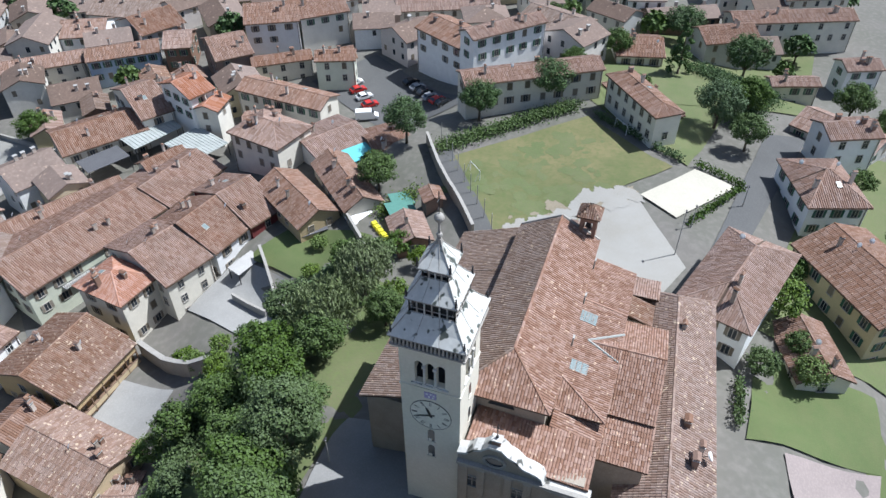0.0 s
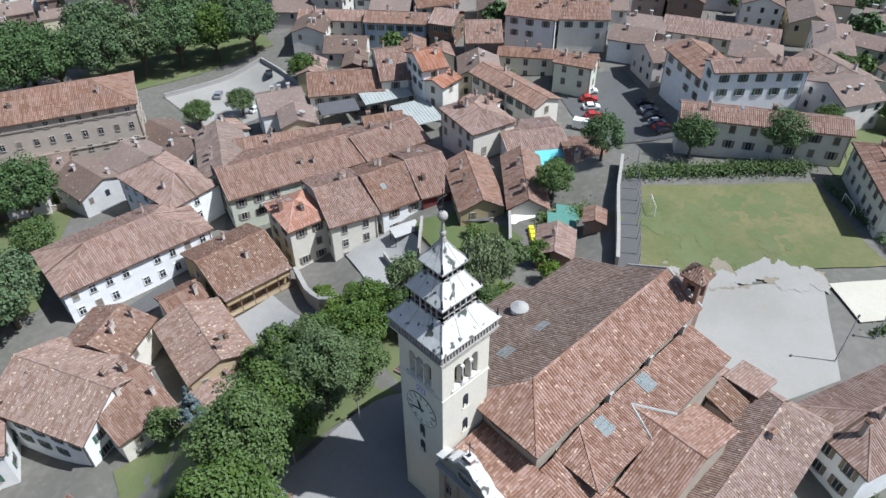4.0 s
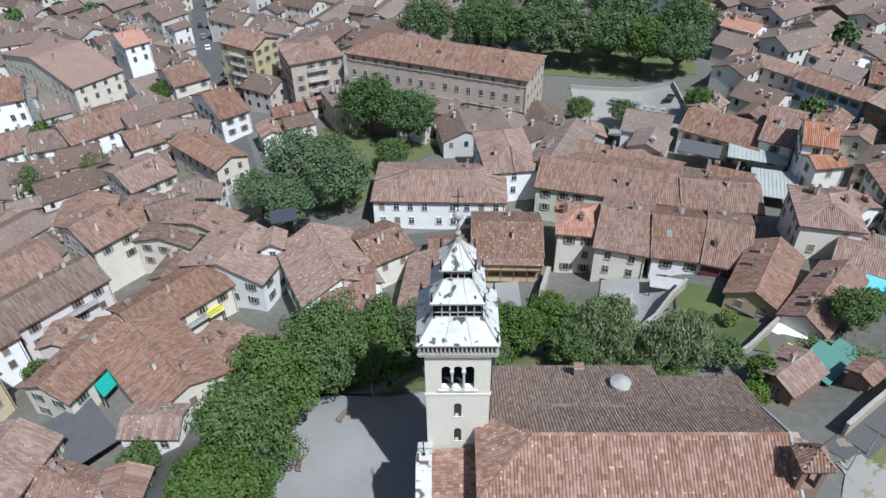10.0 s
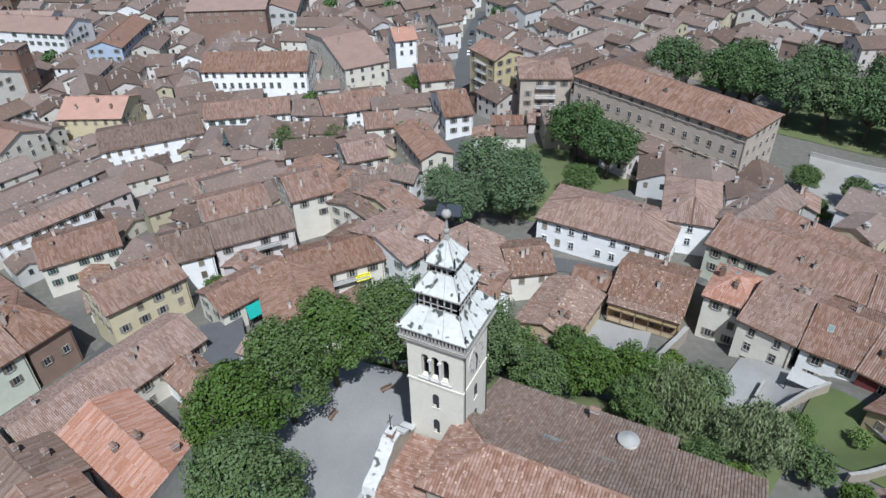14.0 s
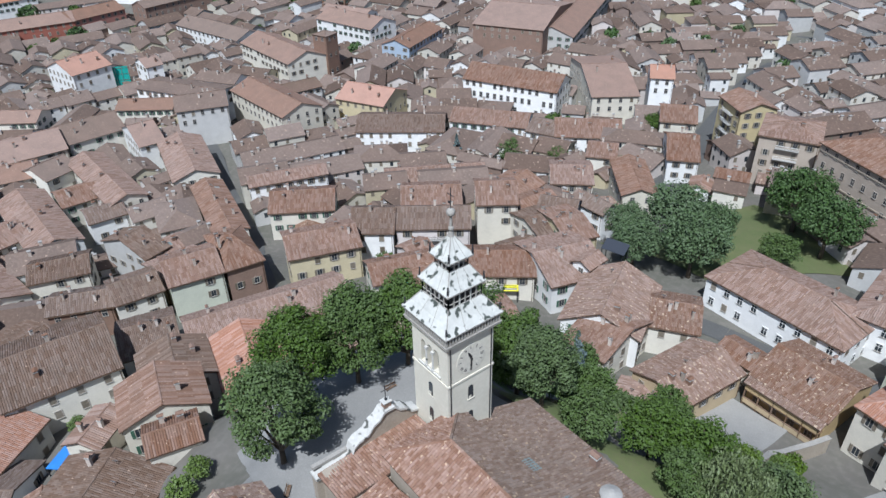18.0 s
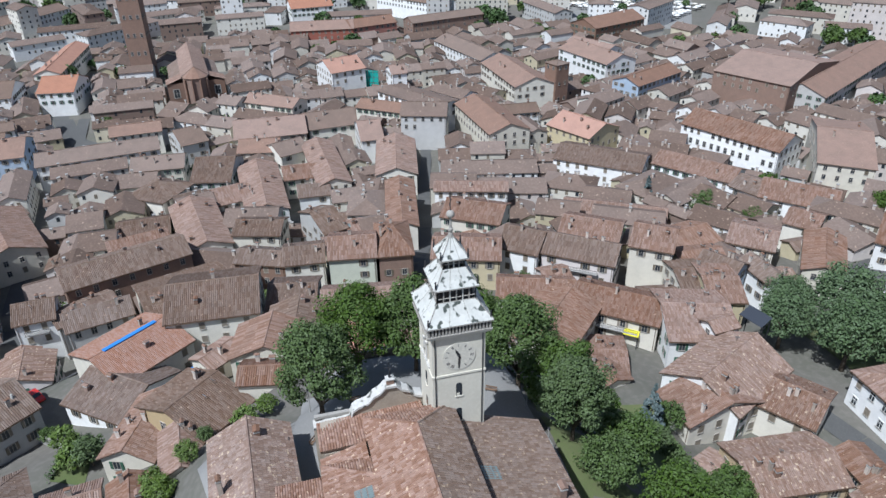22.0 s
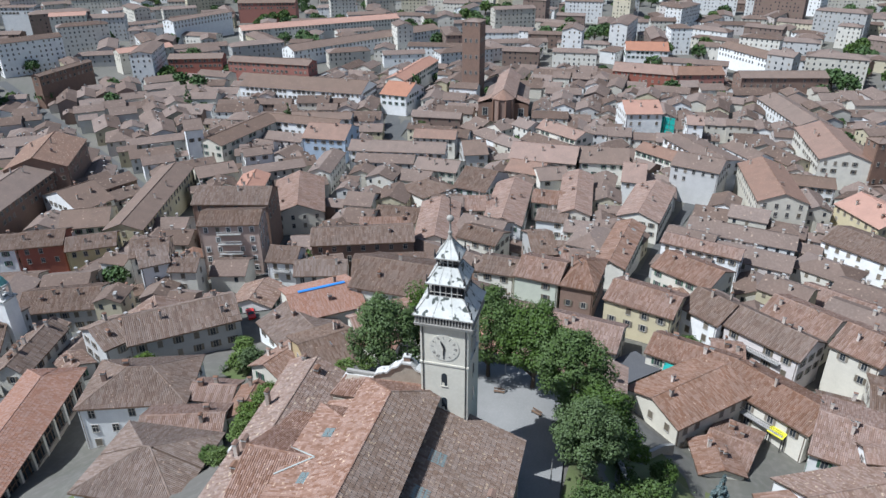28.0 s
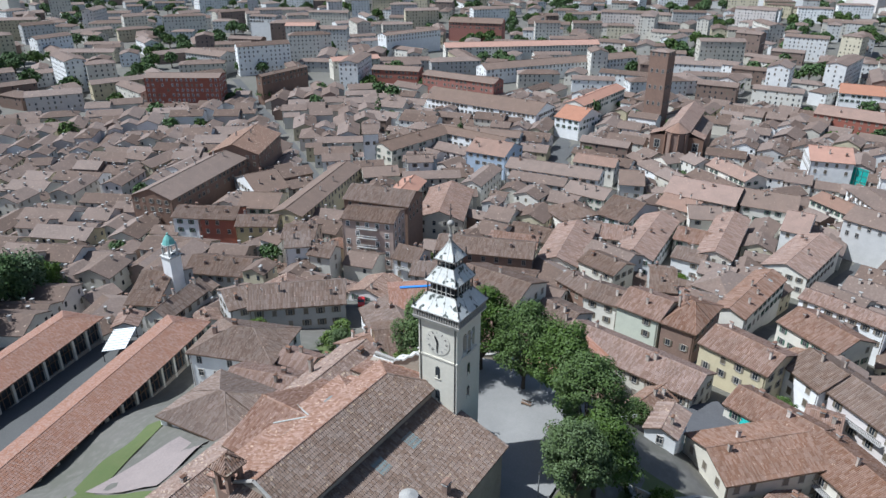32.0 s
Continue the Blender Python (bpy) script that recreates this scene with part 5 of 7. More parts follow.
# ---- houses ----
house(23.4, 65.2, 7.5, 10.0, -8, -12.0, -10.0, "cream", "orange", hip=True)
house(31.8, 63.3, 8.9, 16.6, -17, -12.0, -9.0, "cream", "red")
house(40.6, 60.4, 9.1, 15.6, -11, -11.8, -8.5, "white", "red")
house(48.9, 58.2, 7.1, 17.0, -20, -11.5, -8.3, "darkred", "red")
house(51.0, 46.3, 15.9, 8.1, 57, -9.8, -7.7, "ochre", "red")
house(57.5, 39.5, 17.0, 6.8, 47, -8.8, -6.8, "cream", "red")
house(70.4, 49.2, 12.2, 13.6, -31, -9.0, -7.5, "white", "red")
house(73.7, 38.1, 8.0, 11.7, -43, -9.2, -7.7, "grey", "red")
house(32.3, 82.5, 27.8, 16.2, -15, -13.2, -11.0, "green", "red", balcony=1)
house(24.3, 94.6, 19.4, 9.2, 65, -13.2, -11.0, "green", "brown")
house(37.9, 89.8, 22.4, 6.0, -27, -13.4, -11.8, "cream", "red")
house(52.9, 76.1, 14.8, 14.0, -9, -13.0, -11.0, "cream", "red")
house(56.6, 80.5, 8.5, 6.1, -24, -12.6, -11.0, "cream", "red")
house(73.8, 67.2, 7.4, 14.0, -60, -11.5, -8.8, "white", "red")
house(127.2, 144.3, 21.6, 14.0, -82, -15.0, -12.5, "white", "brown")
house(103.2, -8.8, 17.5, 9.0, 36, -6.5, -4.0, "cream", "red", hip=True)
house(134.3, 17.1, 14.8, 14.3, 67, -5.0, -2.5, "cream", "brown")
house(129.8, -4.4, 10.7, 12.0, -76, -6.5, -4.5, "cream", "red")
house(177.4, 3.5, 13.7, 9.9, -78, -12.0, -9.5, "white", "orange")
house(148.7, 51.2, 28.8, 8.2, -65, -10.0, -7.5, "cream", "red")
house(109.4, 67.3, 8.8, 5.5, -46, -11.0, -9.3, "green", "red")
house(42.9, -28.5, 18.9, 9.7, -19, 0.3, 2.6, "white", "red", hip=True)
house(39.1, -39.7, 10.2, 7.0, 20, -7.0, -5.2, "cream", "red")
house(55.5, -48.1, 18.3, 13.0, 35, -4.5, -2.0, "yellow", "red")
house(102.3, -48.0, 15.7, 10.0, 59, -6.5, -4.5, "grey", "red")
house(-18.3, 49.6, 8.4, 15.1, 6, -15.5, -13.0, "cream", "red")
house(-19.6, 22.8, 8.5, 5.5, 38, -17.2, -16.0, "cream", "red")
house(-72.1, -14.7, 9.7, 12.0, 78, -17.5, -15.2, "grey", "brown")
house(-64.5, 5.7, 30.1, 10.9, 80, -17.3, -14.8, "cream", "red")
house(-59.4, -45.2, 15.3, 15.0, -50, -15.8, -13.4, "cream", "neworange")
house(-32.4, -31.8, 9.7, 14.2, -46, -9.0, -6.5, "ochre", "brown")
house(-85.6, -38.1, 18.7, 16.0, -72, -21.0, -18.5, "cream", "brown")
house(-82.2, -55.9, 13.1, 6.4, -74, -22.0, -19.5, "grey", "brown")
house(-44.3, -71.2, 22.2, 12.3, -49, -16.0, -13.0, "grey", "brown")
house(-35.9, -83.2, 6.7, 11.3, -27, -16.5, -14.0, "grey", "brown")
house(-29.4, -97.2, 16.2, 5.8, 14, -19.0, -16.8, "cream", "brown")
house(-77.4, -103.4, 7.1, 11.1, -48, -22.0, -19.5, "white", "brown")
house(-78.6, -94.0, 7.1, 7.4, -76, -24.0, -22.0, "cream", "brown")
house(-150.0, 95.9, 29.9, 17.0, 50, -31.0, -28.5, "white", "brown")
house(-22.9, 55.4, 17.1, 14.0, -64, -15.0, -11.5, "white", "mottled")
house(-40.3, 60.0, 12.5, 17.0, 72, -16.0, -13.5, "white", "red")
house(-33.7, 61.0, 5.0, 4.0, -85, -13.6, -12.6, "white", "red", chimneys=0)
house(-49.6, 49.0, 17.5, 10.9, 50, -16.8, -14.5, "cream", "red", balcony=1)
house(-59.3, 34.6, 15.8, 8.9, 70, -17.0, -15.0, "cream", "red")
house(-38.3, 40.6, 7.4, 10.8, 69, -20.0, -19.0, "cream", "red")
house(-80.6, 40.4, 9.5, 12.0, 51, -17.8, -15.0, "white", "brown")
house(-72.7, 51.6, 16.6, 10.2, 52, -17.8, -15.2, "pink", "brown", balcony=1)
house(-70.7, 69.0, 9.4, 13.0, 53, -16.2, -13.6, "cream", "red")
house(-56.8, 69.6, 6.5, 12.0, 79, -18.5, -17.0, "cream", "brown")
house(-50.2, 72.5, 7.0, 14.6, 71, -17.0, -15.5, "yellow", "red")
house(-60.5, 80.7, 8.9, 8.0, 32, -20.0, -18.0, "blue", "brown")
house(-75.1, 100.5, 10.9, 13.9, 47, -23.0, -21.0, "cream", "red")
house(-57.2, 89.6, 10.3, 5.5, 1, -21.0, -19.3, "white", "brown")
house(-90.9, -70.5, 8.0, 9.0, -84, -24.0, -21.5, "white", "brown", balcony=1)
house(-50.4, -46.3, 12.6, 14.0, 52, -17.5, -15.0, "white", "brown")
house(-33.8, -39.8, 13.2, 8.0, -20, -13.0, -11.0, "cream", "red")
house(-23.5, -33.4, 8.8, 5.5, 5, -9.5, -8.0, "cream", "red")
house(-18.6, -40.2, 8.5, 5.7, 8, -12.5, -11.0, "cream", "red")
house(-6.4, 44.0, 5.2, 7.7, -70, -19.0, -18.0, "cream", "red")
house(-56.1, 13.7, 17.8, 6.0, -16, -19.0, -17.0, "white", "mottled")
house(-33.3, 37.5, 7.8, 6.9, 10, -19.5, -18.3, "cream", "red")
house(-226.0, 47.5, 34.4, 14.0, 31, -28.0, -27.0, "white", "farroof", rows=False, balcony=1)
house(-110.8, 80.6, 29.4, 12.0, 59, -31.0, -28.5, "cream", "red")
house(-116.1, -100.0, 23.2, 14.0, -76, -19.5, -16.5, "brick", "brown")

house(11.5, 93.5, 18, 11, 98, -13.4, -10.5, "white", "red", hip=True, win="white", chimneys=1, label="white rear wing of the long building")
house(-2.2, 138.3, 51, 16.5, -21.6, -9.7, -6.3, "palace", "red", hip=True, base=-25.5, win="plain", storey=3.7, chimneys=3, label="large old brick palace with four rows of windows")
house(-100.3, -92, 17, 12, -72, -19, -17.2, "aptbrick", "brown", base=-39, win="white", storey=3.1, chimneys=0, balcony=6, label="six-storey brick apartment block with pale balconies")
house(-338, -73.5, 10.5, 10.5, -5, 1.0, 2.2, "brick", "brown", hip=True, base=-41, win="arched", storey=9, chimneys=0, name="brick_tower", rows=False, over=0.3, label="tall plain brick medieval tower over the town roofs")
house(-231.5, 113, 7.5, 7.5, 20, -21, -20, "brick", "brown", hip=True, base=-42, win="plain", storey=7, chimneys=0, name="brick_tower", rows=False, over=0.25, label="short square brick tower among roofs")
house(-150.6, 151, 38, 17, 25, -28.2, -24.2, "white", "red", base=-41, win="arched", storey=4, chimneys=2, label="white palace with tall arched windows and roof dormers")
house(-222, -336, 46, 15, -57, -22, -20.3, "redbrick", "brown", base=-42, win="white", storey=3.1, chimneys=0, rows=False, label="red apartment block with white balcony bands")

house(-19.5, -62.2, 18, 13.5, -70, -12.7, -9.8, "white", "brown", hip=True, chimneys=2, label="large white house with a low hipped brown roof")
house(-0.3, -46.3, 15.6, 14.5, 95, -10.2, -7.4, "white", "brown", hip=True, win="white", chimneys=0, label="white pavilion with a wide hipped tile roof")
house(-10.9, -47.8, 13, 9, -72, -12.2, -10.4, "white", "red", chimneys=2, label="low white house between two hipped roofs")
house(-46.2, 33.2, 19, 12.5, -45, -16.2, -14.0, "cream", "red", chimneys=2, label="cream gabled house with green shutters below the square")
house(-40.8, 148.6, 14.5, 16, 24, -12.3, -10.4, "palace", "red", hip=True, base=-31, storey=3.0, chimneys=1, balcony=5, label="beige brick apartment block with rows of balconies")
house(-60.5, 159.5, 13, 11, -30, -13.5, -11.5, "yellow", "red", base=-33, storey=3.0, chimneys=1, balcony=5, label="pale yellow apartment block with a dark red roof")
# roofs of the old town, block by block
house(-91.9, 0.5, 10.9, 12.7, 81, -19.2, -16.8, "green", "red")
house(-92.5, 10.6, 7.9, 16.6, 83, -19.3, -16.1, "brick", "red", hip=True)
house(-95.3, -11.0, 9.3, 10.2, 86, -21.5, -19.6, "cream", "brown")
house(-102.0, -20.5, 12.7, 8.2, 67, -24.6, -23.0, "brick", "brown")
house(-69.4, -30.1, 17.2, 17.1, 87, -13.1, -9.9, "cream", "brown")
house(-130.4, -37.7, 29.8, 12.4, 11, -27.7, -25.4, "cream", "red")
house(-166.0, -51.6, 14.0, 15.5, 56, -31.3, -28.4, "cream", "brown", hip=True)
house(-138.5, -53.6, 14.0, 11.8, -88, -30.3, -28.0, "cream", "brown")
house(-178.2, -33.9, 12.7, 22.0, 78, -31.2, -27.0, "grey", "brown")
house(-190.9, -53.9, 17.3, 13.1, 87, -31.6, -29.1, "cream", "brown", rows=False)
house(-216.4, -45.8, 9.7, 17.8, -69, -32.2, -28.8, "grey", "brown", rows=False)
house(-213.5, -14.5, 26.6, 20.6, 89, -30.9, -27.0, "cream", "red", rows=False)
house(-196.8, -18.9, 14.4, 13.5, 79, -31.6, -29.0, "cream", "red", rows=False)
house(-157.0, -19.8, 36.3, 12.5, 3, -30.4, -28.0, "white", "red")
house(-171.2, 2.1, 37.9, 10.6, 3, -30.3, -28.3, "cream", "red")
house(-190.8, -9.7, 11.1, 13.7, -68, -31.1, -28.5, "cream", "brown", rows=False)
house(-168.8, -6.9, 11.2, 12.1, -89, -31.7, -29.4, "cream", "red")
house(-152.9, -3.8, 9.8, 9.8, 88, -31.7, -29.9, "white", "brown")
house(-123.8, 18.9, 29.7, 8.1, -10, -25.5, -23.9, "cream", "red")
house(-115.9, 3.1, 6.8, 6.8, -83, -26.8, -25.5, "cream", "red")
house(-119.6, -4.1, 6.7, 16.1, -70, -25.7, -22.6, "grey", "brown")
house(-120.7, -21.0, 12.6, 10.1, 74, -25.8, -23.9, "cream", "brown")
house(-154.3, -29.6, 10.4, 12.8, -75, -30.4, -27.9, "cream", "red")
house(-169.1, 26.6, 31.4, 13.3, -11, -30.3, -27.8, "cream", "red")
house(-197.1, 21.6, 8.1, 20.7, 89, -30.2, -26.3, "white", "red", rows=False)
house(-217.2, 8.8, 19.2, 19.0, -85, -31.3, -27.7, "cream", "brown", rows=False)
house(-129.7, 41.9, 21.8, 7.2, 73, -26.1, -24.7, "white", "red")
house(-113.2, 38.4, 16.6, 13.3, 57, -25.7, -23.1, "cream", "red")
house(-78.9, 25.4, 15.2, 11.7, 71, -16.4, -14.2, "yellow", "red")
house(-84.9, 60.1, 14.4, 13.5, 54, -20.1, -17.5, "cream", "red")
house(-83.2, 86.2, 13.7, 11.9, -79, -25.7, -23.5, "white", "red")
house(-69.5, 80.7, 11.4, 10.3, 86, -23.2, -21.2, "cream", "red")
house(-134.8, 124.3, 27.2, 13.6, 36, -32.1, -29.5, "white", "red")
house(-101.6, 137.0, 20.9, 15.5, 45, -28.8, -25.8, "white", "red")
house(-113.2, 129.9, 9.5, 12.3, 23, -30.2, -27.9, "white", "brown")
house(-176.9, 101.0, 20.2, 18.2, 26, -29.8, -26.3, "yellow", "orange", rows=False)
house(-128.5, 174.8, 16.5, 45.5, 53, -26.4, -22.0, "cream", "red", rows=False)
house(-209.4, 210.7, 33.5, 52.9, 29, -24.8, -20.4, "brick", "red", rows=False)
house(-210.2, 247.9, 100.3, 20.2, -60, -29.2, -25.3, "grey", "red", rows=False)
house(-266.2, 149.4, 36.3, 18.7, 15, -28.5, -24.9, "white", "red", rows=False)
house(-203.4, 45.4, 17.4, 15.5, 71, -26.3, -23.4, "grey", "farroof", rows=False)
house(-274.1, 21.6, 16.6, 19.8, -75, -25.9, -22.1, "white", "orange", rows=False)
house(-262.7, 46.0, 6.8, 12.5, -87, -27.0, -24.6, "white", "red", rows=False)
house(-193.2, 69.3, 37.3, 16.1, 4, -28.0, -24.9, "cream", "red", rows=False)
house(-248.3, 100.1, 42.1, 18.8, 3, -28.8, -25.2, "cream", "red", rows=False)
house(-312.3, 96.4, 49.7, 16.3, 14, -32.7, -29.6, "white", "brown", rows=False)
house(-375.7, 24.1, 36.5, 18.0, 84, -29.7, -26.3, "redbrick", "red", rows=False)
house(-377.0, 52.5, 29.3, 16.5, -75, -29.6, -26.5, "redbrick", "red", rows=False)
house(-225.8, 33.0, 20.6, 11.1, 53, -31.0, -28.9, "cream", "red", rows=False)
house(-248.7, -10.8, 24.7, 11.9, 54, -31.7, -29.4, "cream", "red", rows=False)
house(-106.0, -53.6, 28.7, 12.0, -70, -22.8, -20.5, "brick", "brown")
house(-91.6, -61.4, 13.3, 7.5, -60, -25.7, -24.3, "grey", "brown")
house(-108.7, -188.6, 56.2, 17.2, 16, -25.9, -22.6, "brick", "brown", rows=False)
house(-145.2, -199.3, 32.3, 21.5, 28, -24.1, -20.0, "brick", "mottled", rows=False)
house(-82.8, -159.6, 9.4, 11.1, -66, -27.3, -25.2, "white", "brown")
house(-87.6, -149.1, 12.1, 12.0, -62, -26.9, -24.7, "redbrick", "brown")
house(-91.0, -135.1, 13.5, 10.3, -58, -27.9, -25.9, "yellow", "brown")
house(-87.8, -111.9, 10.2, 12.2, -61, -25.3, -23.0, "cream", "brown")
house(-83.2, -98.0, 7.7, 5.9, -47, -25.5, -24.4, "cream", "brown")
house(-129.2, -141.8, 56.5, 12.0, 17, -29.1, -26.9, "yellow", "brown", rows=False)
house(-123.8, -168.8, 13.1, 23.9, -21, -30.3, -25.9, "white", "brown", rows=False)
house(-109.7, -152.5, 14.5, 16.2, -62, -30.1, -27.0, "cream", "brown", rows=False)
house(-63.0, -121.4, 18.9, 13.2, -66, -29.6, -27.1, "grey", "brown")
house(-38.6, -108.8, 20.0, 7.0, 12, -26.4, -25.0, "cream", "brown")
house(-40.9, -121.6, 8.5, 22.4, -63, -26.8, -22.6, "grey", "brown")
house(-149.1, -114.6, 22.5, 10.0, 17, -30.1, -28.2, "cream", "orange", rows=False)
house(-144.9, -92.9, 31.8, 16.7, 24, -30.3, -27.1, "cream", "red")
house(-189.9, -163.9, 7.0, 13.8, -52, -23.1, -20.5, "white", "farroof", rows=False)
house(-175.9, -126.1, 10.5, 8.9, -53, -27.0, -25.3, "white", "farroof", rows=False)
house(-243.8, -132.3, 37.7, 9.7, -78, -31.8, -30.0, "white", "brown", rows=False)
house(-214.2, -110.4, 19.2, 20.2, -87, -29.4, -25.6, "blue", "red", rows=False)
house(-163.0, -138.0, 14.7, 12.4, -46, -31.3, -28.9, "cream", "brown", rows=False)
house(-298.9, -160.8, 73.6, 24.1, 89, -31.2, -26.8, "white", "brown", rows=False)
house(-298.5, -104.5, 15.5, 23.3, 83, -30.8, -26.4, "white", "orange", rows=False)
house(-347.3, -113.4, 57.6, 12.3, -4, -30.4, -28.1, "cream", "orange", rows=False)
house(-494.8, -239.2, 134.5, 15.7, -49, -30.4, -27.5, "cream", "orange", rows=False)
house(-442.4, -180.2, 132.6, 16.6, -34, -31.0, -27.9, "white", "brown", rows=False)
house(-352.5, -209.5, 47.5, 20.7, -81, -33.3, -29.4, "redbrick", "brown", rows=False)
house(-273.4, -303.3, 41.4, 5.1, -1, -24.0, -23.0, "brick", "brown", rows=False)
house(-312.4, -420.8, 37.8, 15.2, -86, -28.8, -25.9, "grey", "brown", rows=False)
house(-567.1, -325.8, 53.3, 19.5, -72, -25.1, -21.4, "redbrick", "brown", rows=False)
house(116.5, 37.8, 17.2, 10.2, 60, -3.7, -1.8, "white", "red")
house(112.6, 24.9, 19.6, 5.8, -41, 1.3, 2.4, "white", "red")
house(95.5, 14.2, 29.7, 6.4, -57, -0.0, 1.2, "cream", "red")
house(92.3, -9.3, 18.2, 5.4, 38, 0.4, 1.4, "cream", "red", hip=True)
house(164.1, -40.1, 32.6, 7.9, -67, -7.7, -6.2, "cream", "red")
house(146.8, -24.0, 14.1, 10.3, -61, -7.7, -5.7, "grey", "red")
house(126.6, -40.1, 10.5, 4.3, -71, -8.6, -7.8, "cream", "red")
house(143.4, -55.7, 8.6, 6.2, -66, -9.7, -8.5, "white", "red")
house(92.9, -46.3, 9.5, 6.9, -66, -0.8, 0.5, "white", "red")
house(76.9, -42.1, 9.7, 13.8, -71, -3.3, -0.7, "white", "red", hip=True)
house(85.6, 138.7, 18.7, 7.7, -48, -12.9, -11.4, "cream", "red")
house(96.4, 122.3, 17.5, 7.9, -50, -12.0, -10.5, "blue", "red")
house(107.5, 144.0, 11.7, 12.4, -63, -13.4, -11.0, "white", "red")
house(119.0, 90.3, 13.5, 13.5, -61, -6.4, -3.8, "white", "red")
house(127.0, 80.6, 13.0, 12.0, -47, -6.6, -4.3, "cream", "red")
house(102.8, 94.6, 9.0, 14.7, -42, -9.5, -6.7, "brick", "red")
house(104.9, 80.4, 14.5, 5.3, -53, -11.6, -10.6, "cream", "red")
house(104.9, 64.8, 9.3, 5.7, -68, -8.5, -7.4, "green", "red")
house(112.8, 125.6, 12.3, 14.3, -26, -11.1, -8.4, "grey", "red")
house(105.1, 110.7, 6.6, 11.0, -63, -10.9, -8.8, "brick", "red")
house(74.9, 85.9, 5.9, 10.8, -20, -5.6, -3.6, "white", "orange")
house(74.2, 79.9, 6.2, 5.6, 8, -8.3, -7.3, "cream", "orange")
house(85.2, 67.4, 22.2, 7.2, 84, -9.1, -7.8, "cream", "red")
house(65.3, 59.6, 12.4, 9.9, 78, -5.9, -4.0, "cream", "red", hip=True)
house(62.8, 102.6, 17.5, 12.6, -33, -13.1, -10.8, "cream", "red")
house(74.3, 99.0, 6.8, 18.3, -31, -10.8, -7.3, "cream", "red")
house(75.9, 193.8, 21.2, 9.9, -61, -13.7, -11.8, "white", "orange", hip=True, rows=False)
house(88.8, 167.7, 10.4, 8.8, -45, -13.4, -11.7, "white", "orange", rows=False)
house(113.4, 190.5, 17.2, 11.1, -58, -14.4, -12.3, "cream", "red", rows=False)
house(-105.6, 179.1, 7.8, 13.4, 41, -20.3, -17.8, "white", "orange", rows=False)
house(-82.0, 157.4, 10.8, 14.8, 38, -23.1, -20.3, "cream", "red")
house(-64.9, 135.5, 8.3, 19.0, 40, -22.1, -18.5, "white", "red")
house(-83.8, 124.0, 8.4, 11.4, 37, -26.4, -24.3, "cream", "red")
house(-60.9, 109.5, 20.0, 8.8, -41, -21.9, -20.2, "cream", "red")
house(10.1, 66.5, 12.9, 13.9, -2, -16.4, -13.8, "ochre", "mottled", balcony=1)
house(-3.6, 52.3, 14.6, 10.4, 84, -16.6, -14.7, "ochre", "mottled")
house(-2.8, 82.7, 26.9, 14.5, -2, -14.8, -12.1, "white", "red", hip=True, win="white", storey=3.4, chimneys=1, label="long white two-storey building with grey window surrounds")
house(-14.2, 62.9, 8.4, 10.8, 34, -15.6, -13.6, "cream", "mottled")
house(-463.0, 223.5, 90.1, 25.2, -62, -26.7, -22.3, "palace", "red", rows=False)
house(-338.2, 191.6, 42.2, 20.5, -69, -29.9, -26.0, "brick", "red", rows=False)
house(-283.5, 156.0, 27.6, 11.9, 23, -28.7, -26.5, "white", "red", rows=False)
house(-225.8, 155.3, 32.8, 13.9, -64, -28.9, -26.3, "blue", "red", rows=False)
house(-451.3, 23.7, 28.1, 20.9, -84, -30.9, -26.9, "white", "orange", rows=False)
# more of the town in the middle distance
house(-423.7, -427.2, 26.6, 13.0, -57, -20.0, -18.0, "cream", "orange", rows=False, chimneys=0)
house(-442.2, -491.2, 27.8, 13.0, -72, -18.0, -17.0, "white", "farroof", rows=False, chimneys=0)
house(-466.4, -336.9, 60.2, 13.0, -18, -24.0, -22.5, "white", "brown", rows=False, chimneys=0)
house(-333.2, -200.7, 54.2, 13.0, -90, -27.0, -25.0, "redbrick", "brown", rows=False, chimneys=0)
house(-226.2, -129.5, 38.3, 9.0, 87, -29.0, -27.0, "white", "brown", rows=False, chimneys=2)
house(-353.2, -307.9, 36.0, 13.0, -35, -28.0, -26.0, "cream", "orange", rows=False, chimneys=0)
house(-338.5, -256.9, 33.9, 13.0, -71, -28.0, -26.0, "redbrick", "brown", rows=False, chimneys=0)
house(-183.1, -130.2, 13.0, 9.7, -61, -28.0, -27.5, "white", "farroof", rows=False, chimneys=2)
house(-205.4, -151.0, 41.0, 13.9, -9, -29.0, -26.5, "cream", "brown", rows=False, chimneys=2)
house(-440.0, 93.1, 54.7, 13.0, 35, -29.0, -26.0, "white", "brown", rows=False, chimneys=0)
house(-376.0, 99.2, 49.1, 13.0, -76, -29.0, -26.5, "brick", "brown", rows=False, chimneys=0)
house(-206.2, 82.1, 21.4, 11.0, 87, -31.0, -29.0, "white", "brown", rows=False, chimneys=2)
house(-203.8, -75.2, 40.1, 13.0, -82, -30.0, -27.5, "white", "brown", rows=False, chimneys=2)
house(-226.2, -65.2, 18.4, 9.0, -85, -31.0, -28.5, "cream", "red", rows=False, chimneys=2)
house(-124.4, -53.3, 15.1, 9.0, -74, -28.0, -25.5, "cream", "red")
house(-103.4, 0.7, 11.9, 13.2, -88, -26.0, -23.5, "yellow", "red")


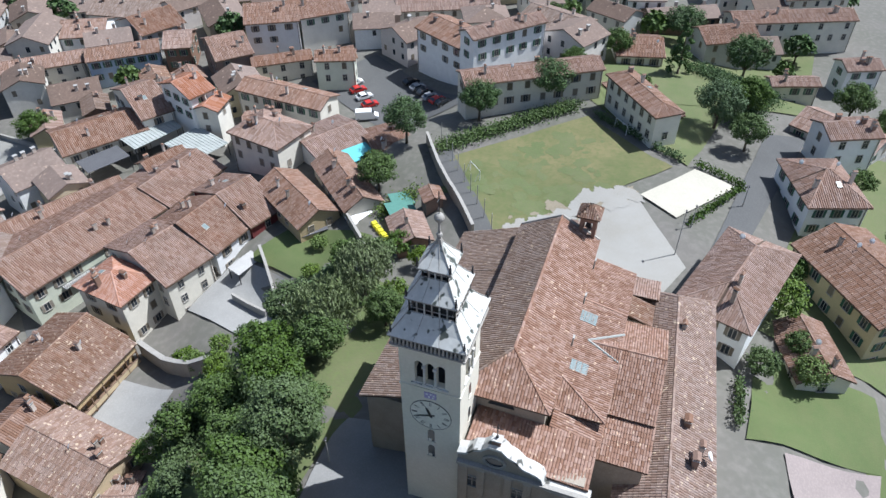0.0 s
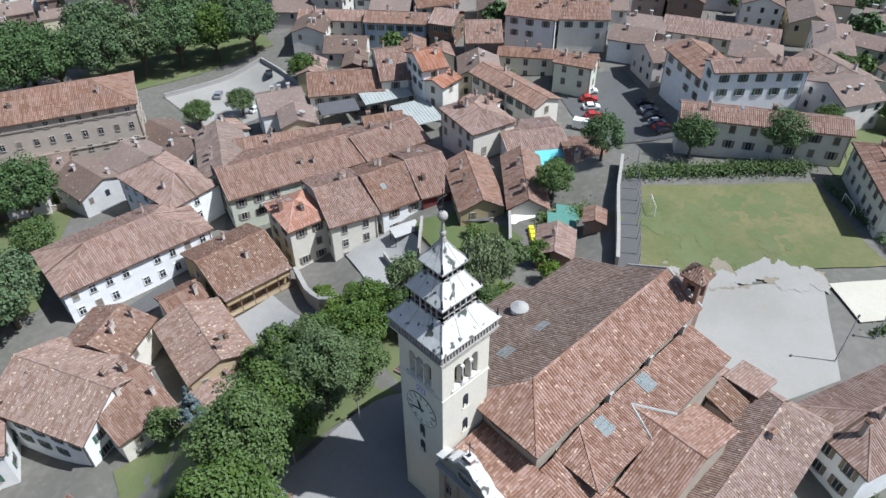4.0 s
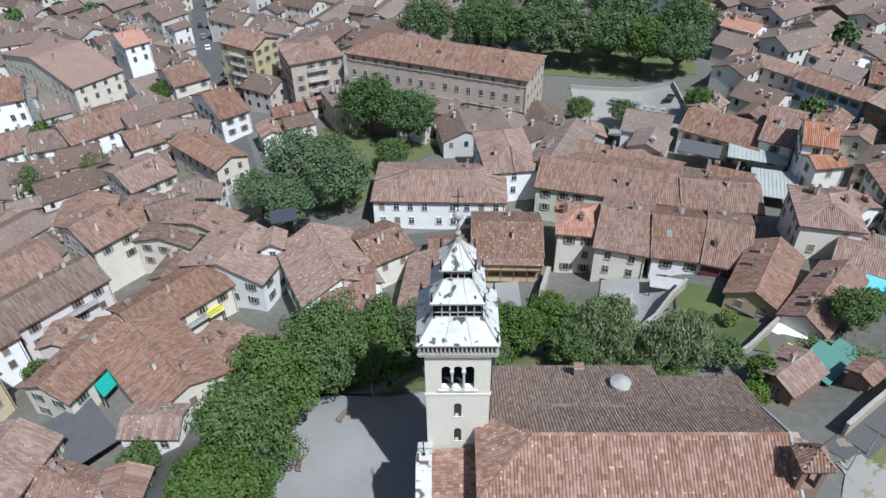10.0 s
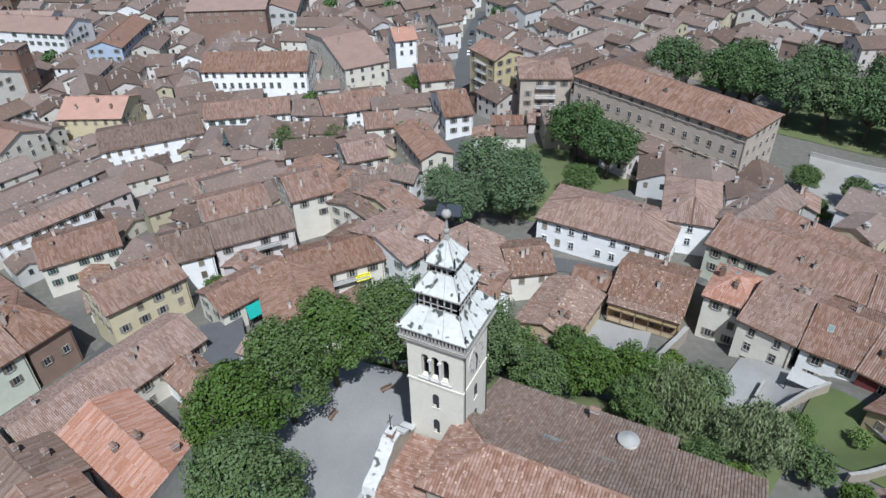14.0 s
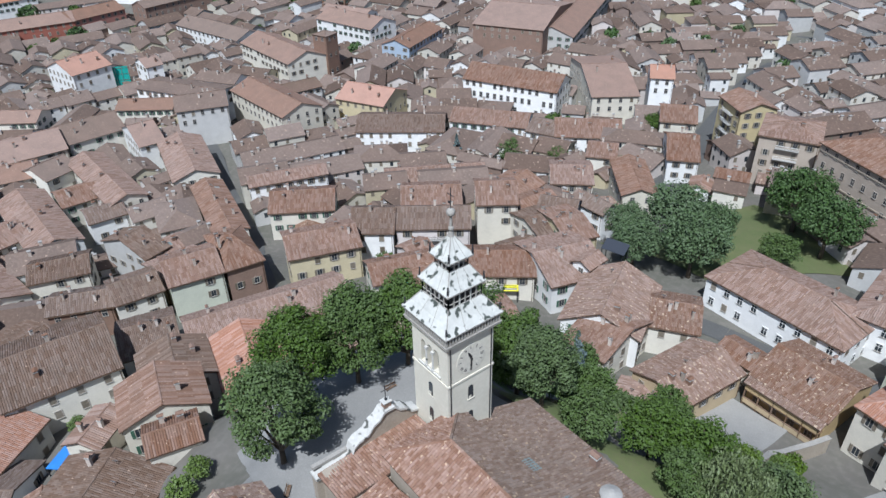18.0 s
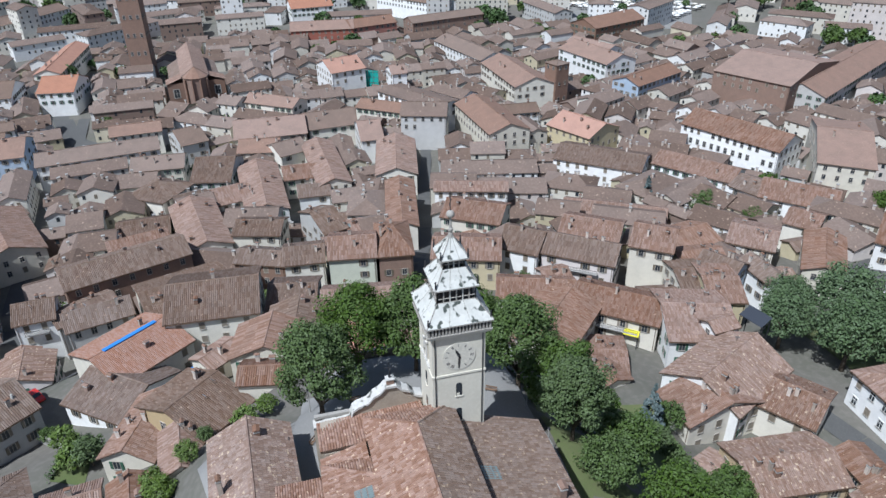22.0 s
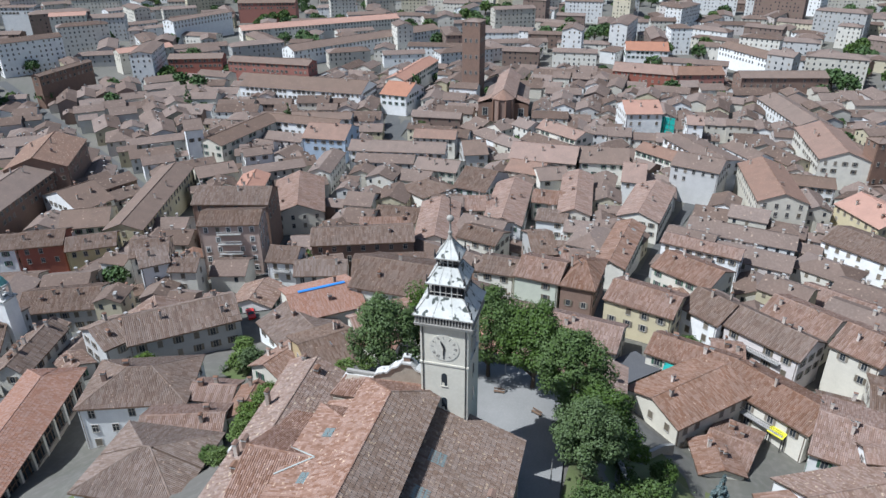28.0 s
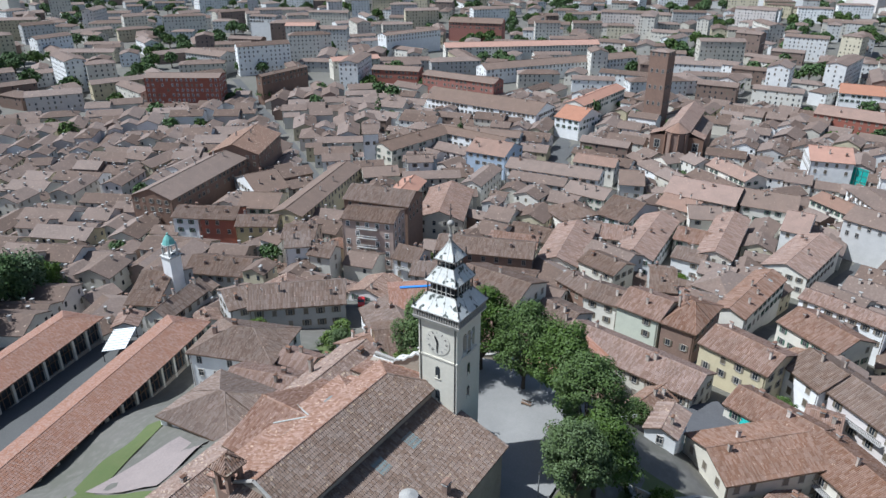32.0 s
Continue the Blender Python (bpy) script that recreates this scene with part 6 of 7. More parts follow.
def gallery(x, y, rot, span, top, floors, drop):
    """Wooden galleries along a house front that faces -y: decks, parapets, posts and a strip of tiles over them."""
    ob = thing("gallery", "ochre wooden galleries along the courtyard front of a house", "gallery", pose(x, y, top, 0, 0, rot))
    a = span / 2
    for k in range(floors):
        z = -2.2 - k * drop
        m = Mesh()
        m.box(-a, a, -1.5, 0.0, z - 0.18, z, "wood")
        part("deck", m, ob)
        m = Mesh()
        m.box(-a, a, -1.5, -1.4, z, z + 0.95, "ochre")
        m.box(-a, a, -1.54, -1.36, z + 0.95, z + 1.03, "wood")
        part("parapet", m, ob, "ochre plastered parapet")
        for i in range(4):
            m = Mesh()
            u = -a + (i + 0.5) * span / 4
            m.box(u - 0.5, u + 0.5, -0.06, -0.01, z, z + 2.0, "shutter")
            part("gallery_door", m, ob)
    for i in range(6):
        m = Mesh()
        u = -a + 0.12 + i * (span - 0.24) / 5
        m.box(u - 0.1, u + 0.1, -1.5, -1.3, -2.2 - floors * drop, -0.45, "wood")
        part("post", m, ob)
    roof_of([[(-a - 0.3, -1.9, -0.75), (a + 0.3, -1.9, -0.75), (a + 0.3, -0.35, -0.1), (-a - 0.3, -0.35, -0.1)]], [], "mottled", ob)


gallery(9.9, 59.55, -2, 12.6, -16.5, 2, 2.7)


def brick_church(x, y, rot, z):
    """A gothic brick church, its apse towards +x."""
    ob = thing("brick_church", "large brick gothic church with a tall apse and brown tile roofs", "church", pose(x, y, z, 0, 0, rot))
    FOOT.append((x, y, 64, 30, rot))
    m = Mesh()
    m.body(24, 5.5, -1.5, 16.5, 20.3, "brick", False)
    part("nave_wall", m, ob)
    roof_of([[(-24.4, -6, 16.3), (24.4, -6, 16.3), (24.4, 0, 20.5), (-24.4, 0, 20.5)], [(24.4, 6, 16.3), (-24.4, 6, 16.3), (-24.4, 0, 20.5), (24.4, 0, 20.5)]], [((-24.4, 0, 20.5), (24.4, 0, 20.5))], "red", ob, name="nave_roof", run=1.6)
    for side in (-1, 1):
        m = Mesh()
        m.box(-22, 22, *sorted((side * 5.5, side * 11)), -1.5, 10.2, "brick")
        part("aisle_wall", m, ob)
        poly = [(-22.4, side * 11.5, 10.0), (22.4, side * 11.5, 10.0), (22.4, side * 5.5, 13.2), (-22.4, side * 5.5, 13.2)]
        roof_of([poly if side < 0 else poly[1::-1] + poly[:1:-1]], [], "brown", ob, name="aisle_roof", run=1.6)
        m = Mesh()
        m.box(16, 23.5, *sorted((side * 5.5, side * 12.5)), -1.5, 13.4, "brick")
        part("chapel_wall", m, ob)
        poly = [(15.6, side * 12.9, 13.3), (23.9, side * 12.9, 13.3), (23.9, side * 5.4, 15.9), (15.6, side * 5.4, 15.9)]
        roof_of([poly if side < 0 else poly[1::-1] + poly[:1:-1]], [], "red", ob, name="chapel_roof", run=1.6)
        part("window", WINDOWS["arched"], ob, at=pose(23.52, side * 9, 8.5, 0, 0, 90) @ Matrix.Diagonal((2.2, 1, 2.0, 1)))
    ring = [(24 + 5.4 * math.cos(radians(a)), 5.4 * math.sin(radians(a))) for a in range(-90, 91, 36)]
    m = Mesh()
    m.solid([(u, v, -1.5) for u, v in ring], [(u, v, 16.5) for u, v in ring], "brick")
    part("apse_wall", m, ob)
    m = Mesh()
    for (u0, v0), (u1, v1) in zip(ring, ring[1:]):
        m.poly([(24 + (u0 - 24) * 1.1, v0 * 1.1, 16.3), (24 + (u1 - 24) * 1.1, v1 * 1.1, 16.3), (24, 0, 20.5)], "red")
    part("apse_roof", m, ob)
    for u, v in ring[1:-1]:
        m = Mesh()
        m.beam((24 + (u - 24) * 1.08, v * 1.08, -1.5), (24 + (u - 24) * 1.08, v * 1.08, 15.6), 0.55, "brick", 6)
        part("buttress", m, ob)
    for k in range(6):
        part("window", WINDOWS["arched"], ob, at=pose(-19 + k * 6.5, -5.52, 14.6))


brick_church(-299, -46.5, 6, -41.6)


def market(x, y, rot):
    """Rows of white stall awnings far off on the market square."""
    r, m = random.Random(77), Mesh()
    c, s = math.cos(radians(rot)), math.sin(radians(rot))
    for j in range(9):
        for i in range(22):
            if r.random() < 0.15:
                continue
            px, py = (i - 10.5) * 4.6 + r.uniform(-0.5, 0.5), (j - 4) * 7.0 + r.uniform(-0.8, 0.8)
            qx, qy = x + px * c - py * s, y + px * s + py * c
            z = land(qx, qy)
            w, d, h = r.uniform(1.7, 2.1), r.uniform(1.5, 2.2), r.uniform(2.4, 2.9)
            ring = [(qx + u * w * c - v * d * s, qy + u * w * s + v * d * c) for u, v in ((-1, -1), (1, -1), (1, 1), (-1, 1))]
            m.solid([(u, v, z + h) for u, v in ring], [(qx + (u - qx) * 0.15, qy + (v - qy) * 0.15, z + h + 0.7) for u, v in ring], r.choice(("whitepaint", "whitepaint", "white", "cream")))
            for u, v in ring:
                m.box(u - 0.05, u + 0.05, v - 0.05, v + 0.05, z - 0.2, z + h, "iron")
    tagged(part("market_stalls", m), "rows of white market stall awnings on a square", "market stalls", kind="stuff")


market(-428, 250, 38)
patch("market_square", [(-405, 180), (-345, 255), (-465, 330), (-500, 262)], "plaza", "grey asphalt market square", "square", 0.1, step=8.0)
# white entrance portico of the palace
pt = thing("portico", "white columned entrance portico with a balcony before the brick palace", "portico", pose(-5.6, 129.6, -25.6, 0, 0, -21.6))
for u in (-3.0, -1.0, 1.0, 3.0):
    m = Mesh()
    m.tube(u, -0.6, -0.5, 5.2, 0.28, 0.24, "whitepaint", 10)
    m.box(u - 0.38, u + 0.38, -0.98, -0.22, 5.2, 5.5, "whitepaint")
    part("column", m, pt)
m = Mesh()
m.box(-4.6, 4.6, -1.3, 1.4, 5.5, 5.95, "cement")
part("balcony_floor", m, pt)
for u in range(-9, 10):
    m = Mesh()
    m.box(u * 0.5 - 0.07, u * 0.5 + 0.07, -1.22, -1.08, 5.95, 6.85, "cement")
    part("baluster", m, pt)
m = Mesh()
m.box(-4.6, 4.6, -1.28, -1.02, 6.85, 7.0, "cement")
part("handrail", m, pt)
m = Mesh()
m.box(-2.6, 2.6, 1.0, 1.36, 0, 4.8, "glass")
part("doorway", m, pt)
for zz in (-22.2, -18.4, -11.6):
    m = Mesh()
    m.box(-25.5, 25.5, -0.2, 0, -0.15, 0.15, "oldwall")
    tagged(part("cornice_band", m, at=pose(-5.24, 130.63, zz, 0, 0, -21.6)), "projecting stone band along the palace wall", "cornice")
# scaffold with teal netting
sc = thing("scaffold", "scaffold with teal netting on a white apartment house", "scaffold", pose(-270.0, 32.2, -41, 0, 0, 64))
m = Mesh()
m.box(-6, 7, -0.8, -0.7, 0.5, 13.2, "teal")
part("netting", m, sc)
for k in range(6):
    m = Mesh()
    m.box(-6 + k * 2.6 - 0.06, -6 + k * 2.6 + 0.06, -0.95, -0.83, -0.5, 13.6, "chrome")
    part("standard", m, sc)
for k in range(1, 6):
    m = Mesh()
    m.box(-6.2, 7.2, -0.95, 0.0, k * 2.5, k * 2.5 + 0.08, "wood")
    part("deck", m, sc)
# ---- the town below, ring by ring ----
KEEP_OUT = [(-428, 252, 48), (-6, 2, 30), (14, -8, 30), (8, 30, 24), (24, -42, 22), (32, 44, 14), (6, 53, 9), (45, 30, 16), (40, -20, 20), (-27, 28, 14), (-27, 95, 27), (38, 172, 44), (45, 132, 20), (95, 52, 26), (70, 5, 38), (110, -18, 26), (-45, -62, 14), (-60, 110, 9)]


def free_spot(x, y, rad):
    if any((x - a) ** 2 + (y - b) ** 2 < (c + rad * 0.6) ** 2 for a, b, c in KEEP_OUT):
        return False
    for x0, y0, x1, y1, width in STREETS:
        dx, dy = x1 - x0, y1 - y0
        f = min(1, max(0, ((x - x0) * dx + (y - y0) * dy) / (dx * dx + dy * dy)))
        if math.hypot(x - x0 - f * dx, y - y0 - f * dy) < width / 2 + rad * 0.85:
            return False
    for a, b, L, W, rot in FOOT.cells.get((int(x // 40), int(y // 40)), ()):
        dx, dy = x - a, y - b
        if dx * dx + dy * dy > (L + W + rad) ** 2:
            continue
        c, s = math.cos(radians(rot)), math.sin(radians(rot))
        u, v = dx * c + dy * s, -dx * s + dy * c
        if abs(u) < L / 2 + rad * 0.72 and abs(v) < W / 2 + rad * 0.72:
            return False
    return True


FAR_WALLS = ["cream", "cream", "cream", "white", "white", "grey", "pink", "yellow", "brick"]
DISTANT, DISTANT_TREES = Mesh(), Mesh()


def town_house(x, y, L, W, rot, he, rise, wall, roof, r, windows=True, hip=False, joined=False):
    """A plain town house; the distant ones are joined into one mass of roofs."""
    z, d = land(x, y), math.hypot(x, y)
    at = pose(x, y, z, 0, 0, rot)
    a, b, hr = L / 2, W / 2, he + rise
    m = Mesh()
    m.body(a, b, -3, he, hr - 0.15, "far" + wall if joined else wall, hip)
    o = 0.4
    A, B, ez = a + o, b + o, he - o * rise / b
    if hip:
        i = min(A * 0.9, B)
        g, h = (-A + i, 0, hr), (A - i, 0, hr)
        e = [(-A, -B, ez), (A, -B, ez), (A, B, ez), (-A, B, ez)]
        polys, ridges = [[e[0], e[1], h, g], [e[2], e[3], g, h], [e[1], e[2], h], [e[3], e[0], g]], [(g, h)]
    else:
        polys = [[(-A, -B, ez), (A, -B, ez), (A, 0, hr), (-A, 0, hr)], [(A, B, ez), (-A, B, ez), (-A, 0, hr), (A, 0, hr)]]
        ridges = [((-A, 0, hr), (A, 0, hr))]
    spots = []
    if windows:
        c, s = math.cos(radians(rot)), math.sin(radians(rot))
        for side, (nx, ny, span, off) in enumerate(((0, -1, L, b), (1, 0, W, a), (0, 1, L, b), (-1, 0, W, a))):
            if (c * nx - s * ny) * x + (s * nx + c * ny) * y > 0:
                continue
            n = max(1, int(span / 3.2))
            for fl in range(min(int(he / 3.1), 7) if joined else 2):
                for i in range(n):
                    if r.random() < 0.2:
                        continue
                    u = (i + 0.5) / n * span - span / 2
                    spots.append((u * -ny + nx * (off + 0.01), u * nx + ny * (off + 0.01), he - 1.5 - fl * 3.1, (0, 90, 180, 270)[side]))
    nch = r.choice((1, 2, 2, 3)) if d < 330 else r.choice((0, 1, 1))
    stacks = []
    for _ in range(nch):
        cy = r.choice((-1, 1)) * r.uniform(0.1, 0.6) * b
        stacks.append((r.uniform(-a * 0.8, a * 0.8), cy, hr - rise * abs(cy) / b))
    if joined:
        for p in polys:
            slab(m, p, "farroof", 0.25)
        for px, py, pz in stacks:
            m.box(px - 0.35, px + 0.35, py - 0.3, py + 0.3, pz - 0.6, pz + 1.2, "render")
            m.box(px - 0.45, px + 0.45, py - 0.4, py + 0.4, pz + 1.2, pz + 1.35, "cement")
        for px, py, pz, ang in spots:
            q = (0.48, 0.05) if ang in (0, 180) else (0.05, 0.48)
            m.box(px - q[0], px + q[0], py - q[1], py + q[1], pz - 0.72, pz + 0.72, "glass" if r.random() < 0.6 else "shutter")
        DISTANT.add(m, at)
        return
    ob = tagged(part("house", m, at=at), f"{WORDS[wall]} town house with a {'brown' if roof == 'brown' else 'faded red'} clay tile roof", "house", "town houses")
    deck, tiles = Mesh(), Mesh()
    for p in polys:
        slab(deck, p, "deck")
        tile_rows(tiles, p, roof, 0.34, 2.2, r=r)
    for p, q in ridges:
        ridge_cap(tiles, p, q, roof)
    ro = part("roof", deck, ob)
    tagged(part("tiles", tiles, ro), kind="stuff")
    for px, py, pz in stacks:
        part("chimney", r.choice(CHIMNEYS), ro, at=pose(px, py, pz, 0, 0, r.choice((0, 90))))
    style = r.choice(("shutter", "plain", "closed", "green"))
    for px, py, pz, ang in spots:
        part("window", WINDOWS[style], ob, at=pose(px, py, pz, 0, 0, ang))


def distant_tree(x, y, k, r):
    _, _, t, lv = KINDS["far" if r.random() < 0.65 else "far_b"]
    at = pose(x, y, land(x, y), 0, 0, r.uniform(0, 360)) @ Matrix.Diagonal((k, k, k, 1))
    DISTANT_TREES.add(t, at)
    DISTANT_TREES.add(lv, at)


def town():
    r = random.Random(41)
    rad, ring = 47.0, 0
    while rad < 405:
        ring += 1
        step = 9.6 if ring % 3 else 14.0
        ang, left, cross, level, block_roof = -18.0, 0, False, 8.0, "red"
        while ang < 272:
            if left <= 0:
                left, cross, level = r.randint(3, 7), r.random() < 0.4, r.choice((6.4, 7.6, 8.4, 8.8, 9.6))
                block_roof = r.choice(("red", "brown", "brown", "mottled"))
                ang += math.degrees(r.choice((0.2, 0.2, 2.0, 4.5)) / rad)
            left -= 1
            L, W = r.uniform(9, 23), r.uniform(10.4, 12.0)
            if cross:
                L, W = (step + 9.6 if r.random() < 0.5 else step + 2), r.uniform(8.5, 11.5)
            span = W if cross else L
            da = math.degrees((span + r.choice((0.05, 0.05, 0.1, 0.1, 0.2, 1.5))) / rad)
            a = ang + da / 2
            ang += da
            if rad < 92 and not 95 < a < 262:
                continue
            lim = 240 if a < 60 else (310 if a < 95 else 405)
            if rad > lim:
                continue
            q = rad + r.uniform(-0.8, 0.8) + (L - 10) / 2 * cross
            x, y = q * math.cos(radians(a)), q * math.sin(radians(a))
            joined = rad > 100
            turn = a + 90 + r.gauss(0, 2.5) + 6 * math.sin(a * 0.11 + rad * 0.02) + (90 if cross else 0)
            close = [f for f in FOOT.cells.get((int(x // 40), int(y // 40)), ()) if (f[0] - x) ** 2 + (f[1] - y) ** 2 < 1100]
            if close:
                turn = min(close, key=lambda f: (f[0] - x) ** 2 + (f[1] - y) ** 2)[4] + r.choice((0, 0, 0, 90)) + r.gauss(0, 2)
            ux, uy = math.cos(radians(turn)), math.sin(radians(turn))
            if not all(free_spot(x + ux * f, y + uy * f, W * 0.46) for f in (-L / 2 + W * 0.4, 0, L / 2 - W * 0.4)):
                if cross and L > 15:
                    L, q = 10, rad
                    x, y = q * math.cos(radians(a)), q * math.sin(radians(a))
                    if not free_spot(x, y, 4.6):
                        continue
                else:
                    continue
            if r.random() < (0.35 if a < 55 else 0.045):
                if joined:
                    distant_tree(x, y, r.uniform(0.6, 1.1), r)
                else:
                    tree("broad_b", x, y, r.uniform(0.45, 0.8))
                continue
            roof = block_roof if r.random() < 0.7 else r.choice(("red", "red", "brown", "mottled", "orange"))
            town_house(x, y, L, W, turn, level - (1.4 if joined else 0) + r.choice((-1.2, -0.6, 0, 0, 0.3, 0.7, 1.4)), W * r.uniform(0.18, 0.225), r.choice(FAR_WALLS), roof, r, windows=rad < 330, hip=r.random() < 0.1, joined=joined)
            FOOT.append((x, y, L, W, turn))
        rad += step
    for _ in range(1500):
        a, q = r.uniform(40, 262), r.uniform(40, 150)
        x, y = q * math.cos(radians(a)), q * math.sin(radians(a))
        if not free_spot(x, y, 5.0):
            continue
        if r.random() < 0.3:
            tree(r.choice(("small", "bright", "bush", "bush")), x, y, r.uniform(0.7, 1.2))
            FOOT.append((x, y, 3, 3, 0))
            continue
        near = min(FOOT.cells.get((int(x // 40), int(y // 40)), FOOT), key=lambda f: (f[0] - x) ** 2 + (f[1] - y) ** 2)
        L, W = r.uniform(6, 9), r.uniform(5, 6.5)
        town_house(x, y, L, W, near[4] + r.choice((0, 90)), r.uniform(3.0, 5.4), W * 0.2, r.choice(FAR_WALLS), r.choice(("red", "brown", "mottled", "red")), r, windows=True)
        FOOT.append((x, y, L, W, near[4]))
    for size, count in ((10.5, 7000), (7.5, 9000), (6.0, 6000)):
        for _ in range(count):
            a, q = r.uniform(20 if size > 10 else 60, 265), 400 * math.sqrt(r.uniform(0.06, 1.0))
            x, y = q * math.cos(radians(a)), q * math.sin(radians(a))
            if q > (240 if a < 60 else 310 if a < 95 else 405) or not free_spot(x, y, size * 0.56):
                continue
            near = min(FOOT.cells.get((int(x // 40), int(y // 40)), FOOT), key=lambda f: (f[0] - x) ** 2 + (f[1] - y) ** 2)
            L, W = size * r.uniform(1.0, 1.35), size * r.uniform(0.9, 1.1)
            turn = near[4] + r.choice((0, 0, 90))
            if r.random() < 0.06:
                distant_tree(x, y, r.uniform(0.5, 0.9), r)
            else:
                town_house(x, y, L, W, turn, r.uniform(3.6, 7.8), W * 0.2, r.choice(("cream", "grey", "cream", "pink", "yellow", "white", "brick")), r.choice(("red", "brown", "mottled", "red")), r, windows=q < 330, joined=q > 95)
            FOOT.append((x, y, L, W, turn))
    # outskirts: larger blocks and trees
    rad = 412.0
    while rad < 1700:
        ang = 118.0
        while ang < 268:
            L, W = r.uniform(14, 46), r.uniform(11, 15)
            da = math.degrees((L + r.uniform(1, 8) + rad * 0.006) / rad)
            a = ang + da / 2
            ang += da
            x, y = rad * math.cos(radians(a)), rad * math.sin(radians(a))
            if not free_spot(x, y, (L + W) / 3):
                continue
            f = (rad - 400) / 1100
            if r.random() < 0.13 + 0.35 * f:
                for _ in range(3):
                    distant_tree(x + r.uniform(-12, 12), y + r.uniform(-12, 12), r.uniform(0.9, 1.7), r)
                continue
            tall = r.random() < 0.2 + 0.2 * f
            town_house(x, y, L, W, a + 90 + r.gauss(0, 14) + (90 if r.random() < 0.35 else 0), r.uniform(14, 24) if tall else r.uniform(7, 12), r.uniform(1.4, 2.4), r.choice(FAR_WALLS), "red", r, windows=rad < 1000, hip=r.random() < 0.4, joined=True)
        rad += 21 + (rad - 400) * 0.03
    for _ in range(620):
        a, q = radians(r.uniform(120, 265)), r.uniform(330, 1650)
        distant_tree(q * math.cos(a), q * math.sin(a), r.uniform(0.7, 1.5), r)
    tagged(part("distant_houses", DISTANT), "mass of distant town houses with clay tile roofs", "houses", kind="stuff")
    tagged(part("distant_trees", DISTANT_TREES), "distant green trees between the houses", "trees", kind="stuff")


# ---- arcaded school below the parish wing ----
def arcade_wing(x, y, L, W, rot, ze, zr, base):
    ob = thing("arcaded_wing", "long arcaded wing with a salmon tile roof and glazed bays", "building", pose(x, y, base, 0, 0, rot))
    FOOT.append((x, y, L + 6, W + 10, rot))
    a, b, he, hr = L / 2, W / 2, ze - base, zr - base
    m = Mesh()
    m.box(-a + 0.6, a - 0.6, -b + 0.5, b - 0.5, -1.5, he, "glass")
    part("glazing", m, ob)
    A, B = a + 0.7, b + 0.9
    i = B
    e = [(-A, -B, he - 0.2), (A, -B, he - 0.2), (A, B, he - 0.2), (-A, B, he - 0.2)]
    g, h = (-A + i, 0, hr), (A, 0, hr)
    roof_of([[e[0], e[1], h, g], [e[2], e[3], g, h], [e[3], e[0], g]], [(g, h), (e[0], g), (e[3], g)], "neworange", ob)
    n = int(L / 3.9)
    for k in range(n + 1):
        u = -a + 0.3 + k * (L - 0.6) / n
        for v in (-b + 0.25, b - 0.25):
            c = Mesh()
            c.box(u - 0.28, u + 0.28, v - 0.28, v + 0.28, -1.5, he - 0.5, "cream")
            c.box(u - 0.36, u + 0.36, v - 0.36, v + 0.36, he - 0.85, he - 0.6, "cream")
            part("pillar", c, ob)
            if k < n:
                w = (L - 0.6) / n
                c = Mesh()
                for q in (0.33, 0.66):
                    c.box(u + w * q - 0.05, u + w * q + 0.05, v - 0.06, v + 0.06, 0, he - 0.5, "wood")
                c.box(u, u + w, v - 0.06, v + 0.06, he * 0.52, he * 0.52 + 0.12, "wood")
                part("bay_frame", c, ob)
    for v in (-b + 0.25, b - 0.25):
        c = Mesh()
        c.box(-a, a, v - 0.25, v + 0.25, he - 0.6, he - 0.05, "cream")
        part("lintel", c, ob)
        c = Mesh()
        c.box(-a, a, v - 0.2, v + 0.2, -1.5, 0.5, "oldwall")
        part("plinth", c, ob)
    for sx in (-1, 1):
        c = Mesh()
        c.box(sx * (a - 0.15) - 0.15, sx * (a - 0.15) + 0.15, -b + 0.5, b - 0.5, -1.5, he - 0.1, "cream")
        part("end_wall", c, ob)


arcade_wing(10.0, -73.3, 66, 9.4, 18, -15.8, -13.8, -21.6)
arcade_wing(20.0, -96.0, 62, 9.4, 18, -15.8, -13.8, -21.6)

# ---- trees ----
tree("linden", -15, -13.5, 1.0)
tree("linden", -21.5, -7.5, 1.0)
tree("linden", -21, 0.5, 1.02)
tree("linden_b", -19.5, 7.5, 1.05)
tree("linden", -14.5, 13.5, 1.0)
tree("linden_b", -8.5, 17.5, 1.0)
tree("linden", -3, 16.5, 0.86)
tree("broad_b", 3.0, 18.5, 0.7)
tree("broad_b", -2, 24, 0.8)
tree("broad_b", 8, 25, 0.8)
tree("broad_b", 13, 29, 0.85)
tree("willow", 19.5, 24, 1.1)
tree("willow", 29, 22.5, 1.05)
tree("broad_b", 22, 31, 0.75)
tree("broad_b", 6, 33, 0.75)
tree("small", -6, 31, 0.9)
tree("cone", -13, 34.7, 1.0)
tree("small", -16, 40, 1.1)
tree("small", -13, 27, 0.8)
tree("bright", 0, 42, 0.9)
tree("bright", 14, 40, 0.8)
tree("small", 20, 38, 0.9)
tree("bush", -20, 24, 1.2)
tree("bush", 17, 49, 1.3)
tree("broad", -21, 118, 1.25)
tree("broad", -11, 112, 1.2)
tree("broad", -34, 90, 1.2)
tree("broad", -24, 82, 1.15)
tree("broad", 0, -140, 1.5)
tree("broad", -8, -148, 1.6)
tree("broad", -17, -152, 1.5)
tree("broad", 6, -131, 1.4)
tree("broad_b", -26, -158, 1.3)
tree("broad_b", 24, 17, 0.6)
tree("broad_b", 33, 27, 0.55)
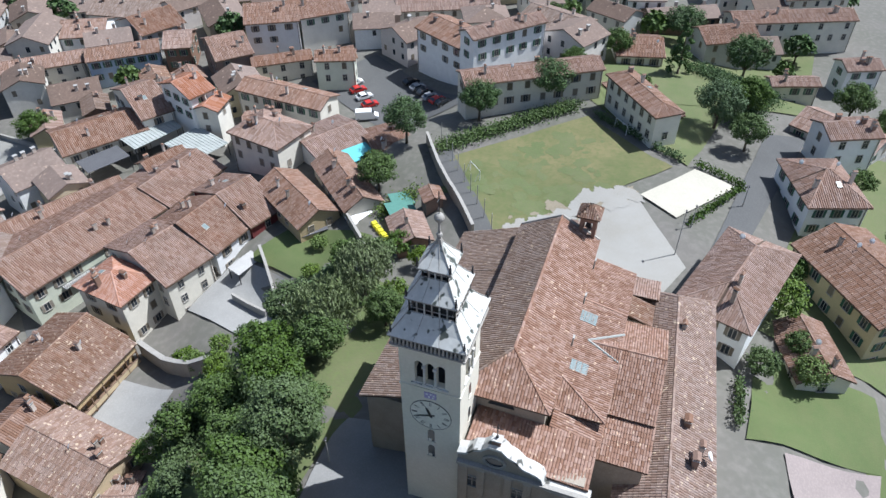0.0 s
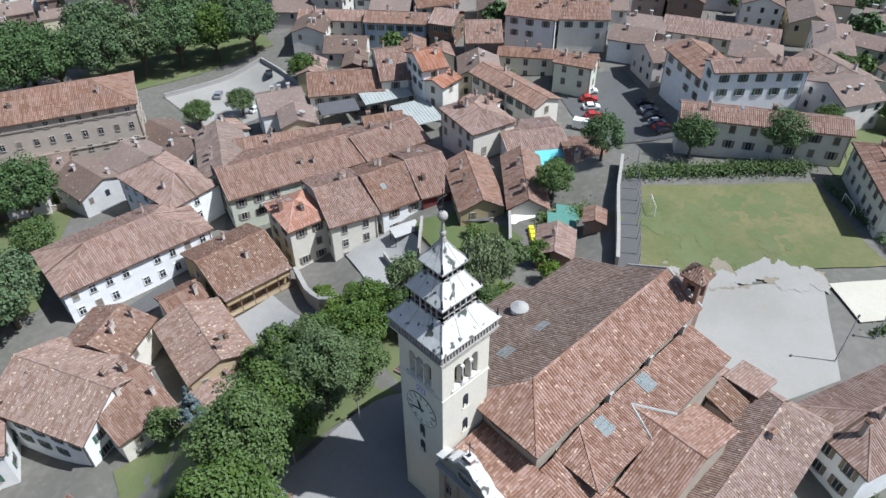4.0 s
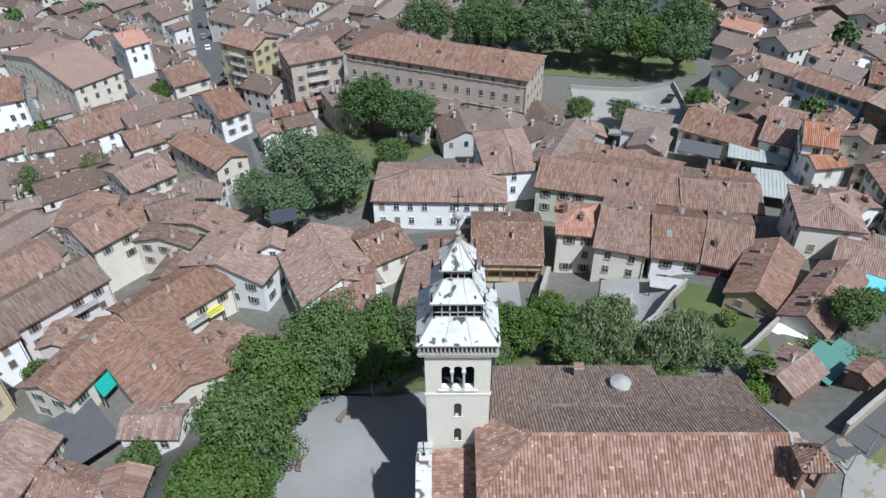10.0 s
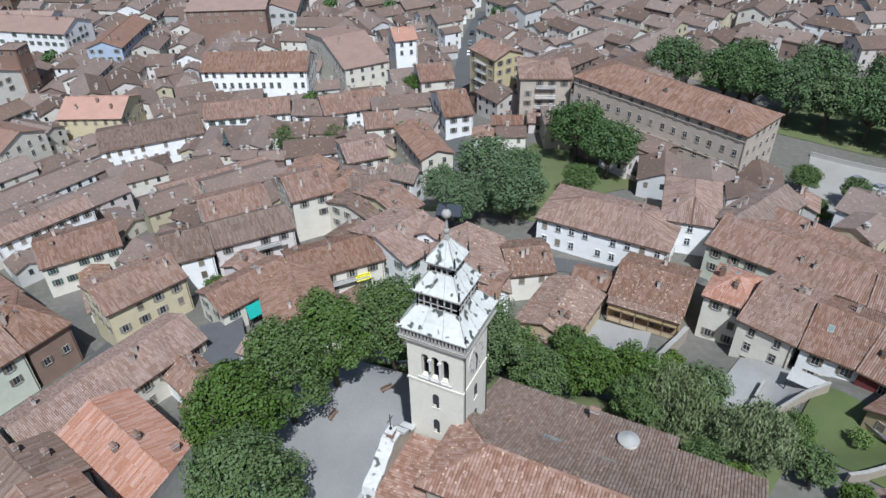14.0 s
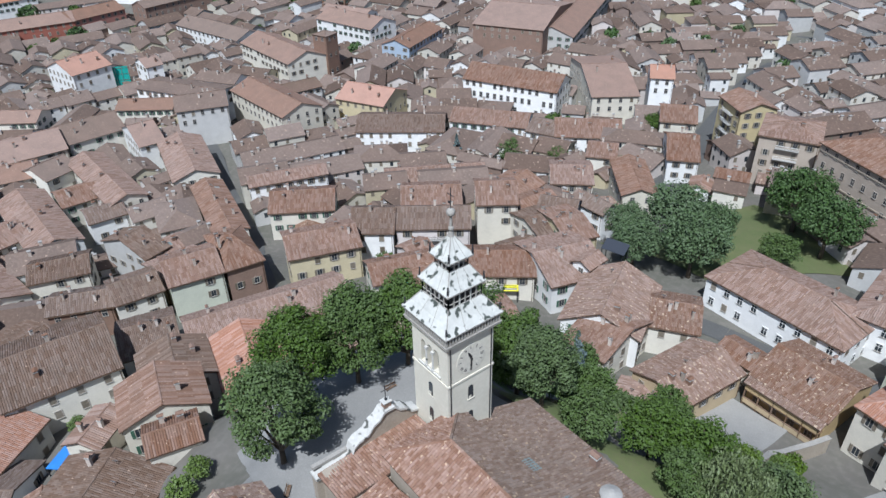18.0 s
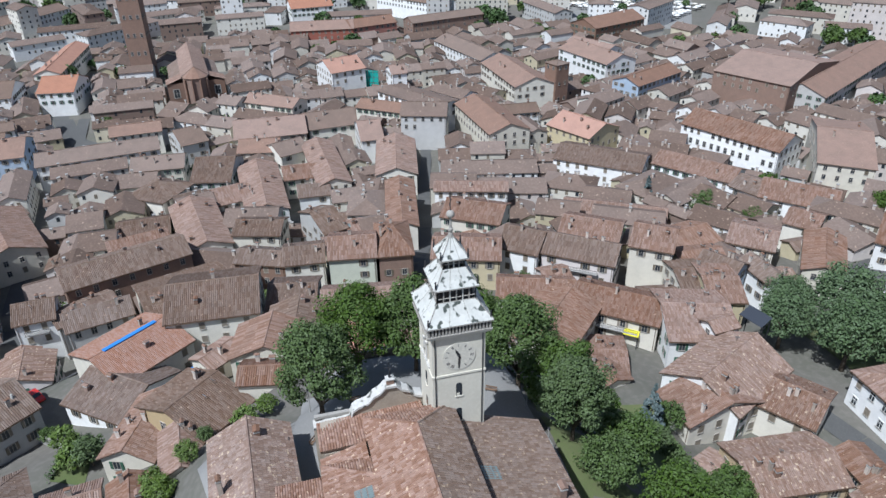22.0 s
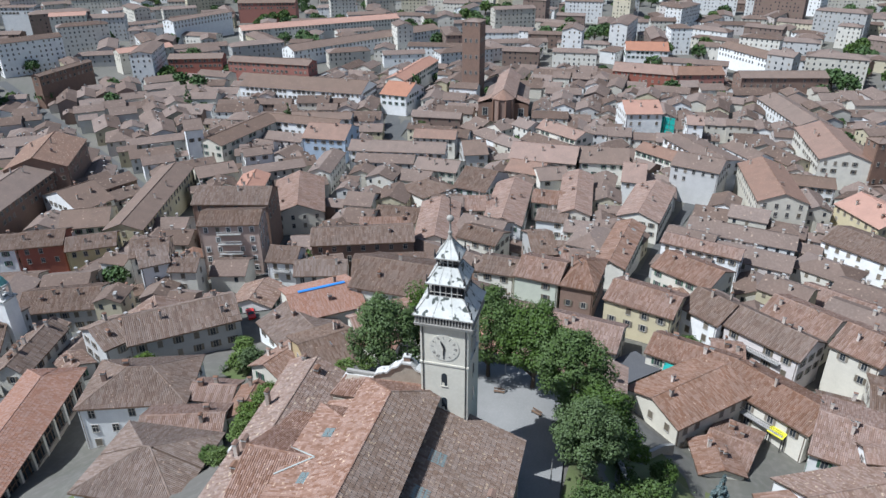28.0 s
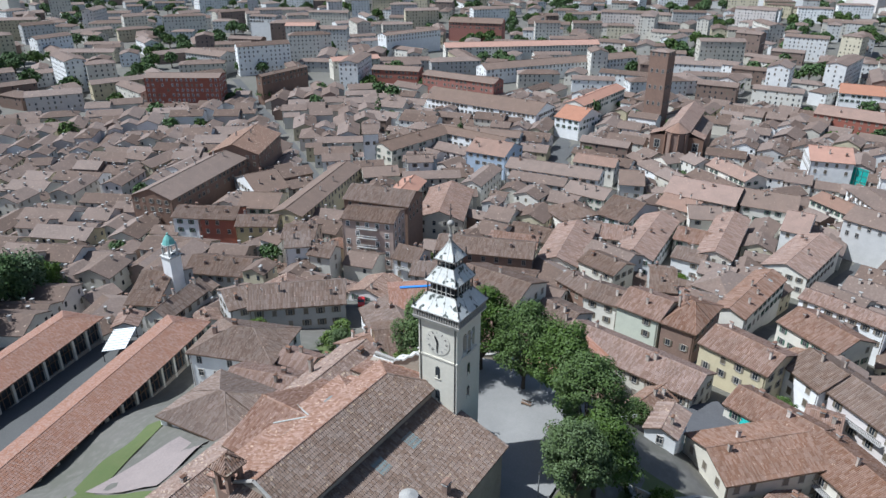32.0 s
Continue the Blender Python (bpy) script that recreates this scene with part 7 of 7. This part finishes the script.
tree("bright", 28, 17, 1.0)
tree("broad_b", 15, 22, 0.65)
tree("small", 36, 23, 1.0)
tree("small", 41, 22, 0.9)
tree("bright", 38, 17, 0.8)
tree("bright", 10, 36, 0.9)
tree("small", 2, 38, 1.1)
tree("bright", 34.5, -39.5, 1.0)
tree("small", 39, -38, 0.8)
tree("broad", -34, 76, 0.95)
tree("broad", -27, 92, 1.0)
tree("broad", -42, 84, 0.9)
tree("broad", 8, 174, 1.4)
tree("broad", 16, 168, 1.4)
tree("broad", 26, 163, 1.4)
tree("broad_b", 36, 160, 1.6)
tree("broad", 46, 158, 1.4)
tree("broad_b", 55, 154, 1.5)
tree("broad", 64, 148, 1.2)
tree("broad", 12, 182, 1.5)
tree("broad", 32, 178, 1.5)
tree("broad", 52, 172, 1.5)
tree("broad", -8, 180, 1.4)
tree("broad", 70, 165, 1.4)
tree("broad", 72, 33, 0.75)
tree("broad", 85, 22, 0.7)
tree("broad", 96, 10, 0.75)
tree("darkcone", 122, -15, 1.0)
tree("broad", 97, -24, 0.8)
tree("broad_b", 104, -30, 0.8)
tree("broad_b", 90, -30, 0.7)
tree("bright", 44.5, -35.5, 1.35)
tree("small", 33, -33, 0.9)
tree("broad_b", 118, -52, 0.8)
tree("broad_b", 108, -58, 0.7)
tree("broad", 96, -66, 0.7)
tree("small", 84, -50, 1.0)
tree("broad_b", 70, -56, 0.6)
tree("bright", 62, -44, 0.9)
tree("small", 56, -38, 0.9)
tree("broad_b", 126, 0, 0.7)
tree("broad", 134, -30, 0.9)
tree("broad_b", 112, 8, 0.6)
tree("small", 104, -8, 1.0)
tree("broad_b", 146, 20, 0.8)
tree("broad", 150, -14, 0.8)
tree("small", 76, -40, 1.0)
tree("bright", 92, -46, 0.9)
tree("broad_b", 58, 33, 0.7)
tree("small", 62, 36, 0.9)
tree("broad_b", 44, 122, 0.7)
tree("broad_b", 33, 124, 0.7)
tree("broad_b", 62, 120, 0.8)
tree("small", 36, 112, 0.9)
tree("broad_b", 90, 74, 0.7)
tree("broad_b", -92, 72, 0.75)
tree("broad_b", -96, 118, 0.8)
tree("cone", -120.2, 96.6, 1.4)
tree("cone", -123, 99, 1.2)
tree("broad_b", -109.2, 110.5, 0.95)
tree("broad_b", -87.2, 154.3, 0.9)
tree("bright", -144.4, 10.8, 1.3)
tree("bright", -141.5, 13.0, 1.1)
tree("bright", -146.5, 8.0, 1.0)
tree("broad_b", -70, 118, 0.8)
tree("small", -110, 112, 1.2)
tree("darkcone", -258, -212, 1.1)
tree("darkcone", -232, -140, 1.2)
tree("far", -240, -146, 1.3)
tree("far", -225, -150, 1.2)
tree("far", -162, 246, 1.1)
tree("far", -178, 238, 1.1)
tree("far", -146, 241, 1.1)
tree("far_b", -130, 248, 1.1)
tree("bush", -33.9, -51.3, 1.7)
tree("bright", -15.3, -39.1, 0.7)
tree("bright", -15.7, -35.6, 0.9)
tree("bright", -10.1, -35.3, 0.9)
tree("bush", -19.3, -36.9, 1.3)
tree("bright", -20, -32, 0.7)
tree("small", -24, -30, 0.5)
tree("bush", -23, -24, 1.2)
tree("bush", -25, -21, 1.1)
tree("bright", -6, -34, 0.8)
tree("bright", -1, -35, 0.7)
tree("small", -3, -38, 0.6)
tree("small", -45, -58, 0.6)
tree("bush", -40, -54, 1.5)
tree("bush", 43, 38, 1.0)
tree("bush", 36, 36, 1.0)
tree("bush", 20, 44, 1.2)
tree("bright", 16, 46, 0.7)
tree("broad_b", -14, 98, 0.8)
tree("bush", -2, 116, 1.6)
tree("bush", 5, 113, 1.6)
tree("bush", -9, 120, 1.5)

# ---- walls, fences and small structures ----
def wall_run(pts, height, thick, key, label, down=2.5):
    m = Mesh()
    for (x0, y0), (x1, y1) in zip(pts, pts[1:]):
        n = max(1, int(math.hypot(x1 - x0, y1 - y0) / 3))
        d = Vector((x1 - x0, y1 - y0, 0)).normalized()
        o = Vector((-d.y, d.x, 0)) * thick / 2
        for i in range(n):
            p = Vector((x0 + (x1 - x0) * i / n, y0 + (y1 - y0) * i / n, 0))
            q = Vector((x0 + (x1 - x0) * (i + 1) / n, y0 + (y1 - y0) * (i + 1) / n, 0))
            zp, zq = land(p.x, p.y), land(q.x, q.y)
            ring = ((p - o, zp), (q - o, zq), (q + o, zq), (p + o, zp))
            m.solid([(v.x, v.y, z - down) for v, z in ring], [(v.x, v.y, z + height) for v, z in ring], key)
            cap = ((p - o * 1.4, zp), (q - o * 1.4, zq), (q + o * 1.4, zq), (p + o * 1.4, zp))
            m.solid([(v.x, v.y, z + height) for v, z in cap], [(v.x, v.y, z + height + 0.1) for v, z in cap], "stone")
    return tagged(part("garden_wall", m), label, "wall")


wall_run([(17.6, 58.5), (15.6, 52), (14.6, 46), (15.4, 41)], 3.2, 0.6, "oldwall", "high curved stone retaining wall")
wall_run([(39.0, 47.6), (33, 42), (27.0, 37.2)], 2.2, 0.35, "oldwall", "garden wall between yard and lawn")
wall_run([(30.8, 49), (29.0, 41.5)], 1.6, 0.3, "cement", "grey wall dividing the paved yards")
wall_run([(50.2, 36.4), (45, 31.5), (40.6, 27.4)], 1.8, 0.35, "oldwall", "mossy wall along the garden path")
wall_run([(73, 29), (63.9, 23.4), (47.0, 11.4)], 2.4, 0.4, "oldwall", "old brick wall along the field path")
wall_run([(29, -18), (45, -25.5), (53, -27)], 2.2, 0.4, "oldwall", "stone wall between gravel yard and lane")
wall_run([(-26, -14), (-27, 0), (-24, 12), (-16, 21), (-4, 25)], 0.9, 0.5, "oldwall", "low stone parapet round the church square")
wall_run([(-30, 30), (-22, 24), (-17, 21)], 1.6, 0.4, "oldwall", "dark garden wall on the slope")
wall_run([(24, 108), (6, 112), (-12, 118)], 1.4, 0.3, "oldwall", "low wall before the palace garden")
wall_run([(-52, -66), (-40, -54), (-33, -46)], 1.8, 0.3, "cement", "cement wall beside the garden")
wall_run([(60, 112), (62, 142), (34, 146)], 1.2, 0.3, "cement", "low wall round the gravel parking yard")


def hedge(pts, h, w, key, label):
    r = random.Random(int(pts[0][0] * 13 + 5))
    m = Mesh()
    s = m.slot(key)
    for (x0, y0), (x1, y1) in zip(pts, pts[1:]):
        L = math.hypot(x1 - x0, y1 - y0)
        for _ in range(int(L * w * h * 34)):
            f = r.random()
            x, y = x0 + (x1 - x0) * f + r.gauss(0, w * 0.35), y0 + (y1 - y0) * f + r.gauss(0, w * 0.35)
            p = Vector((x, y, land(x, y) + r.uniform(0.1, h * r.uniform(0.75, 1.1))))
            u = Vector((r.gauss(0, 1), r.gauss(0, 1), r.gauss(0, 1))).normalized() * 0.2
            v = u.orthogonal().normalized() * 0.15
            k = len(m.v)
            m.v.extend(tuple(q) for q in (p - u, p - v, p + u, p + v))
            m.f.append((k, k + 1, k + 2, k + 3))
            m.m.append(s)
    return tagged(part("hedge", m), label, "hedge")


hedge([(93.5, -0.5), (86, -11), (79, -19)], 1.6, 1.0, "leafdark", "dark clipped hedge along the field")
hedge([(78.6, -21.5), (75, -29.8), (60.5, -21.5)], 1.5, 1.0, "leaf", "green hedge round the sand court")
hedge([(-32.2, -54.9), (-42.6, -52.8)], 1.5, 1.0, "leafdark", "dark clipped hedge beside a small lawn")
hedge([(22, -30.5), (30, -30.5)], 1.8, 1.0, "leaf", "tall green hedge beside the lawn")
hedge([(-52, -64), (-36, -50)], 1.6, 1.0, "leafdark", "dark green garden hedge behind houses")
hedge([(-6, 121), (10, 114)], 1.6, 2.5, "leafbright", "bright green shrubbery before the palace")
hedge([(-24, 13), (-14, 22), (-4, 26)], 1.4, 2.0, "leaf", "green shrubs below the parapet")
hedge([(-10, 34), (4, 37), (16, 40)], 2.2, 4.0, "leaf", "overgrown green shrubs on the slope")
hedge([(24, 36), (36, 30)], 2.0, 3.0, "leafdark", "dark green shrubs above the lawn")
hedge([(52, 30), (58, 26)], 1.6, 3.0, "leafbright", "green vegetable garden plants in beds")
hedge([(71, 26), (84, 15), (95, 4)], 1.8, 3.0, "leaf", "shrubs along the end of the field")
hedge([(100, -28), (118, -34), (128, -20)], 2.5, 5.0, "leafdark", "dense villa garden shrubs")


def car(x, y, rot, key, van=False, z=None):
    ob = thing("van" if van else "car", f"{key[4:]} parked {'delivery van' if van else 'car'} on grey asphalt", "van" if van else "car", pose(x, y, (land(x, y) if z is None else z) + 0.13, 0, 0, rot))
    L, W, H = (2.7, 0.98, 2.3) if van else (2.05, 0.86, 1.45)
    m = Mesh()
    prof = ([(-L, 0.35), (L, 0.35), (L, 0.95), (L - 0.25, 1.15), (L - 0.95, 1.35), (L - 1.6, H), (-L + 0.1, H), (-L, H - 0.2)] if van else
            [(-L, 0.32), (L, 0.32), (L, 0.70), (L - 0.15, 0.82), (L - 1.05, 0.95), (L - 1.75, H), (-L + 0.95, H), (-L + 0.25, 0.98), (-L, 0.90)])
    m.solid([(px, -W, pz) for px, pz in prof][::-1], [(px, W, pz) for px, pz in prof][::-1], key)
    part("body", m, ob)
    m = Mesh()
    if van:
        m.solid([(L - 1.0, -W * 0.9, 1.38), (L - 1.58, -W * 0.9, H - 0.08), (L - 1.58, W * 0.9, H - 0.08), (L - 1.0, W * 0.9, 1.38)], [(L - 0.95, -W * 0.9, 1.40), (L - 1.53, -W * 0.9, H - 0.05), (L - 1.53, W * 0.9, H - 0.05), (L - 0.95, W * 0.9, 1.40)], "glass")
    else:
        for a0, b0, a1, b1 in ((L - 1.10, 0.97, L - 1.72, H - 0.05), (-L + 0.32, 1.0, -L + 0.92, H - 0.05)):
            d = 0.04 if a0 > 0 else -0.04
            m.solid([(a0, -W * 0.88, b0), (a1, -W * 0.88, b1), (a1, W * 0.88, b1), (a0, W * 0.88, b0)], [(a0 + d, -W * 0.88, b0 + 0.04), (a1 + d, -W * 0.88, b1 + 0.04), (a1 + d, W * 0.88, b1 + 0.04), (a0 + d, W * 0.88, b0 + 0.04)], "glass")
        for sy in (-1, 1):
            m.box(-L + 0.75, L - 1.5, sy * W - 0.02, sy * W + 0.02, 0.98, H - 0.12, "glass")
    part("windscreen", m, ob)
    for sx in (-1, 1):
        for sy in (-1, 1):
            m = Mesh()
            m.beam((sx * (L - 0.75), sy * (W - 0.2), 0.3), (sx * (L - 0.75), sy * (W + 0.03), 0.3), 0.31, "tyre", 12)
            wheel = part("wheel", m, ob)
            m = Mesh()
            m.beam((sx * (L - 0.75), sy * (W + 0.02), 0.3), (sx * (L - 0.75), sy * (W + 0.05), 0.3), 0.18, "chrome", 10)
            part("rim", m, wheel)


car(92.3, 51.4, -65, "car_white", van=True)
for i, (x, y) in enumerate(((109.1, 48.4), (107, 45.8), (104.8, 43.2), (102.6, 40.8), (100.4, 38.2), (98.2, 36.0))):
    car(x + 1.2, y - 1.0, -35, ("car_black", "car_grey", "car_black", "car_grey", "car_red", "car_black")[i])
for x, y, rot, key in ((103.5, 58.8, -40, "car_red"), (101, 56, -40, "car_white"), (98, 53.2, -40, "car_red"), (106.5, 61, -40, "car_white"), (59, 133, 60, "car_black"), (50, 134.5, 40, "car_grey"), (45, 137, 50, "car_grey"), (47.5, 122, 20, "car_white"),
                       (-69.7, 162, 110, "car_blue"), (-64, 157, 115, "car_grey"), (-57, 152, 120, "car_grey"), (-52.5, 147, 120, "car_white"), (-73, 170, 110, "car_white"), (-58.3, -63.4, 40, "car_red"), (-76.9, -116, 60, "car_black"), (-88, 200, 110, "car_white"), (-93, 212, 110, "car_grey"), (-98, 225, 110, "car_black")):
    car(x, y, rot, key)


def goal(x, y, rot):
    ob = thing("football_goal", "white tubular football goal on the grass", "goal", pose(x, y, land(x, y) + 0.1, 0, 0, rot))
    for sx in (-1, 1):
        m = Mesh()
        m.beam((sx * 1.8, 0, 0), (sx * 1.8, 0, 2.1), 0.06, "whitepaint", 6)
        part("post", m, ob)
        m = Mesh()
        m.beam((sx * 1.8, 0, 2.1), (sx * 1.8, 1.0, 0), 0.04, "whitepaint", 6)
        part("stay", m, ob)
    m = Mesh()
    m.beam((-1.8, 0, 2.1), (1.8, 0, 2.1), 0.06, "whitepaint", 6)
    part("crossbar", m, ob)


goal(64.2, 16.4, 46)
goal(88.2, -6.4, 226)


def pole(x, y, h, label, lamp=True):
    ob = thing("street_lamp" if lamp else "pole", label, "lamp" if lamp else "pole", pose(x, y, land(x, y)))
    m = Mesh()
    m.tube(0, 0, -0.3, h, 0.10, 0.06, "cement", 8)
    part("post", m, ob)
    if lamp:
        m = Mesh()
        m.box(-0.25, 0.25, -0.12, 0.12, h, h + 0.14, "iron")
        m.ball(0, 0, h - 0.05, 0.14, "whitepaint", 8, 5)
        part("lantern", m, ob)


pole(51.6, -20.1, 8.5, "tall concrete lamp post beside the gravel yard")
for x, y in ((-8, -18), (-18, -15), (-22, 3), (-10, 13), (-1.5, 12.5), (60, -22), (70, -30)):
    pole(x, y, 4.2, "slim grey lamp post")
for i in range(10):
    f = i / 9
    pole(45.5 + 29 * f, 6.5 + 20 * f, 4.0, "thin fence post along the field", lamp=False)


def bench(x, y, rot):
    ob = thing("bench", "dark iron and wood bench on the square", "bench", pose(x, y, land(x, y) + 0.1, 0, 0, rot))
    for k in range(3):
        m = Mesh()
        m.box(-0.8, 0.8, -0.2 + k * 0.15, -0.09 + k * 0.15, 0.42, 0.46, "wood")
        part("seat_slat", m, ob)
    m = Mesh()
    m.box(-0.8, 0.8, 0.26, 0.30, 0.55, 0.8, "wood")
    part("backrest", m, ob)
    for sx in (-0.65, 0.65):
        m = Mesh()
        m.box(sx - 0.03, sx + 0.03, -0.2, 0.3, 0, 0.42, "iron")
        part("leg", m, ob)


for x, y, rot in ((-16, -9, 90), (-17, 3, 90), (-13, 9, 60), (-11, -15, 140)):
    bench(x, y, rot)


def sheet_roof(x, y, L, W, rot, z, key, name, label, ribs=0, rise=0.0):
    """A flat or leaning cover on posts."""
    ob = thing(name, label, "canopy", pose(x, y, z, 0, 0, rot))
    m = Mesh()
    m.solid([(-L / 2, -W / 2, -0.1), (L / 2, -W / 2, -0.1), (L / 2, W / 2, rise - 0.1), (-L / 2, W / 2, rise - 0.1)], [(-L / 2, -W / 2, 0), (L / 2, -W / 2, 0), (L / 2, W / 2, rise), (-L / 2, W / 2, rise)], key)
    part("cover", m, ob)
    for k in range(ribs):
        u = -L / 2 + (k + 0.5) * L / ribs
        m = Mesh()
        m.solid([(u - 0.07, -W / 2, 0), (u + 0.07, -W / 2, 0), (u + 0.07, W / 2, rise), (u - 0.07, W / 2, rise)], [(u - 0.05, -W / 2, 0.09), (u + 0.05, -W / 2, 0.09), (u + 0.05, W / 2, rise + 0.09), (u - 0.05, W / 2, rise + 0.09)], "corrugated")
        part("rib", m, ob)
    c, s = math.cos(radians(rot)), math.sin(radians(rot))
    for sx in (-1, 1):
        for sy in (-1, 1):
            px, py = sx * (L / 2 - 0.15), sy * (W / 2 - 0.15)
            g = land(x + c * px - s * py, y + s * px + c * py) - z - 0.5
            m = Mesh()
            m.box(px - 0.07, px + 0.07, py - 0.07, py + 0.07, g, (rise if sy > 0 else 0) - 0.1, "iron")
            part("post", m, ob)
    FOOT.append((x, y, L, W, rot))


sheet_roof(66.5, 92, 12, 8, -20, -13.6, "corrugated", "canopy", "ribbed grey sheet roof over a yard", 14, 0.6)
sheet_roof(65.5, 79, 9, 10, -18, -13.6, "corrugated", "canopy", "ribbed pale sheet roof beside the houses", 12, 0.5)
sheet_roof(55, 95, 9, 6, -25, -14.2, "slate", "canopy", "dark felt roof of a shed")
sheet_roof(51.5, 25.5, 7, 5, 40, -8.6, "net", "garden_net", "teal shade netting over vegetable beds", 0, 0.4)
sheet_roof(55.5, 27.5, 4, 4, 40, -8.8, "net", "garden_net", "teal shade netting over a garden bed", 0, 0.3)
sheet_roof(67.5, 41.5, 5.5, 4, -35, -9.4, "aquaglass", "glass_canopy", "turquoise glazed canopy over a terrace", 0, 0.8)
sheet_roof(50.3, 33.4, 5, 2.4, -40, -10.8, "whitepaint", "awning", "white awning over the terrace", 0, 0.5)
sheet_roof(46.2, 41.0, 5, 2.6, -42, -12.2, "slate", "porch_roof", "grey porch roof before the ochre house", 0, 0.6)
sheet_roof(36.5, 49.5, 5.5, 2.6, -14, -14.8, "cement", "porch_roof", "pale porch roof before the white house", 0, 0.5)
sheet_roof(-55.5, 22.5, 11, 7.5, -45, -20.0, "slate", "flat_roof", "dark flat felt roof of a shed", 0, 0.2)
sheet_roof(-54.2, 31.2, 4.8, 1.2, 70, -19.6, "teal", "awning", "bright teal awning hanging before a wall", 0, 2.2)
sheet_roof(-42.3, 48.2, 3.0, 1.3, 50, -19.8, "yellowcloth", "awning", "yellow awning over a balcony", 0, 0.6)
sheet_roof(-50.2, -33.7, 5.5, 3.2, -50, -16.8, "tarp", "tarpaulin", "blue tarpaulin over building work", 0, 0.5)
sheet_roof(-10.5, -93.5, 9, 5, 40, -18.8, "whitepaint", "tent_roof", "white barrel tent in the school yard", 8, 0.4)
sheet_roof(-33, 68, 5, 2.6, 15, -13.6, "solar", "solar_panel", "dark solar panel array on a frame", 0, 1.2)


def slide_cloth():
    ob = thing("yellow_slide", "yellow cloth lying along the garden path", "cloth", pose(46.5, 27.2, land(46.5, 27.2) + 0.4, 0, 0, 50))
    m = Mesh()
    for k in range(7):
        m.box(-4.2 + k * 1.2, -3.1 + k * 1.2, -0.55, 0.55, -0.3, 0.35, "yellowcloth", 0.12)
    part("cloth", m, ob)


slide_cloth()
house(44.5, 21.5, 7, 5.5, 35, -5.6, -4.4, "brick", "red", chimneys=1, label="low brick garden shed with a red tile roof")
house(54.4, 21.2, 3.4, 3, 35, -5.4, -4.8, "brick", "red", chimneys=0, fine=False, label="small red-roofed tool shed")

# blue strip left on the half-finished roof
m = Mesh()
m.box(-5.5, 5.3, -0.45, 0.45, 0, 0.12, "tarp", 0.03)
strip_ob = thing("roof_tarpaulin", "narrow blue tarpaulin strip along a roof ridge", "tarpaulin", pose(-59.4, -45.2, -13.25, 0, 0, -50))
part("sheet", m, strip_ob)


def saint_column(x, y, z0, h):
    """A plain white figure on a pillar."""
    m = Mesh()
    m.box(x - 0.5, x + 0.5, y - 0.5, y + 0.5, z0, z0 + h * 0.6, "whitestone", 0.12)
    m.tube(x, y, z0 + h * 0.6, z0 + h * 0.9, 0.38, 0.22, "whitestone", 10)
    m.ball(x, y, z0 + h * 0.95, 0.2, "whitestone", 8, 6)
    tagged(part("statue_pillar", m), "weathered white stone figure on a gable pillar", "statue")


saint_column(-48.2, -62.4, -18, 4.6)


def cupola_church(x, y, z):
    ob = thing("small_church", "slender white bell turret with a green copper cupola", "church", pose(x, y, z))
    m = Mesh()
    m.box(-1.8, 1.8, -1.8, 1.8, -1, 17, "white")
    part("turret", m, ob)
    m = Mesh()
    m.box(-2.1, 2.1, -2.1, 2.1, 17, 17.4, "whitestone")
    part("cornice", m, ob)
    for sx in (-1, 1):
        for sy in (-1, 1):
            m = Mesh()
            m.tube(sx * 1.3, sy * 1.3, 17.4, 20.4, 0.3, 0.26, "whitestone", 8)
            part("column", m, ob)
    m = Mesh()
    m.tube(0, 0, 20.4, 20.8, 2.0, 2.0, "whitestone", 12)
    part("ring", m, ob)
    m = Mesh()
    m.tube(0, 0, 20.8, 22.2, 1.8, 1.2, "copper", 12)
    m.tube(0, 0, 22.2, 23.2, 1.2, 0.4, "copper", 12)
    m.ball(0, 0, 23.6, 0.3, "copper", 8, 6)
    part("cupola", m, ob)
    FOOT.append((x, y, 6, 6, 0))


cupola_church(-43, -117.5, -34.5)

town()
